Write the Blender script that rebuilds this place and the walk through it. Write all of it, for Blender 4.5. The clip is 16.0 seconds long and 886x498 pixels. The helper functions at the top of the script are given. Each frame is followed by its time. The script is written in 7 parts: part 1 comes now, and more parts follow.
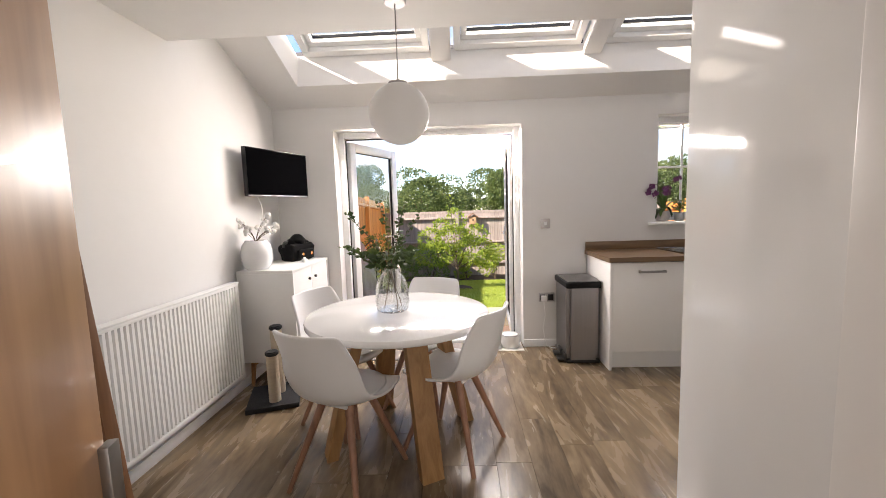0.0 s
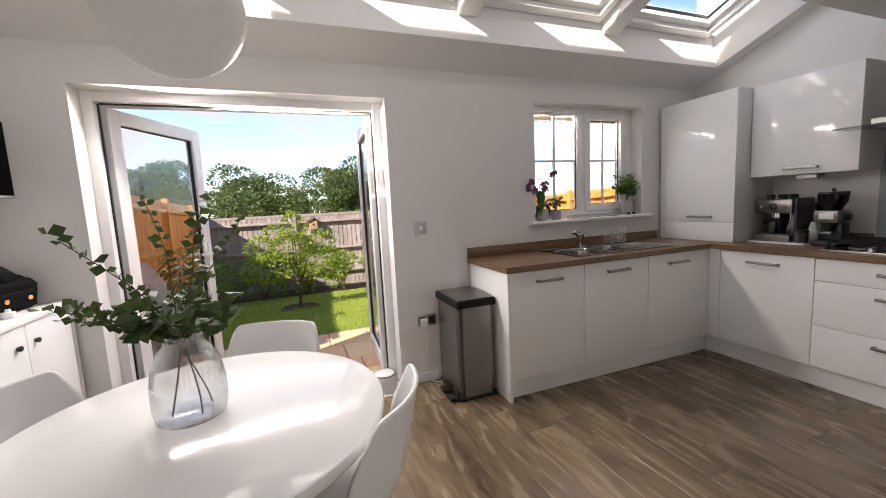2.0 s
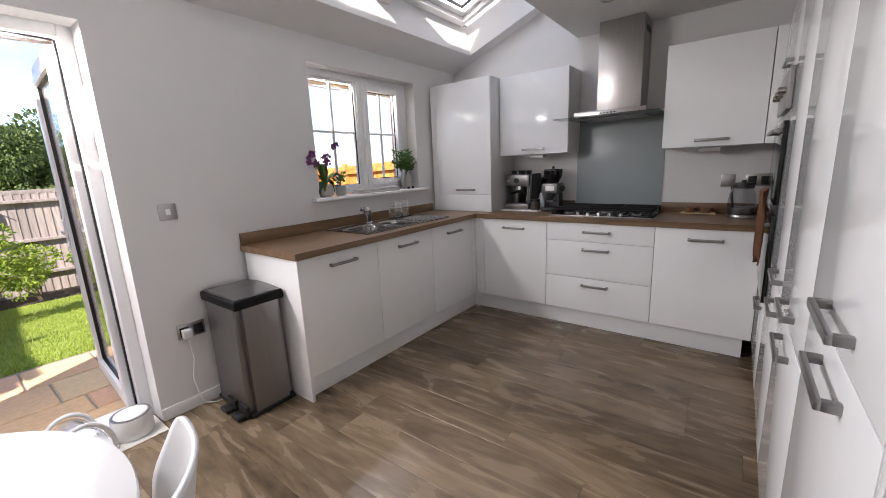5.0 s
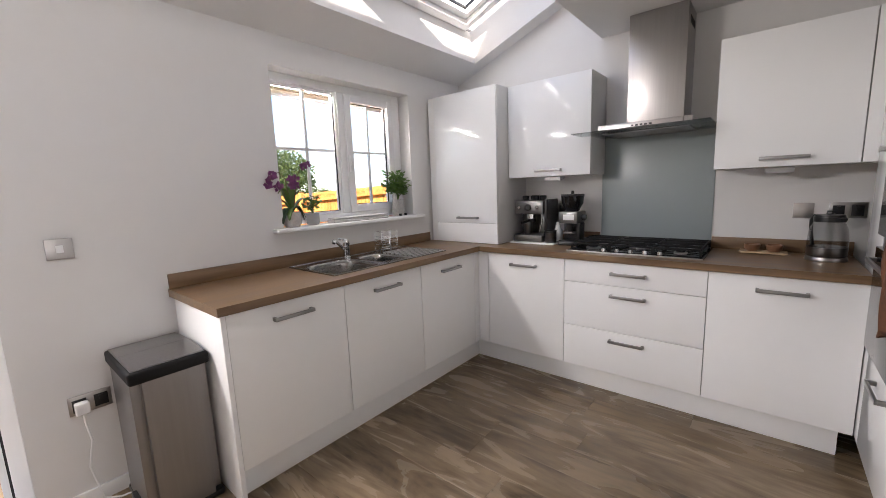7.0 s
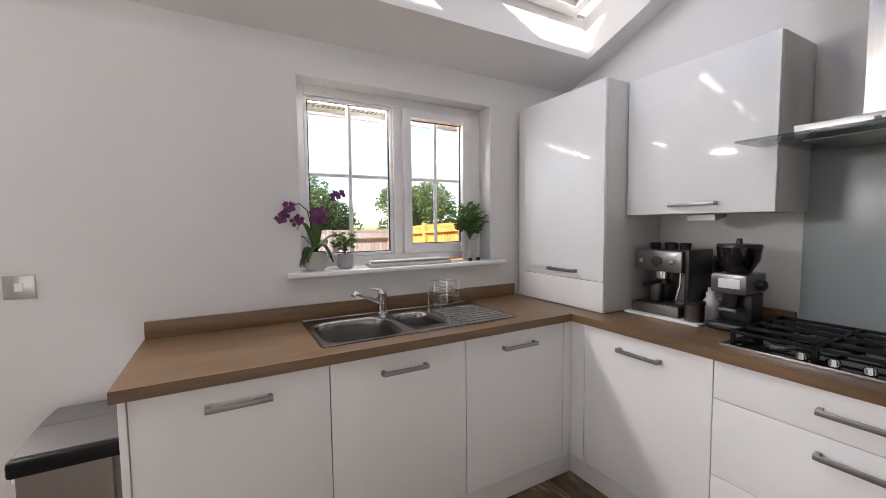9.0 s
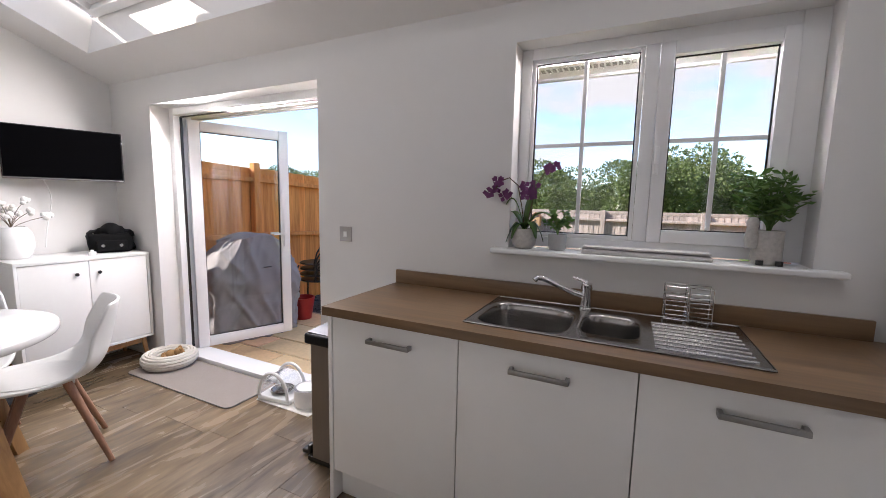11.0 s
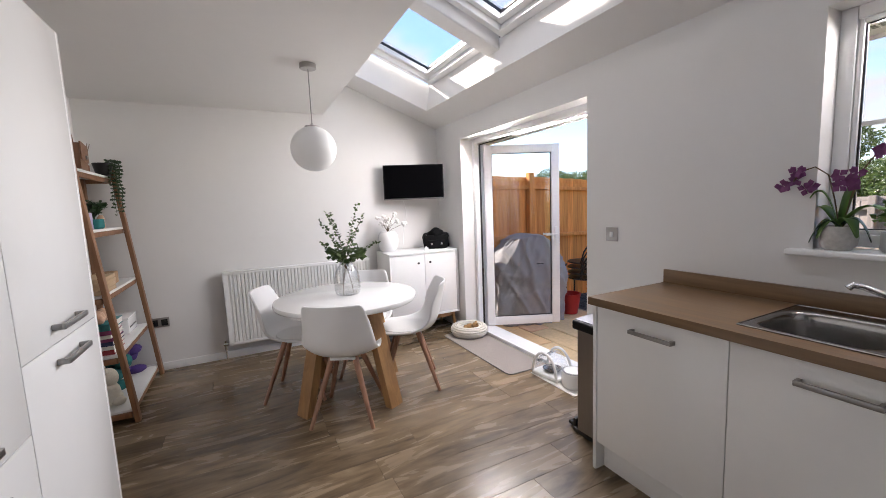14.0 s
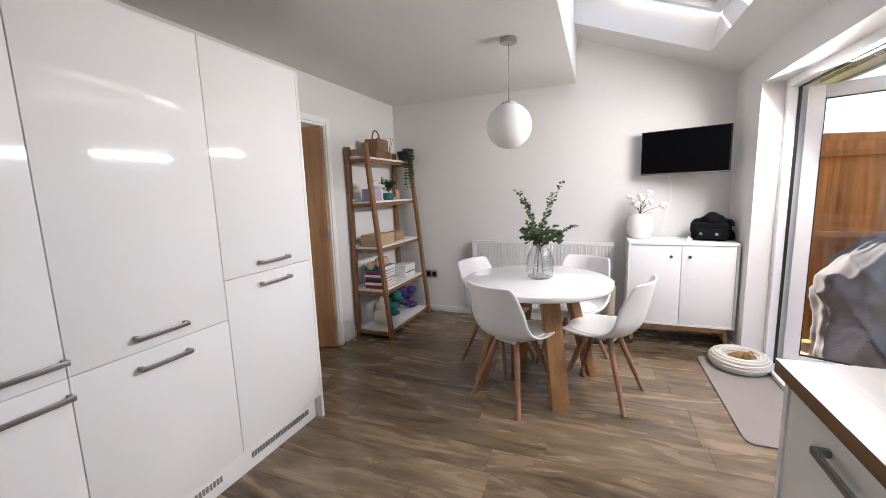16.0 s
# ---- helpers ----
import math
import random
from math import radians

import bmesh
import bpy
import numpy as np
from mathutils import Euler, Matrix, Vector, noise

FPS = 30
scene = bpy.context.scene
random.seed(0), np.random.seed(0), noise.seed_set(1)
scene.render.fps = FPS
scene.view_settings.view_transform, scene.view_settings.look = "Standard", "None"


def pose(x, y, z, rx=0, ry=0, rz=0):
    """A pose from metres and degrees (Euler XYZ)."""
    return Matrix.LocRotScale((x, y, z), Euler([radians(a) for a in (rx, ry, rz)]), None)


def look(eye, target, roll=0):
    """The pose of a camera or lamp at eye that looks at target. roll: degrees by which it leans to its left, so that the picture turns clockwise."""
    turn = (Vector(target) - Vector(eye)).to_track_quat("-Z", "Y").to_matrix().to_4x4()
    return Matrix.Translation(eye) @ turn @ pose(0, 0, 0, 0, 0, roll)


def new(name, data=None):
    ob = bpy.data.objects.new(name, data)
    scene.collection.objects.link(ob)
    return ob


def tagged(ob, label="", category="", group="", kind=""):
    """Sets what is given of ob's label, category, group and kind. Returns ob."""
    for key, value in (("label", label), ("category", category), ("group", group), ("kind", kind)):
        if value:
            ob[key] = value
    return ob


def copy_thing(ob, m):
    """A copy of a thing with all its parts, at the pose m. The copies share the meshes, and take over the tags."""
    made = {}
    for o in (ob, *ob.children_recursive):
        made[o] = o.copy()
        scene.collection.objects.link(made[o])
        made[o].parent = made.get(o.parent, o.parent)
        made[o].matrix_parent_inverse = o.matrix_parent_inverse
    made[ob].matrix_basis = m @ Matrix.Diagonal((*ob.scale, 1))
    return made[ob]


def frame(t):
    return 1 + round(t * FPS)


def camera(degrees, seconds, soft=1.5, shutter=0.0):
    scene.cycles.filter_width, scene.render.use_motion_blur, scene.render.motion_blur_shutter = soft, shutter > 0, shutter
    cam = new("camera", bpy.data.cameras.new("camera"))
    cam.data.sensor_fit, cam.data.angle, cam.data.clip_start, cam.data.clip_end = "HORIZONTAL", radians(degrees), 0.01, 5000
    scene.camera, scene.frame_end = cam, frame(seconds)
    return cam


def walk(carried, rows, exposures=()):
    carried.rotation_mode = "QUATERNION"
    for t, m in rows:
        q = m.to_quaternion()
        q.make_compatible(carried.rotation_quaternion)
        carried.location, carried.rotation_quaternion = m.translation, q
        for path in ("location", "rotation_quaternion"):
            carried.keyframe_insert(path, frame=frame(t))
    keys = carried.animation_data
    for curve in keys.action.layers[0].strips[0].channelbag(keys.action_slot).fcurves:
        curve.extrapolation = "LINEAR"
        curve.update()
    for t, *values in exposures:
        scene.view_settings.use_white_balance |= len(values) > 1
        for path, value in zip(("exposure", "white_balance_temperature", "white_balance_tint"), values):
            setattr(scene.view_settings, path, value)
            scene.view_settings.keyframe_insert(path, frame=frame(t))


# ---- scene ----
cam = camera(97.0, 16.0, soft=0.8)
PATH = [
    (0, (0.325, 0.262, 1.329), (0.2435, 2.248, 1.124), -1.8),
    (0.5, (0.275, 0.53, 1.337), (0.263, 2.517, 1.119), -2.1),
    (1, (0.258, 0.784, 1.327), (0.381, 2.765, 1.083), -2.7),
    (1.5, (0.27, 1.022, 1.334), (0.63, 2.974, 1.073), -2.8),
    (2, (0.254, 1.178, 1.334), (0.96, 3.034, 1.103), -2.9),
    (2.5, (0.228, 1.33, 1.4), (1.325, 2.995, 1.242), -2.7),
    (3, (0.248, 1.404, 1.475), (1.644, 2.836, 1.438), -2.6),
    (3.5, (0.258, 1.411, 1.51), (1.828, 2.65, 1.523), -2.4),
    (4, (0.277, 1.416, 1.417), (1.872, 2.604, 1.2), -2.8),
    (4.2, (0.277, 1.41, 1.383), (1.855, 2.583, 1.015), -2.9),
    (6.3, (0.614, 1.488, 1.333), (2.133, 2.673, 0.924), -1.6),
    (6.5, (0.698, 1.524, 1.343), (2.22, 2.731, 1.003), -1.5),
    (7, (0.904, 1.626, 1.351), (2.41, 2.887, 1.05), -2.2),
    (7.5, (1.109, 1.72, 1.336), (2.546, 3.079, 1.038), -1.7),
    (8, (1.363, 1.757, 1.337), (2.69, 3.228, 1.059), -0.9),
    (8.2, (1.447, 1.774, 1.347), (2.717, 3.298, 1.098), -0.9),
    (10.3, (2.365, 2.093, 1.391), (2.383, 4.091, 1.311), 1.0),
    (10.5, (2.444, 2.107, 1.374), (2.24, 4.093, 1.246), 1.1),
    (10.7, (2.52, 2.103, 1.371), (2.059, 4.041, 1.199), 1.1),
    (11, (2.654, 2.05, 1.363), (1.797, 3.841, 1.126), 1.2),
    (11.5, (2.809, 1.931, 1.347), (1.432, 3.352, 1.053), 0.4),
    (12, (2.863, 1.759, 1.375), (1.24, 2.893, 1.088), -1.1),
    (12.5, (2.905, 1.644, 1.398), (1.194, 2.659, 1.194), -1.9),
    (13, (2.936, 1.648, 1.453), (1.205, 2.647, 1.383), -2.1),
    (13.5, (2.939, 1.666, 1.485), (1.211, 2.673, 1.488), -1.7),
    (14, (2.872, 1.809, 1.392), (1.096, 2.701, 1.169), -2.3),
    (14.5, (2.825, 2.067, 1.37), (0.945, 2.663, 1.039), -2.2),
    (15, (2.731, 2.334, 1.347), (0.768, 2.522, 1.014), -1.6),
    (15.5, (2.692, 2.605, 1.376), (0.744, 2.297, 1.044), -1.3),
    (16, (2.75, 2.848, 1.389), (0.912, 2.114, 1.097), -1.9),
]
EXPOSE = [(0, 1.85, 7200, 17), (0.5, 1.65, 7300, 17), (1.5, 1.48, 7050, 17), (3.0, 1.38, 6900, 17), (4.2, 1.55, 6450, 17), (6.5, 1.9, 6650, 17), (8.0, 2.15, 6700, 16), (10.5, 1.6, 6550, 17), (13.2, 1.6, 6500, 16), (15.0, 1.66, 6550, 16), (16, 1.66, 6550, 16)]
walk(cam, [(t, look(eye, target, roll)) for t, eye, target, roll in PATH], EXPOSE)
SUN_EL, SUN_AZ, SUN, SKY, CLOUD = 34.3, 241.0, 4.5, 0.13, 2.5
ROOF_LAMP, ROOF_TOP, DOOR_LAMP, WINDOW_LAMP, HALL_FILL = 0.8, 0.32, 20.0, 3.4, 5.5
# ---- world, sun, exposure ----
world = bpy.data.worlds.new("world")
scene.world = world
world.use_nodes = True
wn, wl = world.node_tree.nodes, world.node_tree.links
wn.clear()
sky = wn.new("ShaderNodeTexSky")
sky.sky_type, sky.sun_disc = "NISHITA", False
sky.sun_elevation, sky.sun_rotation = radians(SUN_EL), radians(SUN_AZ)
sky.air_density, sky.dust_density, sky.ozone_density = 0.85, 0.0, 3.5
w_tc = wn.new("ShaderNodeTexCoord")
w_map = wn.new("ShaderNodeMapping")
w_map.inputs["Scale"].default_value = (1.0, 1.0, 2.6)
w_noise = wn.new("ShaderNodeTexNoise")
w_noise.inputs["Scale"].default_value, w_noise.inputs["Detail"].default_value, w_noise.inputs["Roughness"].default_value = 2.3, 7.0, 0.55
w_ramp = wn.new("ShaderNodeValToRGB")
w_ramp.color_ramp.elements[0].position, w_ramp.color_ramp.elements[1].position = 0.47, 0.60
w_mix = wn.new("ShaderNodeMixRGB")
w_mix.inputs[2].default_value = (CLOUD, CLOUD * 1.0, CLOUD * 1.03, 1)
w_bg = wn.new("ShaderNodeBackground")
w_bg.inputs["Strength"].default_value = SKY
w_out = wn.new("ShaderNodeOutputWorld")
wl.new(w_tc.outputs["Generated"], w_map.inputs["Vector"])
wl.new(w_map.outputs["Vector"], w_noise.inputs["Vector"])
wl.new(w_noise.outputs["Fac"], w_ramp.inputs["Fac"])
wl.new(w_ramp.outputs["Color"], w_mix.inputs[0])
wl.new(sky.outputs["Color"], w_mix.inputs[1])
wl.new(w_mix.outputs["Color"], w_bg.inputs["Color"])
wl.new(w_bg.outputs["Background"], w_out.inputs["Surface"])
sun_data = bpy.data.lights.new("sun", "SUN")
sun_data.energy, sun_data.angle, sun_data.color = SUN, radians(0.6), (1.0, 0.93, 0.82)
sun = new("sun", sun_data)
sun.matrix_world = look((-25.6, -14.2, 20 + 2), (0, 0, 2))


# added area lamps that boost the daylight: roof windows, french door, kitchen window, hall
def daylight(name, size, size_y, watts, eye, target, color=(1.0, 0.985, 0.96)):
    d = bpy.data.lights.new(name, "AREA")
    d.shape, d.size, d.size_y, d.energy, d.color = "RECTANGLE", size, size_y, watts, color
    ob = new(name, d)
    ob.matrix_world = look(eye, target)
    return ob


for a, b in ((-0.82, 0.02), (0.43, 1.25), (1.64, 2.45), (2.84, 3.61)):
    daylight("skylight_daylight", b - a, 0.10, ROOF_LAMP, ((a + b) / 2, 3.555, 2.735), ((a + b) / 2, 1.75, 0.6))
    daylight("skylight_daylight", b - a, 0.10, ROOF_TOP, ((a + b) / 2, 2.73, 2.95), ((a + b) / 2, 3.25, 0.5))
daylight("door_daylight", 1.5, 0.05, DOOR_LAMP, (0.057, 4.16, 1.985), (0.7, 1.6, 0.5))
daylight("window_daylight", 0.96, 0.045, WINDOW_LAMP, (2.69, 4.10, 2.02), (2.69, 2.0, 0.6))
# unseen fill lamp added in the hall; no opening is built there
daylight("hall_fill", 0.9, 1.7, HALL_FILL, (0.35, -1.36, 1.2), (0.35, 3.0, 1.2))


# ---- materials ----
def mat(name, color=(0.8, 0.8, 0.8), rough=0.5, metal=0.0, var=0.04, scale=8.0, bump=0.0, bscale=120.0, coat=0.0, stretch=(1, 1, 1), spec=0.5, rvar=0.06):
    """A painted, cast or woven surface: tone varies at two scales, with fine relief."""
    m = bpy.data.materials.new(name)
    m.use_nodes = True
    n, l = m.node_tree.nodes, m.node_tree.links
    b = n["Principled BSDF"]
    b.inputs["Metallic"].default_value = metal
    b.inputs["Specular IOR Level"].default_value = spec
    b.inputs["Coat Weight"].default_value = coat
    b.inputs["Coat Roughness"].default_value = 0.04
    tc, mp = n.new("ShaderNodeTexCoord"), n.new("ShaderNodeMapping")
    mp.inputs["Scale"].default_value = stretch
    l.new(tc.outputs["Object"], mp.inputs["Vector"])
    big, small = n.new("ShaderNodeTexNoise"), n.new("ShaderNodeTexNoise")
    big.inputs["Scale"].default_value, big.inputs["Detail"].default_value = scale * 0.3, 3.0
    small.inputs["Scale"].default_value, small.inputs["Detail"].default_value = scale * 4.0, 4.0
    for t in (big, small):
        l.new(mp.outputs["Vector"], t.inputs["Vector"])
    mix = n.new("ShaderNodeMath")
    mix.operation = "ADD"
    l.new(big.outputs["Fac"], mix.inputs[0])
    l.new(small.outputs["Fac"], mix.inputs[1])
    rng = n.new("ShaderNodeMapRange")
    rng.inputs["From Min"].default_value, rng.inputs["From Max"].default_value = 0.6, 1.4
    rng.inputs["To Min"].default_value, rng.inputs["To Max"].default_value = 1.0 - var, 1.0 + var
    l.new(mix.outputs[0], rng.inputs["Value"])
    col = n.new("ShaderNodeVectorMath")
    col.operation = "SCALE"
    col.inputs[0].default_value = color[:3]
    l.new(rng.outputs["Result"], col.inputs["Scale"])
    l.new(col.outputs["Vector"], b.inputs["Base Color"])
    rr = n.new("ShaderNodeMapRange")
    rr.inputs["To Min"].default_value, rr.inputs["To Max"].default_value = max(0.02, rough - rvar), min(1, rough + rvar)
    l.new(big.outputs["Fac"], rr.inputs["Value"])
    l.new(rr.outputs["Result"], b.inputs["Roughness"])
    if bump:
        fine, bp = n.new("ShaderNodeTexNoise"), n.new("ShaderNodeBump")
        fine.inputs["Scale"].default_value, fine.inputs["Detail"].default_value = bscale, 4.0
        l.new(mp.outputs["Vector"], fine.inputs["Vector"])
        bp.inputs["Strength"].default_value, bp.inputs["Distance"].default_value = bump, 0.003
        l.new(fine.outputs["Fac"], bp.inputs["Height"])
        l.new(bp.outputs["Normal"], b.inputs["Normal"])
    return m


def wood(name, light, dark, axis="y", rough=0.45, grain=14.0, knots=0.0, rnd=0.25, bump=0.15, coat=0.0, lo=0.32, hi=0.7, patch=0.0, drawn=0.07, fine=0.3, swirl=1.2):
    """Timber with grain drawn out along one axis of the object; each piece differs by Object Info's Random."""
    m = bpy.data.materials.new(name)
    m.use_nodes = True
    n, l = m.node_tree.nodes, m.node_tree.links
    b = n["Principled BSDF"]
    b.inputs["Coat Weight"].default_value = coat
    tc, mp, info = n.new("ShaderNodeTexCoord"), n.new("ShaderNodeMapping"), n.new("ShaderNodeObjectInfo")
    s = {"x": (drawn, 1, 1), "y": (1, drawn, 1), "z": (1, 1, drawn)}[axis]
    mp.inputs["Scale"].default_value = s
    l.new(tc.outputs["Object"], mp.inputs["Vector"])
    off = n.new("ShaderNodeVectorMath")
    off.operation = "SCALE"
    off.inputs[0].default_value = (37.0, 53.0, 71.0)
    l.new(info.outputs["Random"], off.inputs["Scale"])
    l.new(off.outputs["Vector"], mp.inputs["Location"])
    g1, g2, g3 = (n.new("ShaderNodeTexNoise") for _ in range(3))
    g1.inputs["Scale"].default_value, g1.inputs["Detail"].default_value, g1.inputs["Distortion"].default_value = grain, 6.0, swirl
    g2.inputs["Scale"].default_value, g2.inputs["Detail"].default_value, g2.inputs["Distortion"].default_value = grain * 6, 3.0, 0.4
    g3.inputs["Scale"].default_value, g3.inputs["Detail"].default_value = grain * 0.35, 2.0
    for g in (g1, g2, g3):
        l.new(mp.outputs["Vector"], g.inputs["Vector"])
    add = n.new("ShaderNodeMath")
    add.operation = "MULTIPLY_ADD"
    add.inputs[1].default_value = fine
    l.new(g2.outputs["Fac"], add.inputs[0])
    l.new(g1.outputs["Fac"], add.inputs[2])
    ad2 = n.new("ShaderNodeMath")
    ad2.operation = "MULTIPLY_ADD"
    ad2.inputs[1].default_value = patch
    l.new(g3.outputs["Fac"], ad2.inputs[0])
    l.new(add.outputs[0], ad2.inputs[2])
    ramp = n.new("ShaderNodeValToRGB")
    c = ramp.color_ramp
    base = fine * 0.5 + patch * 0.5
    spread = n.new("ShaderNodeMapRange")
    spread.inputs["From Min"].default_value, spread.inputs["From Max"].default_value = lo + base, hi + base
    l.new(ad2.outputs[0], spread.inputs["Value"])
    c.elements[0].color, c.elements[1].color = (*dark, 1), (*light, 1)
    l.new(spread.outputs["Result"], ramp.inputs["Fac"])
    hsv = n.new("ShaderNodeHueSaturation")
    v = n.new("ShaderNodeMapRange")
    v.inputs["To Min"].default_value, v.inputs["To Max"].default_value = 1 - rnd, 1 + rnd
    l.new(info.outputs["Random"], v.inputs["Value"])
    l.new(v.outputs["Result"], hsv.inputs["Value"])
    l.new(ramp.outputs["Color"], hsv.inputs["Color"])
    last = hsv.outputs["Color"]
    if knots:
        vor = n.new("ShaderNodeTexVoronoi")
        vm = n.new("ShaderNodeMapping")
        vm.inputs["Scale"].default_value = tuple(0.45 if k < 1 else 1.6 for k in s)
        l.new(tc.outputs["Object"], vm.inputs["Vector"])
        l.new(off.outputs["Vector"], vm.inputs["Location"])
        l.new(vm.outputs["Vector"], vor.inputs["Vector"])
        vor.inputs["Scale"].default_value = 1.9
        kr = n.new("ShaderNodeMapRange")
        kr.inputs["From Min"].default_value, kr.inputs["From Max"].default_value = 0.02, 0.14
        kr.inputs["To Min"].default_value, kr.inputs["To Max"].default_value = knots, 0.0
        l.new(vor.outputs["Distance"], kr.inputs["Value"])
        km = n.new("ShaderNodeMixRGB")
        km.inputs[2].default_value = (*[k * 0.45 for k in dark], 1)
        l.new(kr.outputs["Result"], km.inputs[0])
        l.new(last, km.inputs[1])
        last = km.outputs["Color"]
    l.new(last, b.inputs["Base Color"])
    rr = n.new("ShaderNodeMapRange")
    rr.inputs["To Min"].default_value, rr.inputs["To Max"].default_value = rough - 0.08, rough + 0.1
    l.new(g1.outputs["Fac"], rr.inputs["Value"])
    l.new(rr.outputs["Result"], b.inputs["Roughness"])
    bp = n.new("ShaderNodeBump")
    bp.inputs["Strength"].default_value, bp.inputs["Distance"].default_value = bump, 0.002
    l.new(add.outputs[0], bp.inputs["Height"])
    l.new(bp.outputs["Normal"], b.inputs["Normal"])
    return m


def glass(name, tint=(1, 1, 1), gloss=1.0, rough=0.0):
    """A thin clear pane: what lies behind shows through, with a Fresnel gloss."""
    m = bpy.data.materials.new(name)
    m.use_nodes = True
    n, l = m.node_tree.nodes, m.node_tree.links
    n.clear()
    t, g, f, x, o = (n.new("ShaderNode" + k) for k in ("BsdfTransparent", "BsdfGlossy", "LayerWeight", "MixShader", "OutputMaterial"))
    t.inputs["Color"].default_value = (*tint, 1)
    g.inputs["Roughness"].default_value = rough
    p = n.new("ShaderNodeMath")
    p.operation = "POWER"
    p.inputs[1].default_value = 4.0
    l.new(f.outputs["Facing"], p.inputs[0])
    k = n.new("ShaderNodeMath")
    k.operation = "MULTIPLY_ADD"
    k.inputs[1].default_value, k.inputs[2].default_value = 0.5 * gloss, 0.03 * gloss
    l.new(p.outputs[0], k.inputs[0])
    l.new(k.outputs[0], x.inputs["Fac"])
    l.new(t.outputs["BSDF"], x.inputs[1])
    l.new(g.outputs["BSDF"], x.inputs[2])
    l.new(x.outputs["Shader"], o.inputs["Surface"])
    return m


def leafy(name, a, b_, rough=0.5, trans=0.3):
    """Foliage: each leaf island takes its own green, and some light passes through."""
    m = bpy.data.materials.new(name)
    m.use_nodes = True
    n, l = m.node_tree.nodes, m.node_tree.links
    b = n["Principled BSDF"]
    geo, ramp = n.new("ShaderNodeNewGeometry"), n.new("ShaderNodeValToRGB")
    ramp.color_ramp.elements[0].color, ramp.color_ramp.elements[1].color = (*a, 1), (*b_, 1)
    l.new(geo.outputs["Random Per Island"], ramp.inputs["Fac"])
    l.new(ramp.outputs["Color"], b.inputs["Base Color"])
    b.inputs["Roughness"].default_value = rough
    tr, mx, o = n.new("ShaderNodeBsdfTranslucent"), n.new("ShaderNodeMixShader"), n["Material Output"]
    l.new(ramp.outputs["Color"], tr.inputs["Color"])
    mx.inputs["Fac"].default_value = trans
    l.new(b.outputs["BSDF"], mx.inputs[1])
    l.new(tr.outputs["BSDF"], mx.inputs[2])
    l.new(mx.outputs["Shader"], o.inputs["Surface"])
    return m


M_WALL = mat("wall paint", (0.72, 0.71, 0.695), 0.75, var=0.012, scale=3, bump=0.06, bscale=260)
M_CEIL = mat("ceiling paint", (0.74, 0.73, 0.715), 0.8, var=0.012, scale=3, bump=0.05, bscale=220)
M_TRIM = mat("satin white trim", (0.82, 0.82, 0.81), 0.35, var=0.015, scale=6, bump=0.02)
M_UPVC = mat("white frame plastic", (0.83, 0.83, 0.83), 0.3, var=0.015, scale=5)
M_GLOSS = mat("gloss white door", (0.85, 0.86, 0.86), 0.06, var=0.008, scale=2, coat=0.0, rvar=0.015)
M_UNIT = mat("satin white cabinet", (0.88, 0.88, 0.87), 0.24, var=0.012, scale=3, rvar=0.03)
M_CARC = mat("cabinet side grey", (0.66, 0.66, 0.65), 0.45, var=0.02)
M_STEEL = mat("brushed steel", (0.42, 0.405, 0.395), 0.3, 1.0, var=0.06, scale=20, stretch=(1, 1, 0.05), bump=0.05, bscale=300)
M_SINK = mat("sink steel", (0.32, 0.31, 0.30), 0.19, 1.0, var=0.05, scale=14, bump=0.03, bscale=200)
M_BIN = mat("brushed bin steel", (0.31, 0.30, 0.30), 0.36, 1.0, var=0.06, scale=20, stretch=(1, 1, 0.05), bump=0.04, bscale=300)
M_CHROME = mat("chrome", (0.75, 0.75, 0.75), 0.08, 1.0, var=0.02)
M_HANDLE = mat("grey metal handle", (0.33, 0.325, 0.32), 0.38, 1.0, var=0.05, scale=30)
M_BLACK = mat("black plastic", (0.009, 0.009, 0.0095), 0.35, var=0.1, scale=12)
M_RUBBER = mat("matt black plastic", (0.006, 0.006, 0.0065), 0.5, var=0.1, scale=12, spec=0.2)
M_CLOTHB = mat("black bag cloth", (0.006, 0.006, 0.0065), 0.8, var=0.2, scale=30, spec=0.12)
M_IRON = mat("cast iron", (0.008, 0.008, 0.008), 0.55, var=0.15, scale=30, bump=0.2, spec=0.2)
M_BLKGL = mat("black glass", (0.006, 0.006, 0.007), 0.06, var=0.02)
M_SCREEN = mat("television screen", (0.003, 0.003, 0.0035), 0.4, var=0.02, spec=0.0)
M_TABLE = mat("white gloss table top", (0.80, 0.80, 0.80), 0.10, var=0.01, scale=3, coat=0.1, rvar=0.02)
M_SHELL = mat("white moulded plastic", (0.78, 0.78, 0.78), 0.33, var=0.015, scale=4)
M_CUSH = mat("white seat pad", (0.76, 0.76, 0.76), 0.5, var=0.03, bump=0.1, bscale=180)
M_CERAM = mat("white ceramic", (0.80, 0.80, 0.79), 0.2, var=0.02)
M_STONE = mat("pale stoneware pot", (0.45, 0.43, 0.40), 0.55, var=0.25, scale=18, bump=0.3, bscale=60)
M_LIDST = mat("dark steel lid", (0.20, 0.195, 0.19), 0.32, 1.0, var=0.06, scale=20, stretch=(1, 0.05, 1))
M_CONC = mat("ribbed grey pot", (0.38, 0.38, 0.37), 0.6, var=0.08, scale=20)
M_OPAL = mat("opal glass globe", (0.80, 0.80, 0.79), 0.4, var=0.008, scale=2, spec=0.3)
M_SOIL = mat("soil", (0.035, 0.024, 0.016), 0.9, var=0.4, scale=30, bump=0.6, bscale=60)
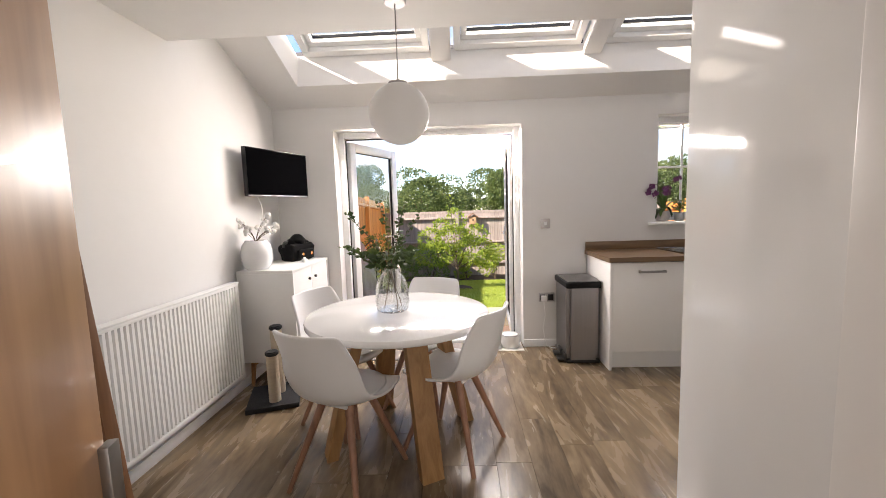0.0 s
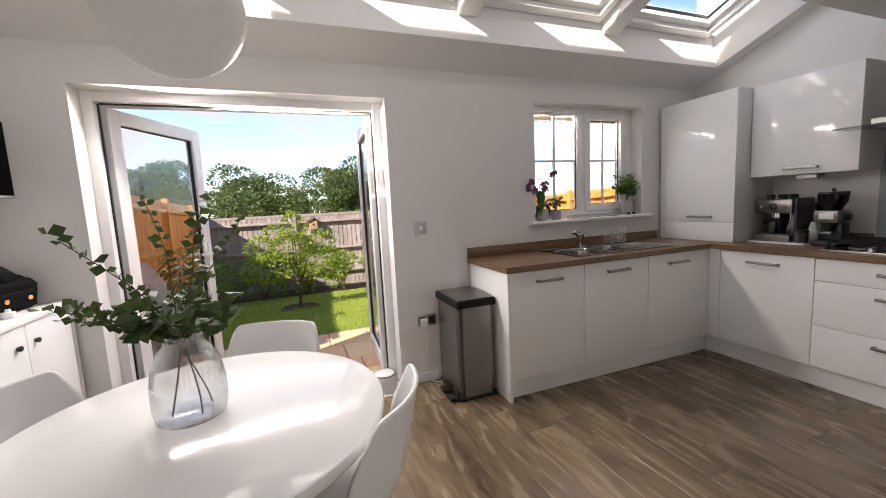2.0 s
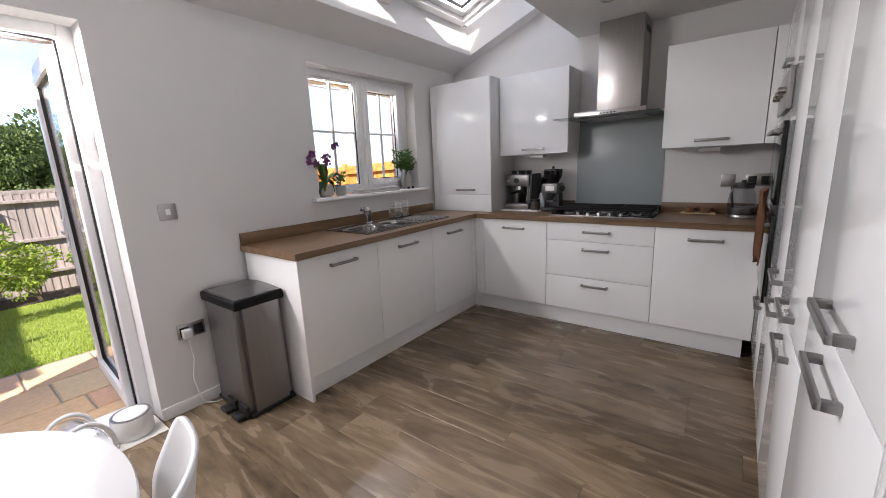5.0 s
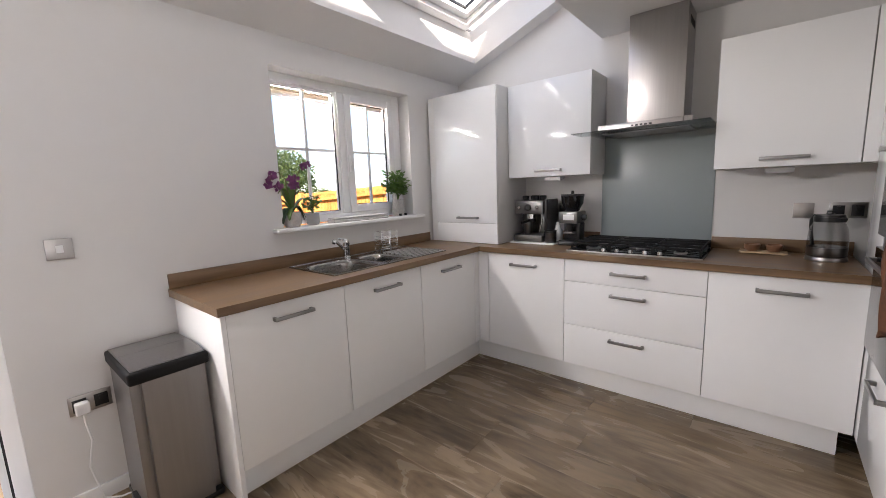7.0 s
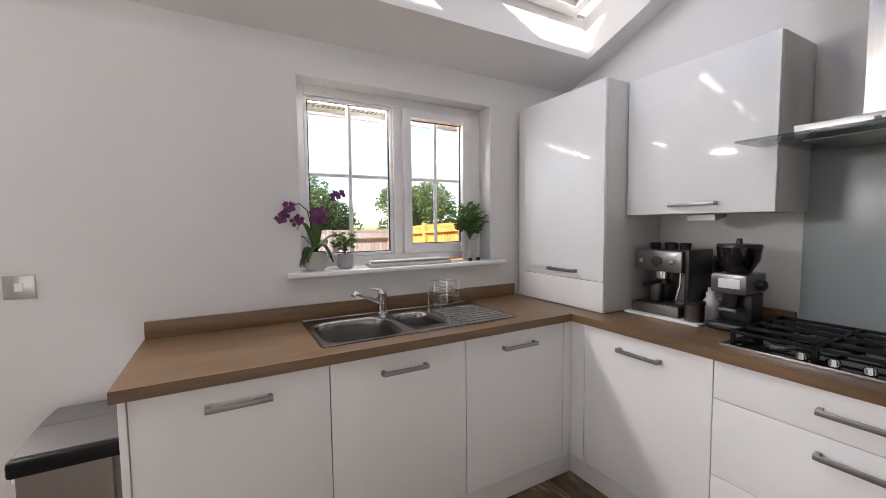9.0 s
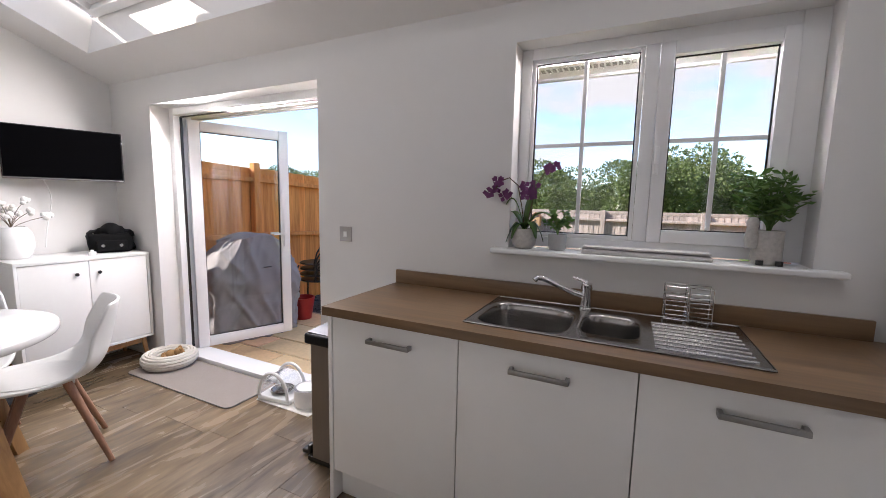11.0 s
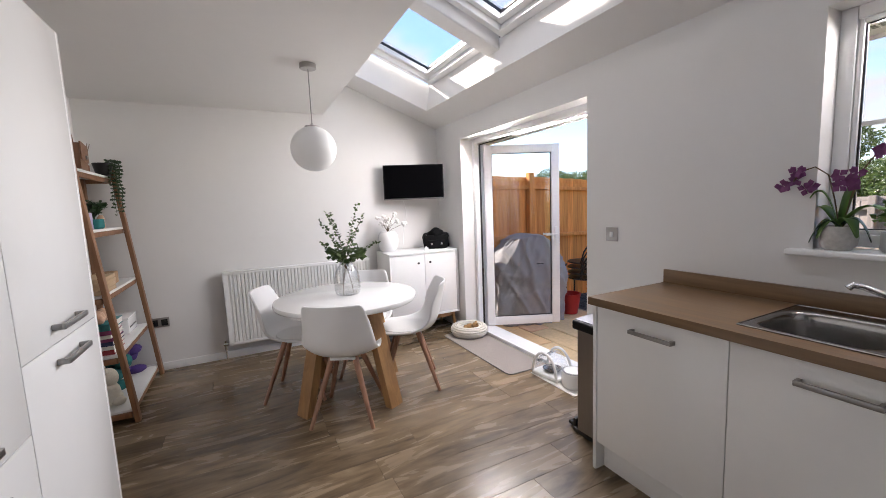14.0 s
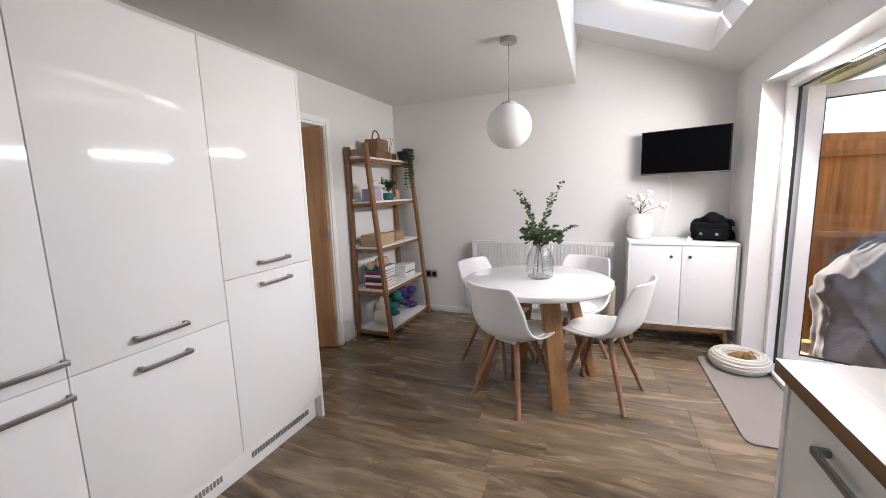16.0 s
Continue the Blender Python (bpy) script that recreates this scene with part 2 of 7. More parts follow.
M_SPLASH = mat("grey green glass splashback", (0.30, 0.345, 0.345), 0.3, var=0.015, scale=2, coat=0.0)
M_FABRIC = mat("beige mat pile", (0.29, 0.25, 0.225), 0.95, var=0.06, scale=20, bump=0.5, bscale=500)
M_CROCH = mat("cream knitted cord", (0.66, 0.62, 0.55), 0.9, var=0.06, scale=40, bump=0.5, bscale=300)
M_TEDDY = mat("brown plush", (0.35, 0.20, 0.08), 0.95, var=0.15, scale=30, bump=0.5, bscale=400)
M_TOWEL = mat("striped grey tea towel", (0.55, 0.53, 0.52), 0.95, var=0.18, scale=24, bump=0.4, bscale=300, stretch=(4, 1, 1))
M_RUST = mat("rust brown tea towel", (0.14, 0.06, 0.03), 0.95, var=0.25, scale=14, bump=0.4, bscale=300)
M_BAG = mat("tan leather", (0.20, 0.095, 0.05), 0.45, var=0.12, scale=14, bump=0.2, bscale=180)
M_LILAC = mat("lilac card", (0.42, 0.37, 0.53), 0.7, var=0.05)
M_PAPER = mat("paper", (0.75, 0.73, 0.69), 0.85, var=0.05)
M_WICK = mat("pale wood box", (0.50, 0.36, 0.22), 0.6, var=0.12, scale=18, stretch=(1, 0.2, 1))
M_TAN = mat("cardboard", (0.36, 0.23, 0.13), 0.8, var=0.08)
M_PLUSH = mat("cream plush", (0.76, 0.72, 0.62), 0.98, var=0.08, scale=24, bump=0.7, bscale=260)
M_PEACH = mat("peach plush", (0.62, 0.40, 0.28), 0.95, var=0.12, scale=18, bump=0.5, bscale=260)
M_TEAL = mat("teal fabric", (0.02, 0.17, 0.17), 0.85, var=0.3, scale=14)
M_PURP = mat("purple fabric", (0.06, 0.03, 0.16), 0.8, var=0.3, scale=14)
M_GREYCOV = mat("grey cover cloth", (0.27, 0.262, 0.275), 0.9, spec=0.1, var=0.08, scale=5, bump=0.35, bscale=40)
M_RED = mat("red plastic", (0.35, 0.02, 0.02), 0.4, var=0.05)
M_SISAL = mat("sisal rope", (0.55, 0.47, 0.36), 0.95, var=0.12, scale=30, bump=0.6, bscale=160, stretch=(1, 1, 6))
M_CARPET = mat("black carpet", (0.02, 0.02, 0.022), 0.98, var=0.3, scale=40, bump=0.6, bscale=400)
M_BRICK = mat("red brick", (0.30, 0.12, 0.075), 0.85, var=0.2, scale=24, bump=0.4, bscale=90)
M_ROOF = mat("roof felt", (0.10, 0.10, 0.11), 0.9, var=0.1)
M_TWIG = mat("twig", (0.10, 0.065, 0.035), 0.8, var=0.2, scale=40)
M_BARK = mat("bark", (0.10, 0.075, 0.055), 0.9, var=0.3, scale=20, bump=0.6, bscale=50)
M_PINKFL = mat("orchid petal", (0.15, 0.035, 0.13), 0.6, var=0.3, scale=60)
M_WHFL = mat("white cotton flower", (0.80, 0.79, 0.76), 0.9, var=0.05)
M_SLABJ = mat("sandy joint", (0.30, 0.25, 0.19), 0.95, var=0.15, scale=30, bump=0.5)
M_LAWN = mat("turf", (0.21, 0.28, 0.045), 0.95, var=0.35, scale=6, bump=0.9, bscale=120)
M_GRAVEL = mat("dark slate chippings", (0.055, 0.06, 0.068), 0.85, var=0.5, scale=40, bump=1.0, bscale=60)
M_DRED = mat("book red", (0.30, 0.03, 0.04), 0.6, var=0.1)
M_DNAVY = mat("book navy", (0.02, 0.03, 0.09), 0.6, var=0.1)
M_DTEAL = mat("book teal", (0.03, 0.20, 0.22), 0.6, var=0.1)
M_DPINK = mat("book plum", (0.22, 0.04, 0.12), 0.6, var=0.1)

M_FLOOR = wood("weathered oak plank", (0.265, 0.192, 0.118), (0.075, 0.051, 0.03), "y", rough=0.25, grain=6.0, knots=0.7, rnd=0.12, bump=0.08, lo=0.22, hi=0.72, patch=0.8, drawn=0.2, fine=0.4, swirl=2.4)
M_OAK = wood("oak door veneer", (0.43, 0.24, 0.12), (0.31, 0.16, 0.075), "z", rough=0.32, grain=16, rnd=0.02, bump=0.04, coat=0.2)
M_TLEG = wood("oak leg", (0.42, 0.235, 0.095), (0.27, 0.135, 0.05), "z", rough=0.45, grain=18, rnd=0.08)
M_CLEG = wood("beech chair leg", (0.38, 0.20, 0.125), (0.24, 0.115, 0.07), "z", rough=0.42, grain=24, rnd=0.08)
M_SHWOOD = wood("stained shelf frame", (0.29, 0.145, 0.07), (0.17, 0.078, 0.036), "z", rough=0.45, grain=20, rnd=0.06)
M_WTOP = wood("oak laminate worktop", (0.225, 0.138, 0.072), (0.125, 0.073, 0.038), "x", rough=0.32, grain=12, rnd=0.02, bump=0.05, patch=0.2)
M_WTOPY = wood("oak laminate worktop return", (0.225, 0.138, 0.072), (0.125, 0.073, 0.038), "y", rough=0.32, grain=12, rnd=0.02, bump=0.05, patch=0.2)
M_ORANGE = wood("orange stained fence board", (0.74, 0.315, 0.08), (0.49, 0.175, 0.036), "z", rough=0.75, grain=16, knots=0.85, rnd=0.16, bump=0.4)
M_GREYF = wood("silvered fence board", (0.34, 0.295, 0.275), (0.23, 0.195, 0.18), "z", rough=0.85, grain=16, rnd=0.16, bump=0.4)
M_SLAB = mat("sandstone slab", (0.66, 0.45, 0.25), 0.8, var=0.16, scale=7, bump=0.4, bscale=50)
M_SLAB2 = mat("pink sandstone slab", (0.64, 0.40, 0.25), 0.8, var=0.16, scale=7, bump=0.4, bscale=50)
M_SLAB3 = mat("buff sandstone slab", (0.66, 0.49, 0.28), 0.8, var=0.16, scale=7, bump=0.4, bscale=50)
M_GLASS = glass("window glass", (0.97, 0.98, 0.98), 1.0)
M_VASE = glass("vase glass", (0.95, 0.955, 0.955), 3.6, 0.12)
M_CANOPY = glass("hood glass", (0.62, 0.66, 0.66), 1.5)
M_JUG = glass("jug glass", (0.72, 0.72, 0.72), 1.8)
M_LEAF = leafy("eucalyptus leaf", (0.025, 0.05, 0.014), (0.075, 0.12, 0.03), 0.6, 0.2)
M_LEAFB = leafy("broad leaf", (0.07, 0.15, 0.03), (0.12, 0.22, 0.05), 0.4, 0.25)
M_LEAFD = leafy("dark leaf", (0.02, 0.05, 0.02), (0.04, 0.08, 0.03), 0.35, 0.15)
M_TREE = leafy("tree foliage", (0.035, 0.068, 0.02), (0.14, 0.18, 0.055), 0.6, 0.3)
M_BUSH = leafy("shrub foliage", (0.13, 0.22, 0.025), (0.38, 0.46, 0.07), 0.55, 0.5)
M_BUSHD = leafy("border foliage", (0.06, 0.12, 0.02), (0.17, 0.25, 0.05), 0.55, 0.35)
M_GRASS = leafy("grass blade", (0.21, 0.29, 0.04), (0.38, 0.46, 0.08), 0.6, 0.45)


# ---- builders ----
def bx(x0, x1, y0, y1, z0, z1, bevel=0.0, seg=2, bm=None):
    """A box between two corners, its edges rounded; added to bm where one is given."""
    own = bmesh.new()
    r = bmesh.ops.create_cube(own, size=1.0)
    bmesh.ops.transform(own, verts=r["verts"], matrix=Matrix.Translation(((x0 + x1) / 2, (y0 + y1) / 2, (z0 + z1) / 2)) @ Matrix.Diagonal((x1 - x0, y1 - y0, z1 - z0, 1)))
    if bevel:
        bmesh.ops.bevel(own, geom=own.edges[:], offset=bevel, segments=seg, profile=0.6, affect="EDGES")
    if bm is None:
        return own
    return join(bm, own)


def join(bm, other):
    """Adds other's geometry to bm and frees other."""
    me = bpy.data.meshes.new("scrap")
    other.to_mesh(me)
    bm.from_mesh(me)
    bpy.data.meshes.remove(me)
    other.free()
    return bm


def moved(bm, m):
    bmesh.ops.transform(bm, verts=bm.verts[:], matrix=m)
    return bm


def cyl(r0, r1, z0, z1, seg=20, bevel=0.0, bm=None, at=(0, 0)):
    """A round bar or cone along z."""
    own = bmesh.new()
    bmesh.ops.create_cone(own, cap_ends=True, segments=seg, radius1=r0, radius2=r1, depth=z1 - z0)
    bmesh.ops.translate(own, verts=own.verts[:], vec=(at[0], at[1], (z0 + z1) / 2))
    if bevel:
        edges = [e for e in own.edges if abs(e.verts[0].co.z - e.verts[1].co.z) < 1e-6]
        bmesh.ops.bevel(own, geom=edges, offset=bevel, segments=2, affect="EDGES")
    return own if bm is None else join(bm, own)


def bar(a, b, r0, r1=None, seg=12):
    """A round bar from a to b."""
    a, b = Vector(a), Vector(b)
    own = cyl(r0, r0 if r1 is None else r1, 0, (b - a).length, seg)
    return moved(own, Matrix.Translation(a) @ (b - a).to_track_quat("Z", "Y").to_matrix().to_4x4())


def plank(a, b, w, d, bevel=0.002, up=(0, 1, 0)):
    """A rectangular bar from a to b, w wide and d deep."""
    a, b = Vector(a), Vector(b)
    z = (b - a).normalized()
    x = Vector(up).cross(z).normalized()
    y = z.cross(x)
    own = bx(-w / 2, w / 2, -d / 2, d / 2, 0, (b - a).length, bevel)
    return moved(own, Matrix.Translation(a) @ Matrix((x, y, z)).transposed().to_4x4())


def lathe(profile, seg=40, ribs=0, depth=0.0):
    """A turned shape from (radius, height) pairs; ribs flute its side."""
    bm = bmesh.new()
    rows = []
    for r, z in profile:
        row = []
        for k in range(seg):
            a = 2 * math.pi * k / seg
            rr = r * (1 + (depth * math.cos(a * ribs) if ribs else 0))
            row.append(bm.verts.new((rr * math.cos(a), rr * math.sin(a), z)))
        rows.append(row)
    for p, q in zip(rows, rows[1:]):
        for k in range(seg):
            bm.faces.new((p[k], p[(k + 1) % seg], q[(k + 1) % seg], q[k]))
    for row, flip in ((rows[0], True), (rows[-1], False)):
        if (Vector(row[0].co) - Vector(row[seg // 2].co)).length > 1e-4:
            bm.faces.new(row[::-1] if flip else row)
    bmesh.ops.remove_doubles(bm, verts=bm.verts[:], dist=1e-6)
    return bm


def tube(points, r, seg=8, closed=False, bm=None):
    """A round tube along a line of points."""
    own = bmesh.new()
    pts = [Vector(p) for p in points]
    n = len(pts)
    rows = []
    side = None
    for k, p in enumerate(pts):
        a = pts[(k - 1) % n] if closed or k else p
        b = pts[(k + 1) % n] if closed or k < n - 1 else p
        d = (b - a).normalized()
        if side is None:
            side = d.orthogonal().normalized()
        side = (side - d * side.dot(d)).normalized()
        up = d.cross(side)
        rad = r[k] if isinstance(r, (list, tuple)) else r
        rows.append([own.verts.new(p + rad * (math.cos(2 * math.pi * j / seg) * side + math.sin(2 * math.pi * j / seg) * up)) for j in range(seg)])
    for k in range(n if closed else n - 1):
        p, q = rows[k], rows[(k + 1) % n]
        for j in range(seg):
            own.faces.new((p[j], p[(j + 1) % seg], q[(j + 1) % seg], q[j]))
    if not closed:
        own.faces.new(rows[0][::-1])
        own.faces.new(rows[-1])
    bmesh.ops.recalc_face_normals(own, faces=own.faces[:])
    return own if bm is None else join(bm, own)


def prism(outline, axis, lo, hi):
    """A closed outline of pairs drawn out along x, y or z."""
    bm = bmesh.new()
    def at(p, v):
        return {"x": (v, p[0], p[1]), "y": (p[0], v, p[1]), "z": (p[0], p[1], v)}[axis]
    a = [bm.verts.new(at(p, lo)) for p in outline]
    b = [bm.verts.new(at(p, hi)) for p in outline]
    bm.faces.new(a)
    bm.faces.new(b)
    for k in range(len(a)):
        bm.faces.new((a[k], a[(k + 1) % len(a)], b[(k + 1) % len(a)], b[k]))
    bmesh.ops.recalc_face_normals(bm, faces=bm.faces[:])
    return bm


def mesh_of(name, bm, material, smooth=None):
    me = bpy.data.meshes.new(name)
    bm.to_mesh(me)
    bm.free()
    me.materials.append(material)
    if smooth is not None:
        me.shade_smooth()
        if smooth < 180:
            me.set_sharp_from_angle(angle=radians(smooth))
    return me


def solid(name, bm, material, smooth=40):
    return new(name, mesh_of(name, bm, material, smooth))


def part(name, bm, material, parent, label="", smooth=40):
    """One mesh as a part of a thing."""
    ob = solid(name, bm, material, smooth)
    ob.parent = parent
    if label:
        ob["label"] = label
    return ob


def piece(name, me, parent, m=None):
    """An alike piece that shares its mesh."""
    ob = new(name, me)
    ob.parent = parent
    if m is not None:
        ob.matrix_basis = m
    return ob


def thing(name, label, category, m=None, group="", kind=""):
    ob = new(name)
    ob.empty_display_size = 0.1
    if m is not None:
        ob.matrix_basis = m
    return tagged(ob, label, category, group, kind)


def structure(name, bm, material, label="", category="", smooth=30):
    return tagged(solid(name, bm, material, smooth), label, category, kind="structure")


def leaves(count, place, size, aspect=0.5, fold=0.25, droop=0.0):
    """Many small folded leaves; place() gives a middle and a direction."""
    verts, faces = [], []
    for _ in range(count):
        p, d = place()
        d = Vector(d).normalized()
        s = size * random.uniform(0.65, 1.25)
        side = d.cross(Vector((random.uniform(-1, 1), random.uniform(-1, 1), random.uniform(-0.2, 1)))).normalized() * s * aspect * 0.5
        nrm = d.cross(side).normalized() * s * fold * 0.5
        k = len(verts)
        p = Vector(p)
        tip = p + d * s - Vector((0, 0, droop * s))
        mid = p + d * s * 0.5
        verts += [p, mid + side + nrm, tip, mid - side + nrm]
        faces += [(k, k + 1, k + 2), (k, k + 2, k + 3)]
    me = bpy.data.meshes.new("leaves")
    me.from_pydata([tuple(v) for v in verts], [], faces)
    return me


def leaf_part(name, me, material, parent, label=""):
    me.materials.append(material)
    ob = new(name, me)
    ob.parent = parent
    if label:
        ob["label"] = label
    return ob


# ---- setting ----
XL, XR, YW, YB, CEIL = -1.36, 3.93, 3.905, 0.645, 2.36
EDGE = 2.62
PITCH = 0.378


def slope_z(y):
    """Underside of the sloped ceiling."""
    return 2.275 + (YW - y) * PITCH


def roof_z(y):
    return slope_z(y) + 0.275


floor = structure("floor", bx(XL - 0.3, XR + 0.3, -1.5, 4.06, -0.12, -0.006), M_SOIL, "weathered oak plank floor", "floor")
# window wall with the french door and the kitchen window
DX0, DX1, DZ1 = -0.80, 0.915, 2.07
WX0, WX1, WZ0, WZ1 = 2.12, 3.26, 1.125, 2.10
wall = bmesh.new()
for a in ((XL - 0.3, DX0, -0.12, 2.32), (DX0, DX1, DZ1, 2.32), (DX1, WX0, -0.12, 2.32), (WX0, WX1, -0.12, WZ0), (WX0, WX1, WZ1, 2.32), (WX1, XR + 0.3, -0.12, 2.32)):
    bx(a[0], a[1], YW, 4.12, a[2], a[3], bm=wall)
bmesh.ops.remove_doubles(wall, verts=wall.verts[:], dist=1e-5)
structure("wall_window", wall, M_WALL, "white painted plaster wall with door and window openings", "wall")
skin = bmesh.new()
for a in ((XL - 0.3, DX0, -0.12, 2.32), (DX0, DX1, DZ1, 2.32), (DX1, WX0, -0.12, 2.32), (WX0, WX1, -0.12, WZ0), (WX0, WX1, WZ1, 2.32), (WX1, XR + 0.3, -0.12, 2.32)):
    bx(a[0], a[1], 4.122, 4.22, a[2], a[3], bm=skin)
structure("wall_outer", skin, M_BRICK, "red brick outer leaf of the house wall", "wall")
structure("trim_reveal", bx(DX0, DX0 + 0.006, 4.124, 4.223, 0.0, DZ1), M_UPVC, "white strip along the door frame", "trim")
structure("wall_left", bx(XL - 0.3, XL, -1.5, YW, -0.12, 2.62), M_WALL, "white painted plaster wall", "wall")
structure("wall_gable", prism([(EDGE - 0.12, 2.62), (YW, 2.62), (YW, 2.6205), (EDGE - 0.12, 3.05)], "x", XL - 0.3, XL), M_WALL, "white gable end above the left wall", "wall")
structure("wall_right", bx(XR, XR + 0.3, -1.5, YW, -0.12, 3.1), M_WALL, "white painted plaster wall", "wall")
HX0, HX1, HZ1 = -0.135, 0.725, 2.0
back = bmesh.new()
bx(XL, HX0, YB - 0.11, YB, -0.12, CEIL, bm=back)
bx(HX0, HX1, YB - 0.11, YB, HZ1, CEIL, bm=back)
bx(HX1, XR, YB - 0.11, YB, -0.12, CEIL, bm=back)
structure("wall_back", back, M_WALL, "white painted wall with a doorway to the hall", "wall")
hall = bmesh.new()
bx(-1.2, -1.1, -1.4, YB - 0.11, -0.12, CEIL, bm=hall)
bx(1.2, 1.3, -1.4, YB - 0.11, -0.12, CEIL, bm=hall)
bx(-1.2, 1.3, -1.5, -1.4, -0.12, CEIL, bm=hall)
structure("wall_hall", hall, M_WALL, "plain white hallway wall", "wall")
structure("ceiling", bx(XL, XR, -1.5, EDGE, CEIL, CEIL + 0.2), M_CEIL, "flat white plaster ceiling with a dropped edge", "ceiling")
WELL0, WELL1, WELLY = -0.99, 3.80, 3.62
slope = bmesh.new()


def slab(x0, x1, y0, y1, lean=0.0):
    pts = [(y0, slope_z(y0)), (y1, slope_z(y1)), (y1, roof_z(y1)), (y0 + lean, roof_z(y0 + lean))]
    return prism(pts, "x", x0, x1)


join(slope, slab(XL, WELL0, EDGE, YW + 0.3))
join(slope, slab(WELL1, XR, EDGE, YW + 0.3))
join(slope, slab(WELL0, WELL1, WELLY, YW + 0.3, 0.045))
structure("ceiling_slope", slope, M_CEIL, "sloped white plaster ceiling with a skylight well", "ceiling")
structure("ceiling_drop", bx(XL, XR, EDGE - 0.12, EDGE, CEIL + 0.201, 3.02), M_CEIL, "white upright face above the ceiling edge", "ceiling")
rafters = [(0.14, 0.30), (1.377, 1.522), (2.57, 2.715)]
for k, (a, b) in enumerate(rafters):
    pts = [(EDGE, roof_z(EDGE) - 0.11), (WELLY + 0.03, roof_z(WELLY) - 0.115), (WELLY + 0.03, roof_z(WELLY) + 0.05), (EDGE, roof_z(EDGE) + 0.05)]
    rb = prism(pts, "x", a, b)
    bmesh.ops.bevel(rb, geom=rb.edges[:], offset=0.006, segments=2, affect="EDGES")
    structure("roof_beam_%d" % (k + 1), rb, M_CEIL, "white boxed rafter between skylights", "beam")
eaves = bmesh.new()
bx(XL - 0.4, XR + 0.4, 4.225, 4.45, 2.085, 2.10, bm=eaves)
bx(XL - 0.4, XR + 0.4, 4.45, 4.475, 2.07, 2.32, bm=eaves)
soffit = structure("eaves_soffit", eaves, M_UPVC, "white vented soffit and fascia under the eaves", "soffit")
vents = bmesh.new()
for row_y in (4.29, 4.31, 4.33):
    for j in range(int((XR - XL + 0.6) / 0.03)):
        bx(XL - 0.3 + j * 0.03, XL - 0.28 + j * 0.03, row_y, row_y + 0.009, 2.082, 2.0845, bm=vents)
part("vent_slot", vents, M_HANDLE, soffit, "grey vent slots", None)
cover = bmesh.new()
join(cover, prism([(4.50, roof_z(4.50) + 0.03), (3.70, roof_z(3.70) + 0.03), (3.70, roof_z(3.70) + 0.06), (4.50, roof_z(4.50) + 0.06)], "x", XL - 0.4, XR + 0.4))
join(cover, bx(XL, XR, -1.5, EDGE - 0.125, CEIL + 0.205, CEIL + 0.25))
structure("roof", cover, M_ROOF, "dark roof covering over the kitchen", "roof")
# unseen wall and coping, added so sun reaches only the skylight well
upper = bx(XL - 0.4, XR + 0.4, 2.26, 2.47, CEIL + 0.255, 3.97)
structure("sun_blocker", upper, M_BRICK, "unseen brick wall added to block sun behind the skylights", "wall")
structure("coping", bx(XL - 0.43, XR + 0.43, 2.23, 2.50, 3.971, 4.03, 0.006), M_CONC, "grey stone coping on the added sun-blocking wall", "coping")
ANG = math.degrees(math.atan(PITCH))
for k, (a, b) in enumerate([(-0.925, 0.125), (0.325, 1.36), (1.54, 2.555), (2.735, 3.72)]):
    w, ln = b - a, 1.06
    sk = thing("window_%d" % (k + 2), "white framed roof skylight with clear glass", "skylight", pose(a, WELLY + 0.04, roof_z(WELLY + 0.04) + 0.0, -ANG), kind="structure")
    for nm, q in (("window_frame", (0, w, -0.06, 0.0)), ("window_frame", (0, w, -ln, -ln + 0.06)), ("window_frame", (0, 0.055, -ln + 0.06, -0.06)), ("window_frame", (w - 0.055, w, -ln + 0.06, -0.06))):
        part(nm, bx(q[0], q[1], q[2], q[3], -0.02, 0.09, 0.004), M_TRIM, sk)
    for q in ((0.06, w - 0.06, -0.115, -0.064), (0.06, w - 0.06, -ln + 0.064, -ln + 0.115), (0.06, 0.105, -ln + 0.116, -0.116), (w - 0.105, w - 0.06, -ln + 0.116, -0.116)):
        part("sash", bx(q[0], q[1], q[2], q[3], 0.02, 0.10, 0.005), M_TRIM, sk)
    seal = bmesh.new()
    for q in ((0.10, w - 0.10, -0.122, -0.114), (0.10, 0.106, -ln + 0.116, -0.122), (w - 0.106, w - 0.10, -ln + 0.116, -0.122)):
        bx(q[0], q[1], q[2], q[3], 0.06, 0.085, bm=seal)
    part("seal", seal, M_BLACK, sk, "black rubber seal")
    pane = part("pane", bx(0.10, w - 0.10, -ln + 0.11, -0.11, 0.07, 0.074), M_GLASS, sk)
    pane.visible_shadow = False

# baseboard
bb = bmesh.new()
bx(XL, XL + 0.014, YB, YW, 0.0, 0.07, 0.003, bm=bb)
bx(XL + 0.015, DX0 - 0.002, YW - 0.014, YW, 0.0, 0.07, 0.003, bm=bb)
bx(DX1 + 0.002, 1.49, YW - 0.014, YW, 0.0, 0.07, 0.003, bm=bb)
bx(XL + 0.015, HX0 - 0.07, YB, YB + 0.014, 0.0, 0.07, 0.003, bm=bb)
structure("baseboard", bb, M_TRIM, "low white skirting board", "skirting board")

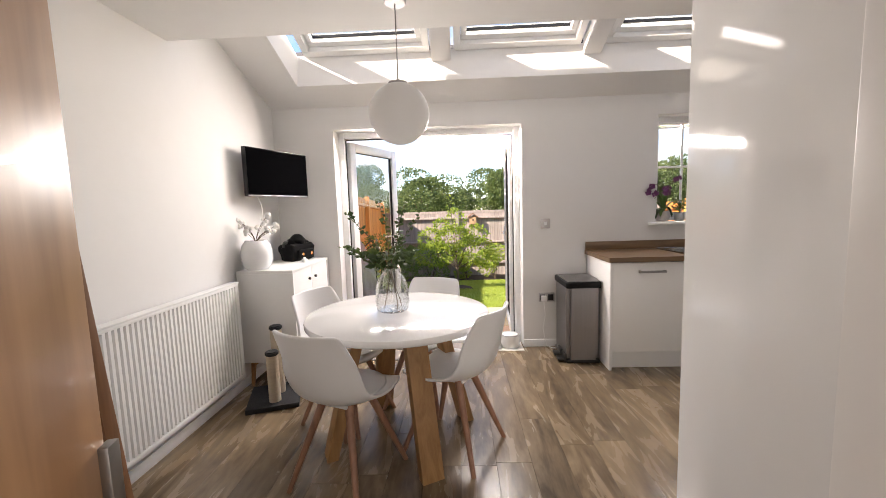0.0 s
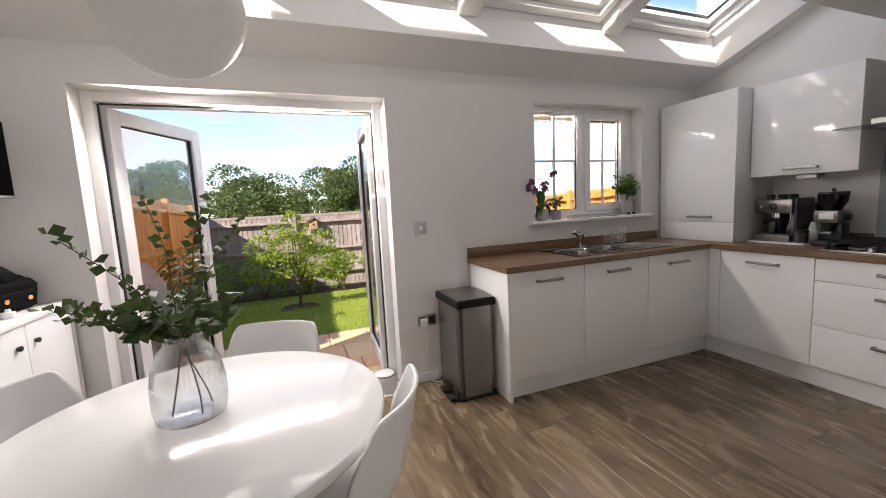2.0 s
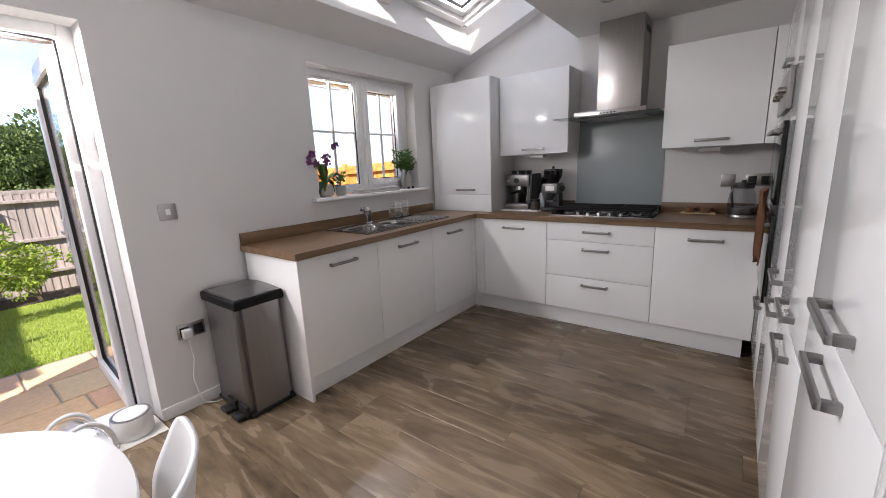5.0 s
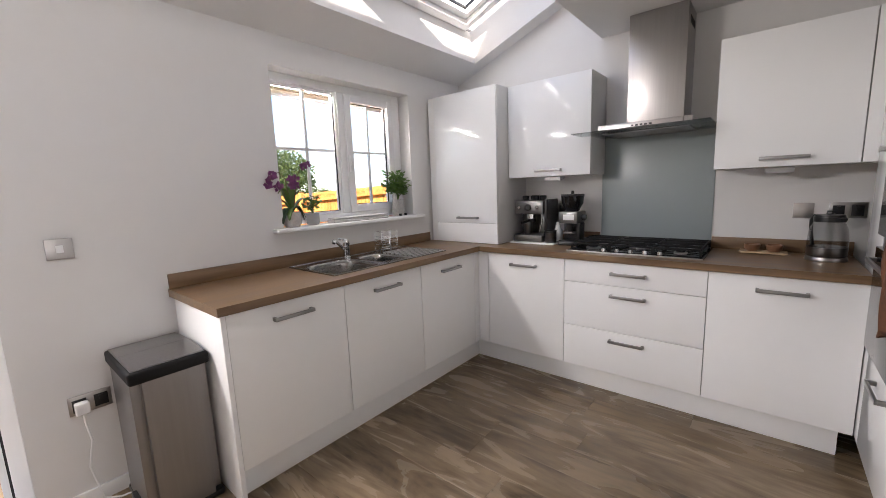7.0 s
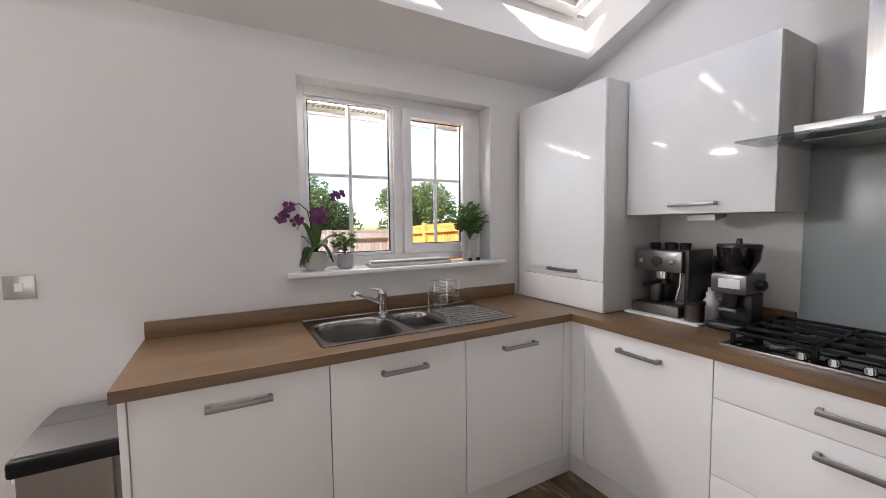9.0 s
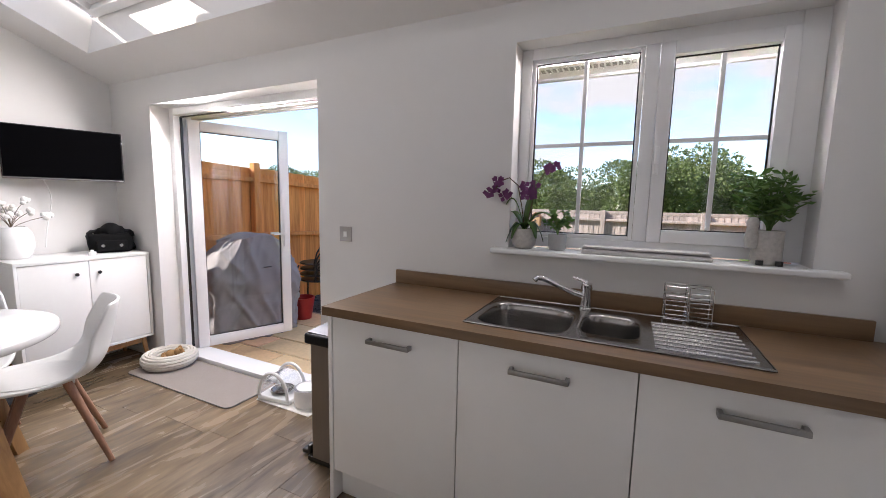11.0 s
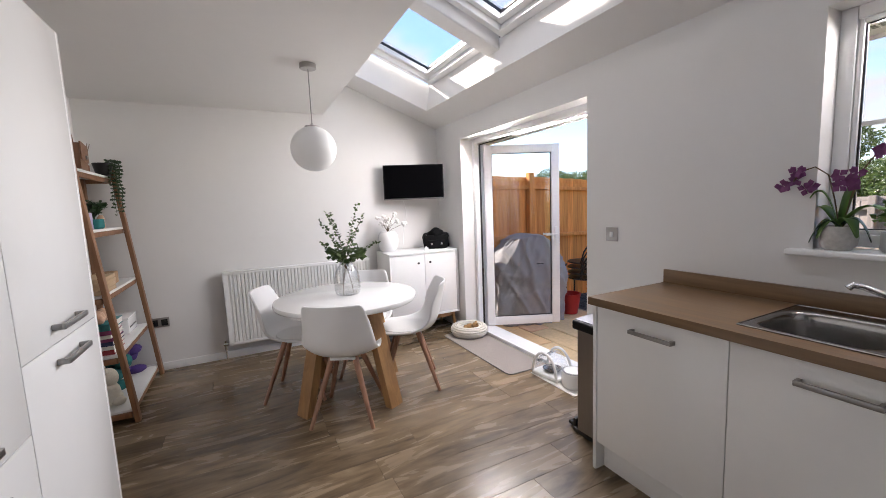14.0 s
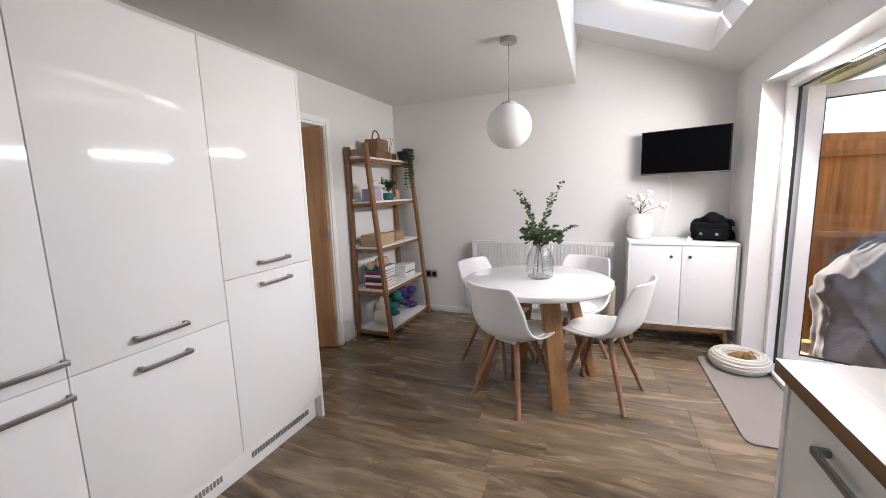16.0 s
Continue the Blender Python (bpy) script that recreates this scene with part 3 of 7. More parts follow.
# french door
FY = 4.045
fd = thing("door_1", "open white double french door to the patio", "french door", kind="structure")
for q in ((DX0, DX0 + 0.055, -0.06, DZ1), (DX1 - 0.055, DX1, -0.06, DZ1)):
    part("door_frame", bx(q[0], q[1], FY, FY + 0.07, q[2], q[3], 0.004), M_UPVC, fd)
part("door_frame", bx(DX0 + 0.056, DX1 - 0.056, FY, FY + 0.07, DZ1 - 0.055, DZ1, 0.004), M_UPVC, fd)
part("threshold", bx(DX0 + 0.056, DX1 - 0.056, FY - 0.02, FY + 0.17, -0.06, 0.03, 0.006), M_UPVC, fd)
gask = bmesh.new()
bx(DX0 + 0.056, DX0 + 0.064, FY + 0.05, FY + 0.068, 0.03, DZ1 - 0.06, bm=gask)
bx(DX1 - 0.064, DX1 - 0.056, FY + 0.05, FY + 0.068, 0.03, DZ1 - 0.06, bm=gask)
bx(DX0 + 0.066, DX1 - 0.066, FY + 0.05, FY + 0.068, DZ1 - 0.063, DZ1 - 0.056, bm=gask)
part("gasket", gask, M_BLACK, fd, "black rubber gasket")


def door_leaf(hinge, angle, mirror):
    """A glazed leaf that swings about its hinge."""
    w, h = 0.815, 1.965
    s = -1 if mirror else 1
    lf = part("door_leaf", bx(0, 0.001, 0, 0.001, 0.04, 0.041), M_UPVC, fd)
    lf.matrix_basis = pose(hinge[0], hinge[1], 0, 0, 0, angle)
    def b(x0, x1, z0, z1, y0=-0.03, y1=0.03, bev=0.005):
        return bx(min(s * x0, s * x1), max(s * x0, s * x1), y0, y1, z0, z1, bev)
    for nm, q in (("stile", (0, 0.085, 0.035, h + 0.035)), ("stile", (w - 0.085, w, 0.035, h + 0.035)), ("rail", (0.086, w - 0.086, 0.035, 0.125)), ("rail", (0.086, w - 0.086, h - 0.05, h + 0.035))):
        part(nm, b(*q), M_UPVC, lf)
    edge = bmesh.new()
    for q in ((0.086, 0.091, 0.126, h - 0.051), (w - 0.091, w - 0.086, 0.126, h - 0.051), (0.091, w - 0.091, 0.126, 0.131), (0.091, w - 0.091, h - 0.056, h - 0.051)):
        join(edge, b(*q, -0.012, 0.012, 0))
    part("gasket", edge, M_BLACK, lf)
    p = part("pane", b(0.085, w - 0.085, 0.124, h - 0.049, -0.003, 0.003, 0), M_GLASS, lf)
    p.visible_shadow = False
    for sy in (-1, 1):
        hd = bmesh.new()
        y0, y1 = sorted((sy * 0.031, sy * 0.042))
        join(hd, b(w - 0.06, w - 0.025, 0.90, 1.11, y0, y1, 0.003))
        y0, y1 = sorted((sy * 0.043, sy * 0.06))
        join(hd, b(w - 0.16, w - 0.03, 1.015, 1.037, y0, y1, 0.004))
        part("handle", hd, M_UPVC, lf)
    return lf


door_leaf((DX0 + 0.06, FY + 0.105), 66, False)
door_leaf((DX1 - 0.06, FY + 0.105), -93.5, True)

# kitchen window
WY = 4.02
kw = thing("window_1", "white casement window with thin glazing bars", "window", kind="structure")
FZ0 = WZ0 + 0.03
for q in ((WX0, WX0 + 0.05, FZ0, WZ1), (WX1 - 0.08, WX1, FZ0, WZ1), (2.66, 2.715, FZ0 + 0.05, WZ1 - 0.05)):
    part("window_frame", bx(q[0], q[1], WY, WY + 0.07, q[2], q[3], 0.004), M_UPVC, kw)
for q in ((FZ0, FZ0 + 0.05), (WZ1 - 0.05, WZ1)):
    part("window_frame", bx(WX0 + 0.051, WX1 - 0.081, WY, WY + 0.07, q[0], q[1], 0.004), M_UPVC, kw)


def casement(x0, x1, z0, z1, w, y0, y1):
    for q in ((x0, x0 + w, z0, z1), (x1 - w, x1, z0, z1), (x0 + w, x1 - w, z0, z0 + w), (x0 + w, x1 - w, z1 - w, z1)):
        part("sash", bx(q[0] + 0.0005, q[1] - 0.0005, y0, y1, q[2] + 0.0005, q[3] - 0.0005, 0.004), M_UPVC, kw)
    p = part("pane", bx(x0 + w - 0.003, x1 - w + 0.003, WY + 0.032, WY + 0.038, z0 + w - 0.003, z1 - w + 0.003), M_GLASS, kw)
    p.visible_shadow = False
    cx, cz = (x0 + x1) / 2, (z0 + z1) / 2 + 0.02
    part("glazing_bar", bx(cx - 0.009, cx + 0.009, WY + 0.026, WY + 0.044, z0 + w, z1 - w, 0.002), M_UPVC, kw)
    part("glazing_bar", bx(x0 + w, x1 - w, WY + 0.027, WY + 0.043, cz - 0.009, cz + 0.009, 0.002), M_UPVC, kw)
    g = bmesh.new()
    for q in ((x0 + w, x0 + w + 0.006, z0 + w, z1 - w), (x1 - w - 0.006, x1 - w, z0 + w, z1 - w), (x0 + w, x1 - w, z0 + w, z0 + w + 0.005), (x0 + w, x1 - w, z1 - w - 0.005, z1 - w)):
        bx(q[0], q[1], WY + 0.022, WY + 0.03, q[2], q[3], bm=g)
    part("gasket", g, M_BLACK, kw)


casement(WX0 + 0.051, 2.659, FZ0 + 0.051, WZ1 - 0.051, 0.018, WY + 0.01, WY + 0.06)
casement(2.716, WX1 - 0.081, FZ0 + 0.051, WZ1 - 0.051, 0.055, WY - 0.012, WY + 0.055)
hb = bx(2.722, 2.742, WY - 0.028, WY - 0.013, 1.50, 1.62, 0.004)
bx(2.724, 2.74, WY - 0.042, WY - 0.027, 1.545, 1.575, 0.004, bm=hb)
part("handle", hb, M_UPVC, kw)
part("window_sill", bx(2.045, 3.345, YW - 0.06, YW - 0.001, WZ0 - 0.0, WZ0 + 0.025, 0.008, 3), M_TRIM, kw)
part("window_sill", bx(WX0 + 0.002, WX1 - 0.002, YW, WY, WZ0 + 0.002, WZ0 + 0.025), M_TRIM, kw)

# hall door, its frame, and the leaf swung into the hall
hd = thing("door_2", "oak veneered hall door in a white frame, open", "door", kind="structure")
for q in ((HX0, HX0 + 0.03, 0.0, HZ1), (HX1 - 0.03, HX1, 0.0, HZ1)):
    part("door_frame", bx(q[0], q[1], YB - 0.125, YB + 0.004, q[2], q[3], 0.002), M_TRIM, hd)
part("door_frame", bx(HX0 + 0.031, HX1 - 0.031, YB - 0.125, YB + 0.004, HZ1 - 0.03, HZ1, 0.002), M_TRIM, hd)
for yy in ((YB + 0.001, YB + 0.018), (YB - 0.128, YB - 0.111)):
    for q in ((HX0 - 0.03, HX0 + 0.018, 0.0, HZ1 + 0.04), (HX1 - 0.018, HX1 + 0.03, 0.0, HZ1 + 0.04)):
        part("architrave", bx(q[0], q[1], yy[0], yy[1], q[2], q[3], 0.005), M_TRIM, hd)
    part("architrave", bx(HX0 + 0.019, HX1 - 0.019, yy[0], yy[1], HZ1 - 0.012, HZ1 + 0.04, 0.005), M_TRIM, hd)
leaf = part("door_leaf", bx(0.0, 0.76, -0.02, 0.02, 0.008, 1.965, 0.002), M_OAK, hd, "oak veneered flush door leaf")
leaf.matrix_basis = pose(HX0 + 0.054, YB - 0.004, 0, 0, 0, -77)
for sy in (-1, 1):
    lv = cyl(0.026, 0.026, 0.0, 0.01, 24)
    moved(lv, Matrix.Translation((0.70, sy * 0.021 if sy > 0 else -0.031, 1.0)) @ Matrix.Rotation(radians(-90), 4, "X") if sy > 0 else Matrix.Translation((0.70, -0.021, 1.0)) @ Matrix.Rotation(radians(90), 4, "X"))
    tube([(0.70, sy * 0.03, 1.0), (0.70, sy * 0.06, 1.0), (0.69, sy * 0.066, 1.0), (0.60, sy * 0.066, 1.0), (0.58, sy * 0.06, 0.998)], 0.009, 10, bm=lv)
    part("handle", lv, M_CHROME, leaf, "chrome lever handle")
for z in (0.2, 1.0, 1.78):
    part("hinge", bx(-0.008, 0.012, 0.018, 0.03, z, z + 0.09, 0.002), M_HANDLE, leaf)

# ---- kitchen units ----


def handle_bm(x, z, y=0.0, ln=0.2):
    """A bowed bar handle along x, standing out towards -y."""
    b = bx(x - ln / 2, x + ln / 2, y - 0.034, y - 0.024, z - 0.009, z + 0.009, 0.003)
    for s in (-1, 1):
        bx(x + s * (ln / 2 - 0.007) - 0.007, x + s * (ln / 2 - 0.007) + 0.007, y - 0.025, y, z - 0.009, z + 0.009, 0.002, bm=b)
    return b


def unit(name, label, m, w, z0, z1, depth, fronts, fmat, group, toe=False):
    """A cabinet along +x, its fronts facing -y. fronts: (z0, z1, handle height or None, handle middle)."""
    u = thing(name, label, "cabinet", m, group)
    part("body", bx(0.001, w - 0.001, 0.021, depth, z0, 0.73 if group == G1 else z1, 0.001), M_CARC, u)
    for k, (a, b, hz, hx) in enumerate(fronts):
        d = part("drawer_front" if len(fronts) > 2 else "door", bx(0.002, w - 0.002, 0.0, 0.019, a + 0.0015, b - 0.0015, 0.0015), fmat, u)
        if hz is not None:
            part("handle", handle_bm(hx, hz), M_HANDLE, d, "grey metal bar handle")
    return u


G1 = "base units under the window"
for k, (a, b) in enumerate([(1.518, 2.112), (2.112, 2.707), (2.707, 3.304)]):
    unit("base_cabinet", "white base cabinet with a grey bar handle", pose(a, 3.33, 0), b - a, 0.15, 0.868, 0.56, [(0.15, 0.866, 0.795, (b - a) / 2)], M_UNIT, G1)
ep = solid("end_panel", bx(1.497, 1.517, 3.325, 3.885, 0.0, 0.868, 0.001), M_UNIT)
tagged(ep, "white end panel closing the base units", "panel")
cp = solid("corner_post", bx(3.306, 3.378, 3.33, 3.349, 0.15, 0.868, 0.001), M_UNIT)
join_bm = bx(3.36, 3.379, 3.243, 3.329, 0.15, 0.868, 0.001)
tagged(cp, "white corner filler between base units", "panel")
cp2 = solid("corner_post", join_bm, M_UNIT)
tagged(cp2, "white corner filler between base units", "panel")


def right_unit(name, label, y1, y0, z0, z1, depth, fronts, fmat, group, x=3.36):
    """A cabinet on the right wall, facing -x, between y0 and y1."""
    return unit(name, label, pose(x, y1, 0, 0, 0, -90), y1 - y0, z0, z1, depth, fronts, fmat, group)


G2 = "base units under the hob"
right_unit("base_cabinet", "white base cabinet with a grey bar handle", 3.241, 2.645, 0.15, 0.868, 0.56, [(0.15, 0.866, 0.795, 0.30)], M_UNIT, G2)
right_unit("drawer_cabinet", "white three drawer cabinet under the hob", 2.645, 1.853, 0.15, 0.868, 0.56, [(0.15, 0.427, 0.37, 0.396), (0.427, 0.721, 0.66, 0.396), (0.721, 0.866, 0.80, 0.396)], M_UNIT, G2)
right_unit("base_cabinet", "white integrated appliance door with a bar handle", 1.853, 1.258, 0.15, 0.868, 0.56, [(0.15, 0.866, 0.795, 0.30)], M_UNIT, G2)
for nm, q in (("plinth", (1.518, 3.42, 3.385, 3.403)), ("plinth", (3.42, 3.438, 1.30, 3.40))):
    tagged(solid(nm, bx(q[0], q[1], q[2], q[3], 0.0, 0.149, 0.001), M_UNIT), "white plinth board under the base units", "plinth")

# worktop, in one L, with the sink opening left free
SX0, SX1, SY0, SY1 = 2.10, 3.05, 3.395, 3.855
wt = thing("worktop", "oak effect laminate worktop in an L shape", "worktop")
run = bmesh.new()
for q in ((1.482, SX0, 3.305, YW - 0.002), (SX1, 3.335, 3.305, YW - 0.002), (SX0, SX1, 3.305, SY0), (SX0, SX1, SY1, YW - 0.002)):
    bx(q[0], q[1], q[2], q[3], 0.872, 0.91, bm=run)
bmesh.ops.remove_doubles(run, verts=run.verts[:], dist=1e-5)
part("top", run, M_WTOP, wt)
part("top", bx(3.335, XR - 0.002, 1.262, YW - 0.002, 0.872, 0.91), M_WTOPY, wt)
part("upstand", bx(1.486, 3.44, YW - 0.02, YW - 0.002, 0.9105, 0.985, 0.002), M_WTOP, wt)
part("upstand", bx(XR - 0.02, XR - 0.002, 2.60, 3.20, 0.9105, 0.985, 0.002), M_WTOPY, wt)
part("upstand", bx(XR - 0.02, XR - 0.002, 1.262, 1.90, 0.9105, 0.985, 0.002), M_WTOPY, wt)

# cupboard standing on the worktop, wall cupboards
right_unit("tall_cupboard", "gloss white cupboard standing on the worktop", 3.815, 3.215, 0.9125, 2.09, 0.468, [(0.9125, 1.072, None, 0), (1.072, 2.09, 1.115, 0.33)], M_GLOSS, "wall cupboards", x=3.46)
tagged(solid("filler_panel", bx(3.475, 3.49, 3.817, YW - 0.022, 0.9125, 2.09, 0.001), M_UNIT), "white filler strip beside the tall cupboard", "panel")
right_unit("wall_cupboard", "gloss white wall cupboard with a bar handle", 3.210, 2.578, 1.412, 2.09, 0.303, [(1.412, 2.09, 1.455, 0.33)], M_GLOSS, "wall cupboards", x=3.625)
right_unit("wall_cupboard", "gloss white wall cupboard with a bar handle", 1.888, 1.306, 1.40, 2.09, 0.303, [(1.40, 2.09, 1.445, 0.30)], M_GLOSS, "wall cupboards", x=3.625)
right_unit("wall_cupboard", "gloss white wall cupboard with a bar handle", 1.305, 0.72, 1.40, 2.09, 0.303, [(1.40, 2.09, 1.445, 0.20)], M_GLOSS, "wall cupboards", x=3.625)

# tall units along the back wall, facing +y


def tall(label, x0, x1, fronts, group="tall units"):
    return unit("tall_cabinet", label, pose(x1, 1.256, 0, 0, 0, 180), x1 - x0, 0.15, 2.075, 0.60, fronts, M_GLOSS, group)


tall("gloss white tall fridge housing with two doors", 0.907, 1.487, [(0.15, 1.012, 0.955, 0.30), (1.012, 2.075, 1.065, 0.30)])
tall("gloss white tall larder housing with two doors", 1.487, 2.087, [(0.15, 0.828, 0.765, 0.30), (0.828, 2.075, 0.885, 0.30)])
tall("gloss white tall larder housing with two doors", 2.087, 2.687, [(0.15, 0.828, 0.765, 0.50), (0.828, 2.075, 0.885, 0.50)])
oven_u = tall("gloss white oven housing with a drawer below", 2.687, 3.287, [(0.15, 0.60, 0.53, 0.30), (1.72, 2.075, 1.765, 0.30)])
tagged(solid("end_panel", bx(0.886, 0.906, YB + 0.002, 1.255, 0.0, 2.075, 0.001), M_GLOSS), "gloss white end panel beside the fridge housing", "panel")
tagged(solid("filler_panel", bx(3.29, 3.61, 1.236, 1.255, 0.15, 2.075, 0.001), M_GLOSS), "gloss white filler panel in the corner", "panel")
tp = thing("plinth", "white plinth with a slotted vent under tall units", "plinth")
part("board", bx(0.908, 3.36, 1.19, 1.208, 0.0, 0.149, 0.001), M_UNIT, tp)
for a in (0.98, 1.58, 2.2):
    vent = bmesh.new()
    for j in range(24):
        bx(a + j * 0.018, a + j * 0.018 + 0.011, 1.2085, 1.212, 0.055, 0.085, bm=vent)
    part("vent_slot", vent, M_HANDLE, tp, "grey slotted vent")
ov = thing("oven", "steel and black glass built-in double oven", "oven", pose(3.287, 1.256, 0, 0, 0, 180))
part("body", bx(0.004, 0.596, 0.0, 0.02, 0.602, 1.718, 0.002), M_STEEL, ov)
part("door", bx(0.01, 0.59, -0.02, -0.001, 0.62, 1.05, 0.003), M_BLKGL, ov)
part("door", bx(0.01, 0.59, -0.02, -0.001, 1.10, 1.48, 0.003), M_BLKGL, ov)
part("control_panel", bx(0.01, 0.59, -0.02, -0.001, 1.53, 1.71, 0.003), M_STEEL, ov)
for z in (1.0, 1.44):
    part("handle", handle_bm(0.30, z, -0.02, 0.5), M_STEEL, ov)
for j in range(3):
    kn = moved(cyl(0.018, 0.016, 0, 0.03, 20, 0.003), Matrix.Translation((0.12 + 0.18 * j, -0.021, 1.62)) @ Matrix.Rotation(radians(90), 4, "X"))
    part("knob", kn, M_CHROME, ov)


# ---- dining end ----
def round_table():
    t = thing("dining_table", "round white gloss dining table on four oak legs", "table", pose(-0.03, 2.445, 0))
    top = lathe([(0.0, 0.712), (0.50, 0.712), (0.51, 0.716), (0.515, 0.724), (0.515, 0.742), (0.512, 0.749), (0.505, 0.752), (0.0, 0.752)], 96)
    part("tabletop", top, M_TABLE, t)
    part("apron", cyl(0.30, 0.30, 0.685, 0.711, 48), M_TLEG, t)
    for a in (29, 117, 207, 297):
        c, s = math.cos(radians(a)), math.sin(radians(a))
        foot, head = Vector((0.42 * c, 0.42 * s, 0)), Vector((0.24 * c, 0.24 * s, 0.684))
        lg = plank(foot, head, 0.115, 0.062, 0.004, up=(c, s, 0))
        for v in lg.verts:
            if v.co.z < 0.03:
                v.co.z = 0.0 if v.co.z < 0.012 else v.co.z
            v.co.z = min(v.co.z, 0.684)
        part("leg", lg, M_TLEG, t, "splayed oak leg")
    return t


round_table()


def dining_chair():
    """A moulded shell on four splayed wooden legs; it faces +y."""
    c = thing("dining_chair", "white moulded plastic dining chair with wooden legs", "chair", group="chairs round the table")
    prof = [(0.225, 0.425, 0.15), (0.235, 0.445, 0.175), (0.20, 0.457, 0.205), (0.12, 0.452, 0.222), (0.03, 0.443, 0.232), (-0.06, 0.440, 0.236), (-0.14, 0.452, 0.236), (-0.195, 0.487, 0.232), (-0.225, 0.54, 0.226), (-0.243, 0.60, 0.218), (-0.258, 0.67, 0.21), (-0.272, 0.74, 0.20), (-0.284, 0.80, 0.188), (-0.288, 0.817, 0.172)]
    bm = bmesh.new()
    rows = []
    nu = 14
    for k, (y, z, hw) in enumerate(prof):
        v = k / (len(prof) - 1)
        row = []
        for j in range(nu + 1):
            u = 2 * j / nu - 1
            seat = max(0.0, 1 - v * 1.9)
            back_ = min(1.0, max(0.0, (v - 0.45) / 0.3))
            wing = math.exp(-((v - 0.55) / 0.2) ** 2)
            lift = u * u * (0.018 * seat + 0.075 * wing * abs(u))
            fwd = u * u * (0.075 * back_ * (1.15 - 0.55 * max(0, v - 0.7) / 0.3)) + 0.03 * wing * u * u
            row.append(bm.verts.new((u * hw, y + fwd, z + lift)))
        rows.append(row)
    for p, q in zip(rows, rows[1:]):
        for j in range(nu):
            bm.faces.new((p[j], p[j + 1], q[j + 1], q[j]))
    bmesh.ops.recalc_face_normals(bm, faces=bm.faces[:])
    shell = part("shell", bm, M_SHELL, c, "white moulded seat and backrest", smooth=180)
    sub = shell.modifiers.new("round", "SUBSURF")
    sub.levels = sub.render_levels = 1
    so = shell.modifiers.new("thick", "SOLIDIFY")
    so.thickness, so.offset = 0.012, 0.0
    pad = lathe([(0.0, 0.455), (0.17, 0.455), (0.187, 0.461), (0.18, 0.469), (0.0, 0.473)], 40)
    moved(pad, Matrix.Translation((0, 0.045, 0.002)))
    part("seat_pad", pad, M_CUSH, c, "thin white seat pad")
    part("mount", bx(-0.085, 0.085, -0.09, 0.10, 0.41, 0.432, 0.008), M_SHELL, c)
    for sx in (-1, 1):
        for sy in (-1, 1):
            lg = bar((sx * 0.20, 0.015 + sy * 0.215, 0.0), (sx * 0.075, 0.015 + sy * 0.075, 0.425), 0.0125, 0.021, 14)
            part("leg", lg, M_CLEG, c, "tapered wooden leg")
    return c


chair = dining_chair()
chair.matrix_basis = pose(0.285, 2.345, 0, 0, 0, 62)
copy_thing(chair, pose(-0.26, 2.09, 0, 0, 0, -22))
copy_thing(chair, pose(0.06, 2.90, 0, 0, 0, 160))
copy_thing(chair, pose(-0.43, 2.68, 0, 0, 0, -112))

# pendant
pl = thing("pendant_lamp", "white opal glass globe pendant on a cord", "lamp", pose(0.045, 2.275, 0))
part("ceiling_rose", lathe([(0.0, CEIL - 0.032), (0.05, CEIL - 0.032), (0.054, CEIL - 0.028), (0.054, CEIL - 0.001), (0.0, CEIL - 0.001)], 32), M_STEEL, pl, "brushed steel ceiling rose")
part("cord", cyl(0.0035, 0.0035, 1.955, CEIL - 0.03, 8), M_HANDLE, pl)
part("cap", lathe([(0.0, 1.945), (0.05, 1.945), (0.05, 1.957), (0.012, 1.962), (0.008, 1.975), (0.0, 1.975)], 28), M_STEEL, pl)
R = 0.15
globe = lathe([(0.0 if abs(a) == 90 else R * math.cos(radians(a)), 1.806 + R * math.sin(radians(a))) for a in range(-90, 91, 6)], 48)
part("shade", globe, M_OPAL, pl, "white opal glass globe", smooth=180)

# vase with eucalyptus
vs = thing("vase", "ribbed clear glass vase of eucalyptus on the table", "vase", pose(-0.065, 2.465, 0.7525))
prof = [(0.0, 0.0), (0.075, 0.0), (0.088, 0.01), (0.095, 0.05), (0.094, 0.11), (0.086, 0.16), (0.066, 0.205), (0.05, 0.222), (0.047, 0.245), (0.050, 0.25), (0.046, 0.25), (0.043, 0.235), (0.046, 0.222), (0.062, 0.2), (0.082, 0.155), (0.09, 0.11), (0.09, 0.05), (0.083, 0.014), (0.0, 0.012)]
part("glass", lathe(prof, 96, ribs=32, depth=0.012), M_VASE, vs, "ribbed clear glass body", smooth=60)
stem_bm, small, broad = bmesh.new(), [], []
random.seed(5)
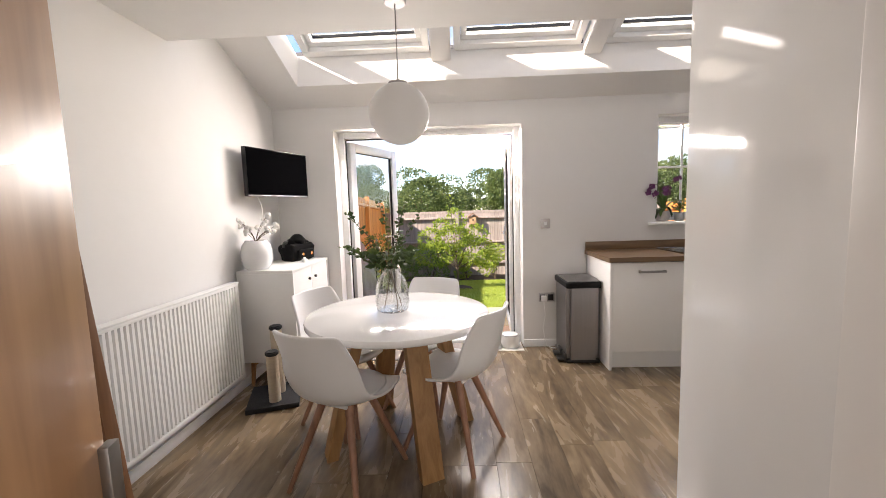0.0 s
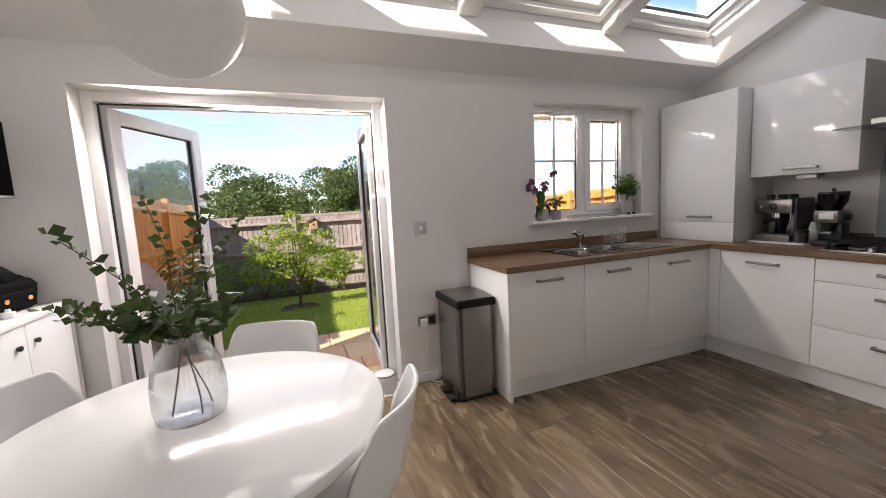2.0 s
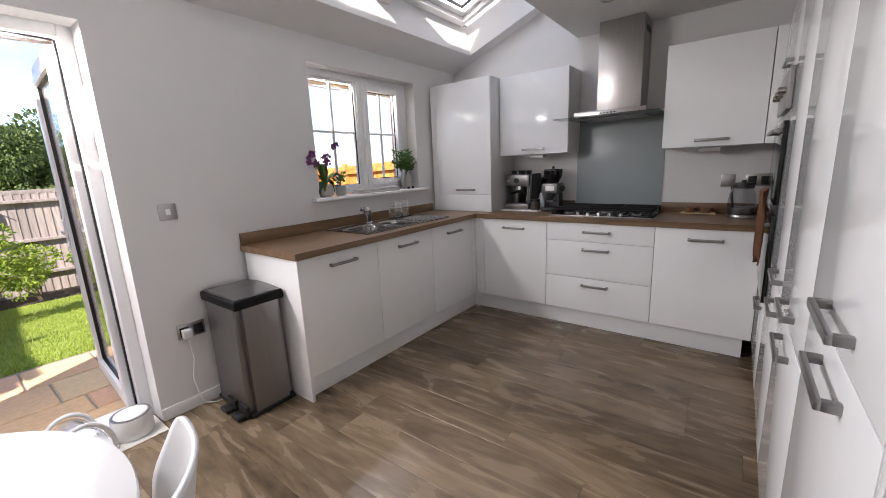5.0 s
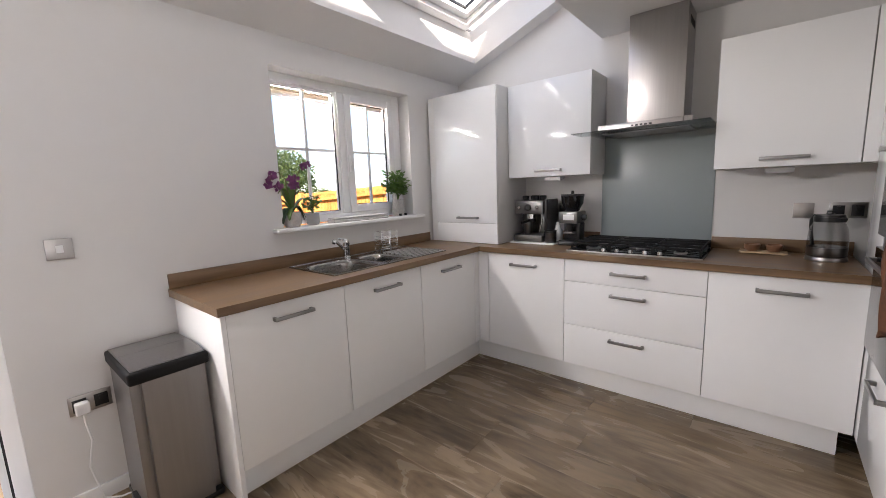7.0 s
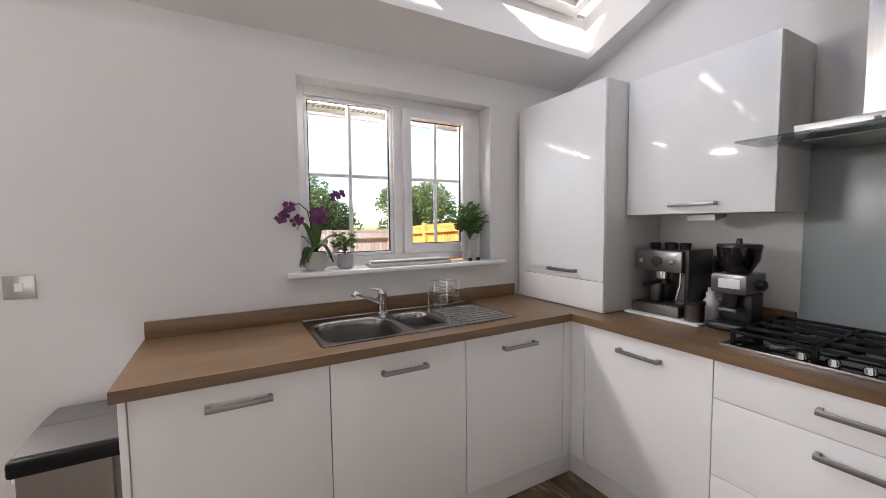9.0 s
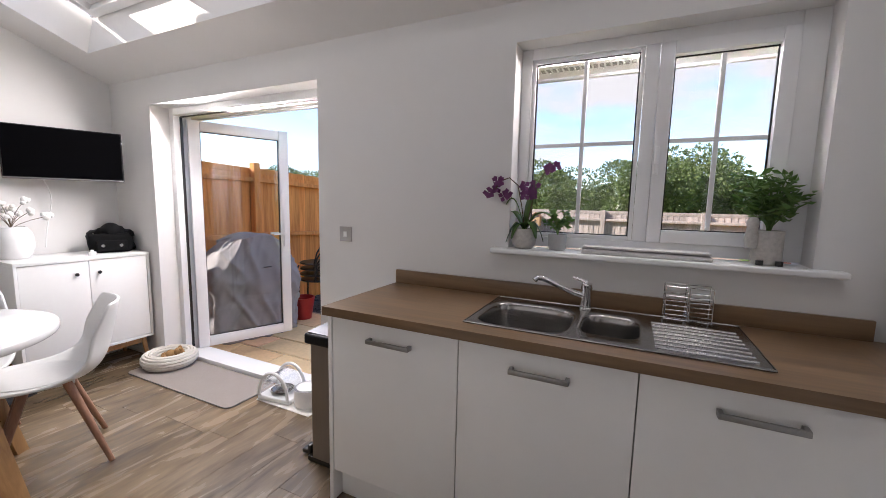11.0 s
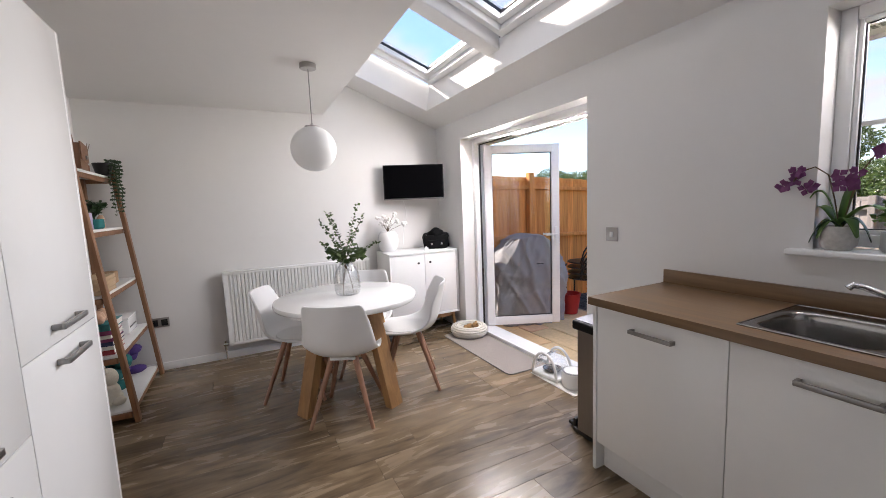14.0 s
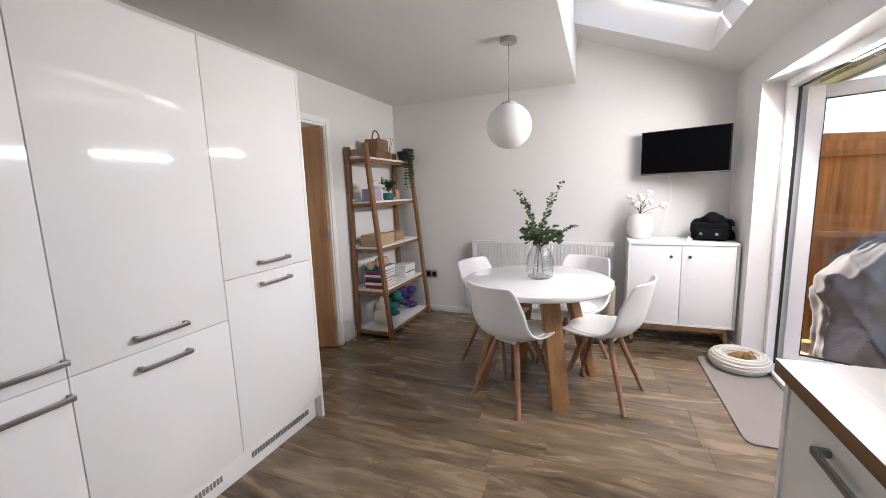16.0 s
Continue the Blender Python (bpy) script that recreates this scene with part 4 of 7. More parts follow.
for k in range(8):
    tall = k < 4
    a = 0.5 + 1.65 * k if tall else random.uniform(0, 2 * math.pi)
    lean = (0.20, 0.15, 0.22, 0.12)[k] if tall else random.uniform(0.16, 0.22)
    h = (0.56, 0.62, 0.52, 0.58)[k] if tall else random.uniform(0.15, 0.20)
    z0 = 0.02 if k < 3 else 0.19
    h = h - (z0 - 0.02 if tall else 0)
    pts = []
    for j in range(14):
        f = j / 13
        rr = (-0.05 if k < 3 else 0.0) + f * f * lean + 0.05 * f
        pts.append(Vector((rr * math.cos(a) + 0.008 * math.sin(9 * f + k), rr * math.sin(a), z0 + h * f)))
    tube(pts, [0.0028 - 0.0016 * j / 13 for j in range(14)], 6, bm=stem_bm)
    for j in range(6 if k < 3 else 3, 14):
        for m in range(4):
            p = pts[j] + (pts[j] - pts[j - 1]) * (0.5 * (m // 2) + random.uniform(-0.1, 0.1))
            b = a + j * 1.4 + math.pi * m + random.uniform(-0.4, 0.4)
            small.append((p, Vector((math.cos(b), math.sin(b), random.uniform(0.0, 0.7)))))
for _ in range(80):
    b = random.uniform(0, 2 * math.pi)
    rad = 0.01 + 0.11 * math.sqrt(random.random())
    p = Vector((rad * math.cos(b), rad * math.sin(b), 0.265 + 0.09 * random.random()))
    broad.append((p, Vector((math.cos(b + random.uniform(-0.8, 0.8)), math.sin(b + random.uniform(-0.8, 0.8)), random.uniform(-0.3, 0.5)))))
part("stem", stem_bm, M_TWIG, vs, "thin dark stems")
it = iter(small)
leaf_part("leaves", leaves(len(small), lambda: next(it), 0.030, 0.9, 0.2), M_LEAF, vs, "small dark green eucalyptus leaves")
it2 = iter(broad)
leaf_part("leaves", leaves(len(broad), lambda: next(it2), 0.055, 0.85, 0.2), M_LEAF, vs, "broad dark green leaves")

# sideboard in the corner
sb = thing("sideboard", "white two door sideboard on oak legs", "sideboard", pose(-1.345, 3.095, 0))
SBW, SBD = 0.795, 0.43
part("side_panel", bx(0, SBD, 0, 0.018, 0.20, 0.885, 0.002), M_TRIM, sb)
part("side_panel", bx(0, SBD, SBW - 0.018, SBW, 0.20, 0.885, 0.002), M_TRIM, sb)
part("top", bx(0, SBD, 0, SBW, 0.8855, 0.908, 0.002), M_TRIM, sb)
part("bottom", bx(0, SBD, 0.019, SBW - 0.019, 0.20, 0.218, 0.002), M_TRIM, sb)
part("back", bx(0, 0.01, 0.019, SBW - 0.019, 0.22, 0.884), M_TRIM, sb)
for k, (a, b) in enumerate([(0.021, SBW / 2 - 0.002), (SBW / 2 + 0.002, SBW - 0.021)]):
    d = part("door", bx(SBD - 0.03, SBD - 0.008, a, b, 0.222, 0.882, 0.002), M_TRIM, sb)
    ky = b - 0.075 if k == 0 else a + 0.055
    kn = moved(cyl(0.009, 0.013, 0, 0.02, 18, 0.003), Matrix.Translation((SBD - 0.0085, ky, 0.79)) @ Matrix.Rotation(radians(90), 4, "Y"))
    part("knob", kn, M_BLACK, d, "small dark knob")
for x in (0.05, SBD - 0.05):
    for y in (0.06, SBW - 0.06):
        part("leg", bar((x + (0.015 if x > 0.2 else -0.01), y + (0.02 if y > 0.4 else -0.02), 0), (x, y, 0.2), 0.013, 0.02), M_TLEG, sb)
part("rail", bx(SBD - 0.06, SBD - 0.035, 0.075, SBW - 0.075, 0.15, 0.199, 0.002), M_TLEG, sb)
part("rail", bx(0.03, 0.055, 0.075, SBW - 0.075, 0.15, 0.199, 0.002), M_TLEG, sb)

# radiator
rd = thing("radiator", "white ribbed panel radiator on the wall", "radiator", pose(XL, 1.59, 0))
RW, RZ0, RZ1 = 1.40, 0.14, 0.85
npan = 42
outline = []
for k in range(npan):
    a = 0.03 + (RW - 0.06) * k / npan
    w = (RW - 0.06) / npan
    outline += [(a, 0.085), (a + w * 0.25, 0.085), (a + w * 0.38, 0.071), (a + w * 0.62, 0.071), (a + w * 0.75, 0.085)]
outline = [(0.0, 0.085)] + outline + [(RW, 0.085), (RW, 0.06), (0.0, 0.06)]
pb = bmesh.new()
va = [pb.verts.new((p[1], p[0], RZ0 + 0.03)) for p in outline]
vb = [pb.verts.new((p[1], p[0], RZ1 - 0.03)) for p in outline]
for k in range(len(va)):
    q = (k + 1) % len(va)
    pb.faces.new((va[k], va[q], vb[q], vb[k]))
bmesh.ops.recalc_face_normals(pb, faces=pb.faces[:])
part("panel", pb, M_TRIM, rd)
part("back_panel", bx(0.03, 0.055, 0.0, RW, RZ0, RZ1 - 0.02, 0.006), M_TRIM, rd)
part("edge", bx(0.058, 0.088, -0.002, RW + 0.002, RZ0, RZ0 + 0.031, 0.008), M_TRIM, rd)
part("edge", bx(0.058, 0.088, -0.002, RW + 0.002, RZ1 - 0.031, RZ1 - 0.012, 0.006), M_TRIM, rd)
part("grille", bx(0.028, 0.09, -0.004, RW + 0.004, RZ1 - 0.012, RZ1, 0.003), M_TRIM, rd)
part("side_cover", bx(0.028, 0.087, -0.005, -0.0025, RZ0 + 0.02, RZ1 - 0.012, 0.001), M_TRIM, rd)
vlv = cyl(0.012, 0.012, 0.10, 0.19, 14, at=(0.055, -0.035))
join(vlv, moved(cyl(0.017, 0.017, 0, 0.045, 16, 0.003), Matrix.Translation((0.055, -0.035, 0.155)) @ Matrix.Rotation(radians(-90), 4, "X") @ Matrix.Translation((0, 0, -0.02))))
tube([(0.055, -0.035, 0.1), (0.055, -0.035, 0.03), (0.04, -0.035, 0.008)], 0.007, 8, bm=vlv)
part("valve", vlv, M_CHROME, rd, "chrome radiator valve")

# television in the corner
tv = thing("television", "black flat television on a wall bracket", "television", pose(-1.14, 3.50, 1.655, 0, 0, 70.0))
part("body", bx(-0.33, 0.33, 0.005, 0.04, -0.188, 0.188, 0.006), M_BLACK, tv)
part("screen", bx(-0.32, 0.32, 0.0, 0.0045, -0.172, 0.18), M_SCREEN, tv, "dark switched-off screen")
part("trim", bx(-0.326, 0.326, -0.001, 0.004, -0.186, -0.176, 0.001), M_HANDLE, tv)
part("stand_plate", bx(-0.1, 0.1, 0.041, 0.07, -0.1, 0.1, 0.004), M_BLACK, tv)
arm = plank((0.0, 0.06, 0), (0.06, 0.26, 0), 0.04, 0.03, 0.003, up=(0, 0, 1))
part("bracket", arm, M_BLACK, tv)
cb = tube([(-1.30 + 0.02 * math.sin(k * 0.9), 3.42 + 0.03 * math.sin(k * 0.5), 1.47 - 0.056 * k) for k in range(10)], 0.004, 8)
tagged(solid("television_cable", cb, M_TRIM), "white cable hanging down from the television", "cable")

# things on the sideboard
cv = thing("flower_vase", "round white ceramic vase with cotton flowers on the sideboard", "vase", pose(-1.228, 3.20, 0.909))
part("vase_body", lathe([(0.0, 0.0), (0.075, 0.0), (0.098, 0.025), (0.112, 0.08), (0.112, 0.14), (0.10, 0.19), (0.082, 0.212), (0.078, 0.222), (0.07, 0.222), (0.07, 0.2), (0.0, 0.19)], 48), M_CERAM, cv)
random.seed(8)
stm, blossoms = bmesh.new(), []
for k in range(13):
    a, le, h = random.uniform(0, 6.28), random.uniform(0.05, 0.2), random.uniform(0.28, 0.40)
    pts = [Vector((le * f * f * math.cos(a), le * f * f * math.sin(a), 0.19 + (h - 0.19) * f)) for f in (0, 0.25, 0.5, 0.75, 1)]
    tube(pts, 0.0018, 6, bm=stm)
    blossoms.append(pts[-1])
part("stem", stm, M_TWIG, cv)
fl = bmesh.new()
for p in blossoms:
    for k in range(4):
        o = Vector((random.uniform(-1, 1), random.uniform(-1, 1), random.uniform(-1, 1))) * 0.018
        own = bmesh.new()
        bmesh.ops.create_icosphere(own, subdivisions=1, radius=random.uniform(0.014, 0.022), matrix=Matrix.Translation(p + o))
        join(fl, own)
part("blossoms", fl, M_WHFL, cv, "white cotton flowers", smooth=180)

bgt = thing("camera_bag", "black fabric bag with straps on the sideboard", "bag", pose(-1.14, 3.74, 0.909, 0, 0, 70))
bag = bx(-0.14, 0.14, -0.09, 0.09, 0.0, 0.15, 0.03, 4)
for v in bag.verts:
    v.co.z *= 1 + 0.12 * math.sin(v.co.x * 25)
    v.co.x += 0.012 * math.sin(v.co.z * 40 + v.co.y * 20)
bmesh.ops.subdivide_edges(bag, edges=bag.edges[:], cuts=2, use_grid_fill=True)
for v in bag.verts:
    n_ = noise.noise(v.co * 14) * 0.022 + noise.noise(v.co * 35) * 0.008
    v.co += Vector((v.co.x, v.co.y, 0.4 * max(0.0, v.co.z - 0.02))).normalized() * n_ if v.co.length > 1e-3 else Vector()
    v.co.z = max(0.0, v.co.z)
part("bag_body", bag, M_CLOTHB, bgt)
hump = bmesh.new()
for p_, r_h in (((0.0, -0.01, 0.17), 0.065), ((0.045, 0.0, 0.155), 0.055), ((-0.05, 0.01, 0.15), 0.05), ((0.095, -0.02, 0.13), 0.04)):
    own = bmesh.new()
    bmesh.ops.create_icosphere(own, subdivisions=3, radius=r_h, matrix=Matrix.Translation(p_))
    for v in own.verts:
        v.co += Vector((1, 1, 0.6)) * noise.noise(v.co * 24) * 0.012
    join(hump, own)
part("flap", hump, M_CLOTHB, bgt, smooth=180)
part("pocket", bx(-0.10, 0.09, -0.118, -0.088, 0.015, 0.10, 0.014, 3), M_CLOTHB, bgt)
part("strap", tube([(0.14 * math.cos(a), 0.02, 0.12 + 0.075 * math.sin(a) + 0.012 * math.sin(5 * a)) for a in [math.pi * k / 12 for k in range(13)]], 0.014, 8), M_BLACK, bgt)
for x in (-0.06, 0.05):
    part("buckle", moved(cyl(0.012, 0.012, 0, 0.006, 16, 0.002), Matrix.Translation((x, -0.119, 0.06)) @ Matrix.Rotation(radians(90), 4, "X")), M_CHROME, bgt)
tagged(solid("candle_pot", moved(lathe([(0, 0), (0.022, 0), (0.026, 0.01), (0.024, 0.028), (0.012, 0.03), (0.01, 0.042), (0, 0.043)], 24), Matrix.Translation((-1.0, 3.55, 0.909))), M_CERAM), "small white ceramic pot on the sideboard", "pot")

# scratching post
cp_ = thing("scratching_post", "sisal cat scratching post on a black carpeted base", "scratching post", pose(-1.0, 2.93, 0, 0, 0, 20))
part("base", bx(-0.2, 0.14, -0.19, 0.19, 0.0, 0.035, 0.006), M_CARPET, cp_)
part("post", moved(cyl(0.04, 0.04, 0.0355, 0.50, 24), Matrix.Translation((0, 0.04, 0))), M_SISAL, cp_)
part("post", moved(cyl(0.04, 0.04, 0.0355, 0.36, 24), Matrix.Translation((-0.02, -0.10, 0))), M_SISAL, cp_)
part("cap", moved(cyl(0.045, 0.045, 0.5005, 0.53, 24, 0.008), Matrix.Translation((0, 0.04, 0))), M_CARPET, cp_)
part("cap", moved(cyl(0.045, 0.045, 0.3605, 0.39, 24, 0.008), Matrix.Translation((-0.02, -0.10, 0))), M_CARPET, cp_)

# ladder shelf
ls = thing("ladder_shelf", "leaning wooden ladder shelf with five white boards", "shelf", pose(0, 0, 0))
SHX = (-0.385, -1.27)
SHB, SHF = 0.70, 1.045
HT = 1.84
for x in SHX:
    lf0, lf1 = Vector((x, SHF, 0)), Vector((x, SHB + 0.17, HT))
    part("post", plank(lf0, lf1, 0.056, 0.03, 0.003, up=(0, 1, 0)), M_SHWOOD, ls, "stained wooden upright")
    part("post", plank((x, SHB - 0.02, 0), (x, SHB - 0.02, HT - 0.02), 0.056, 0.03, 0.003, up=(0, 1, 0)), M_SHWOOD, ls, "stained wooden upright")
SHZ = (0.07, 0.46, 0.87, 1.30, 1.71)
for z in SHZ:
    f = SHF - (SHF - SHB - 0.17) * z / HT
    x0, x1 = SHX[1] + 0.026, SHX[0] - 0.026
    part("board", bx(x0 - 0.02, x1 + 0.02, SHB, f - 0.018, z, z + 0.018, 0.002), M_TRIM, ls, "white shelf board")
    part("lip", bx(x0 - 0.02, x1 + 0.02, SHB - 0.012, SHB - 0.001, z, z + 0.04, 0.002), M_TRIM, ls)
    for x in SHX:
        part("rung", bx(x - 0.012, x + 0.012, SHB + 0.002, f - 0.022, z - 0.035, z - 0.001, 0.002), M_SHWOOD, ls)
    part("rail", bx(x0, x1, f - 0.04, f - 0.02, z - 0.035, z - 0.001, 0.002), M_SHWOOD, ls)


def on(k, dz=0.0195):
    return SHZ[k] + dz


# top board
hb_ = thing("handbag", "tan leather handbag with a looped handle", "bag", pose(-0.70, 0.80, on(4), 0, 0, 8))
part("bag_body", prism([(-0.15, 0.0), (0.15, 0.0), (0.135, 0.17), (-0.135, 0.17)], "y", -0.06, 0.06), M_BAG, hb_)
part("flap", bx(-0.14, 0.14, 0.061, 0.07, 0.06, 0.18, 0.004), M_BAG, hb_)
part("handle", tube([(0.09 * math.cos(a), 0.0, 0.165 + 0.10 * math.sin(a)) for a in [math.pi * k / 14 for k in range(15)]], 0.008, 8), M_BAG, hb_)
part("clasp", bx(-0.015, 0.015, 0.0705, 0.08, 0.075, 0.10, 0.003), M_HANDLE, hb_)
rdz = thing("reed_diffuser", "dark reed diffuser bottle on the top shelf", "diffuser", pose(-0.98, 0.78, on(4)))
part("bottle", lathe([(0, 0), (0.03, 0), (0.033, 0.01), (0.033, 0.06), (0.015, 0.075), (0.013, 0.09), (0, 0.09)], 28), M_BAG, rdz)
rds = bmesh.new()
for k in range(6):
    a = k * 1.05
    join(rds, bar((0, 0, 0.05), (0.05 * math.cos(a), 0.05 * math.sin(a), 0.22), 0.002, seg=6))
part("reeds", rds, M_TWIG, rdz)
tagged(solid("wooden_block", bx(-0.38, -0.34, 0.74, 0.80, on(4), on(4) + 0.06, 0.004), M_SHWOOD), "small wooden block on the top shelf", "ornament")
tr = thing("trailing_plant", "dark trailing succulent in a black pot", "plant", pose(-1.19, 0.84, on(4)))
part("pot", lathe([(0, 0), (0.045, 0), (0.065, 0.09), (0.066, 0.10), (0.058, 0.10), (0.05, 0.085), (0, 0.085)], 28), M_BLACK, tr)
random.seed(11)
sp = []
stt = bmesh.new()
for k in range(16):
    a = random.uniform(0.6, 2.6)
    ln = random.uniform(0.15, 0.50)
    base = Vector((0.045 * math.cos(a), 0.045 * math.sin(a), 0.10))
    out = Vector((math.cos(a), math.sin(a), 0))
    pts = [base, base + out * 0.04 + Vector((0, 0, 0.02))]
    n = int(ln / 0.03)
    for j in range(n):
        pts.append(base + out * (0.055 + 0.006 * math.sin(j)) + Vector((random.uniform(-0.004, 0.004), 0, 0.01 - 0.03 * j)))
    tube(pts, 0.0015, 5, bm=stt)
    for p in pts:
        for _ in range(4):
            b = random.uniform(0, 6.28)
            sp.append((p, Vector((math.cos(b), math.sin(b), random.uniform(-0.6, 0.3)))))
part("stem", stt, M_LEAFD, tr)
itr = iter(sp)
leaf_part("leaves", leaves(len(sp), lambda: next(itr), 0.022, 0.7, 0.3), M_LEAFD, tr)
# fourth board
ts = thing("tissue_box", "lilac tissue box with a tissue pulled up", "box", pose(-0.50, 0.84, on(3), 0, 0, 5))
part("box", bx(-0.085, 0.085, -0.06, 0.06, 0, 0.115, 0.003), M_LILAC, ts)
tis = bmesh.new()
bmesh.ops.create_cone(tis, segments=9, radius1=0.012, radius2=0.05, depth=0.07, cap_ends=False)
for v in tis.verts:
    v.co += Vector((0.008 * math.sin(v.co.y * 200), 0.006 * math.cos(v.co.x * 180), 0.15 + 0.012 * math.sin(v.co.x * 120)))
tiss = part("tissue", tis, M_PAPER, ts)
tiss.modifiers.new("thick", "SOLIDIFY").thickness = 0.001
def pot_plant(name, label, m, r, h, potmat, count, spread, height, size, leafmat, seed, aspect=0.6):
    """A small bushy plant in a pot."""
    t = thing(name, label, "plant", m)
    part("pot", lathe([(0, 0), (r * 0.8, 0), (r, h * 0.15), (r, h * 0.95), (r * 0.97, h), (r * 0.88, h), (r * 0.86, h * 0.85), (0, h * 0.85)], 32), potmat, t)
    part("soil", moved(cyl(r * 0.85, r * 0.85, h * 0.852, h * 0.88, 24), Matrix.Identity(4)), M_SOIL, t)
    random.seed(seed)
    st, spots_ = bmesh.new(), []
    for k in range(max(6, count // 14)):
        a, le, hh = random.uniform(0, 6.28), spread * math.sqrt(random.random()), height * random.uniform(0.5, 1.0)
        pts = [Vector((le * f * f * math.cos(a), le * f * f * math.sin(a), h * 0.85 + hh * f)) for f in (0, 0.3, 0.6, 0.85, 1)]
        tube(pts, 0.0025, 6, bm=st)
        for _ in range(14):
            p = pts[random.randint(2, 4)]
            b = random.uniform(0, 6.28)
            spots_.append((p + Vector((random.uniform(-1, 1), random.uniform(-1, 1), random.uniform(-1, 1))) * size * 0.4, Vector((math.cos(b), math.sin(b), random.uniform(-0.2, 0.8)))))
    part("stem", st, leafmat, t)
    i_ = iter(spots_)
    leaf_part("leaves", leaves(len(spots_), lambda: next(i_), size, aspect, 0.25), leafmat, t)
    return t


pot_plant("potted_plant", "small dark leaved plant in a green pot", pose(-0.82, 0.84, on(3)), 0.055, 0.07, M_TEAL, 160, 0.08, 0.15, 0.04, M_LEAFD, 21)
tagged(solid("ornament", moved(lathe([(0, 0), (0.02, 0), (0.026, 0.02), (0.018, 0.05), (0.024, 0.075), (0.012, 0.1), (0, 0.1)], 20), Matrix.Translation((-1.05, 0.82, on(3)))), M_PEACH), "small pink ornament on the shelf", "ornament")
# third board
bxg = "flat boxes on the shelf"
for k in range(4):
    m = pose(-0.57 + 0.006 * (-1) ** k, 0.84, on(2) + k * 0.027, 0, 0, random.uniform(-2, 2))
    b0 = solid("flat_box", bx(-0.15, 0.15, -0.10, 0.10, 0, 0.0265, 0.002), M_WICK)
    b0.matrix_basis = m
    tagged(b0, "flat pale wooden box in a stack", "box", bxg)
tagged(solid("cardboard_box", bx(-1.05, -0.87, 0.76, 0.88, on(2), on(2) + 0.09, 0.003), M_TAN), "brown cardboard box on the shelf", "box")
pb_ = thing("perfume_bottle", "small clear bottle on the shelf", "bottle", pose(-0.81, 0.86, on(2)))
part("bottle", bx(-0.02, 0.02, -0.015, 0.015, 0, 0.07, 0.004), M_JUG, pb_)
part("cap", cyl(0.01, 0.01, 0.0705, 0.10, 16, 0.002), M_BAG, pb_)
# second board
cols = [M_DRED, M_PAPER, M_DNAVY, M_DPINK, M_PAPER, M_DPINK, M_DTEAL]
zz = on(1)
for k in range(7):
    th = (0.035, 0.022, 0.028, 0.025, 0.02, 0.03, 0.045)[k]
    bk = thing("book", "hardback book lying in a stack on the shelf", "book", pose(-0.55 + 0.01 * math.sin(k * 2), 0.86, zz, 0, 0, 4 * math.sin(k * 3)), "books on the shelf")
    part("pages", bx(-0.125, 0.118, -0.095, 0.09, 0.003, th - 0.003), M_PAPER, bk)
    cvm = bx(-0.13, 0.125, -0.10, 0.095, 0, 0.0028, 0.001)
    bx(-0.13, 0.125, -0.10, 0.095, th - 0.0028, th, 0.001, bm=cvm)
    bx(0.1255, 0.1285, -0.10, 0.095, 0, th, 0.001, bm=cvm)
    part("cover", cvm, cols[k], bk)
    zz += th + 0.0008
sl = bmesh.new()
for k in range(7):
    own = bmesh.new()
    bmesh.ops.create_icosphere(own, subdivisions=2, radius=(0.05, 0.042, 0.05, 0.035, 0.03, 0.028, 0.04)[k], matrix=Matrix.Translation((-0.62 + 0.04 * k, 0.87 + 0.02 * math.sin(2 * k), zz + 0.03 + 0.008 * math.sin(3 * k))))
    join(sl, own)
tagged(solid("soft_toy", sl, M_PEACH, 180), "peach soft toy lying on the books", "soft toy")
tin = thing("storage_tin", "white storage box with a dark band", "box", pose(-1.06, 0.85, on(1)))
part("box", bx(-0.12, 0.12, -0.08, 0.08, 0, 0.11, 0.006), M_CERAM, tin)
part("lid", bx(-0.123, 0.123, -0.083, 0.083, 0.1105, 0.13, 0.005), M_CERAM, tin)
part("band", bx(-0.1, 0.1, 0.0805, 0.083, 0.045, 0.055), M_BLACK, tin)
# bottom board
ow = bmesh.new()
for p, r, s in (((0, 0, 0.09), 0.09, (1, 0.85, 1.0)), ((0, 0.01, 0.20), 0.07, (1, 0.9, 1)), ((-0.05, 0.0, 0.265), 0.018, (1, 0.7, 1.4)), ((0.05, 0.0, 0.265), 0.018, (1, 0.7, 1.4)), ((-0.06, 0.05, 0.04), 0.035, (1, 1.2, 0.9)), ((0.06, 0.05, 0.04), 0.035, (1, 1.2, 0.9))):
    own = bmesh.new()
    bmesh.ops.create_icosphere(own, subdivisions=3, radius=r, matrix=Matrix.Translation(p) @ Matrix.Diagonal((*s, 1)))
    join(ow, own)
toy = solid("soft_toy", ow, M_PLUSH, 180)
toy.matrix_basis = pose(-0.52, 0.86, on(0) + 0.002, 0, 0, 20)
tagged(toy, "cream plush soft toy sitting on the bottom shelf", "soft toy")
random.seed(4)
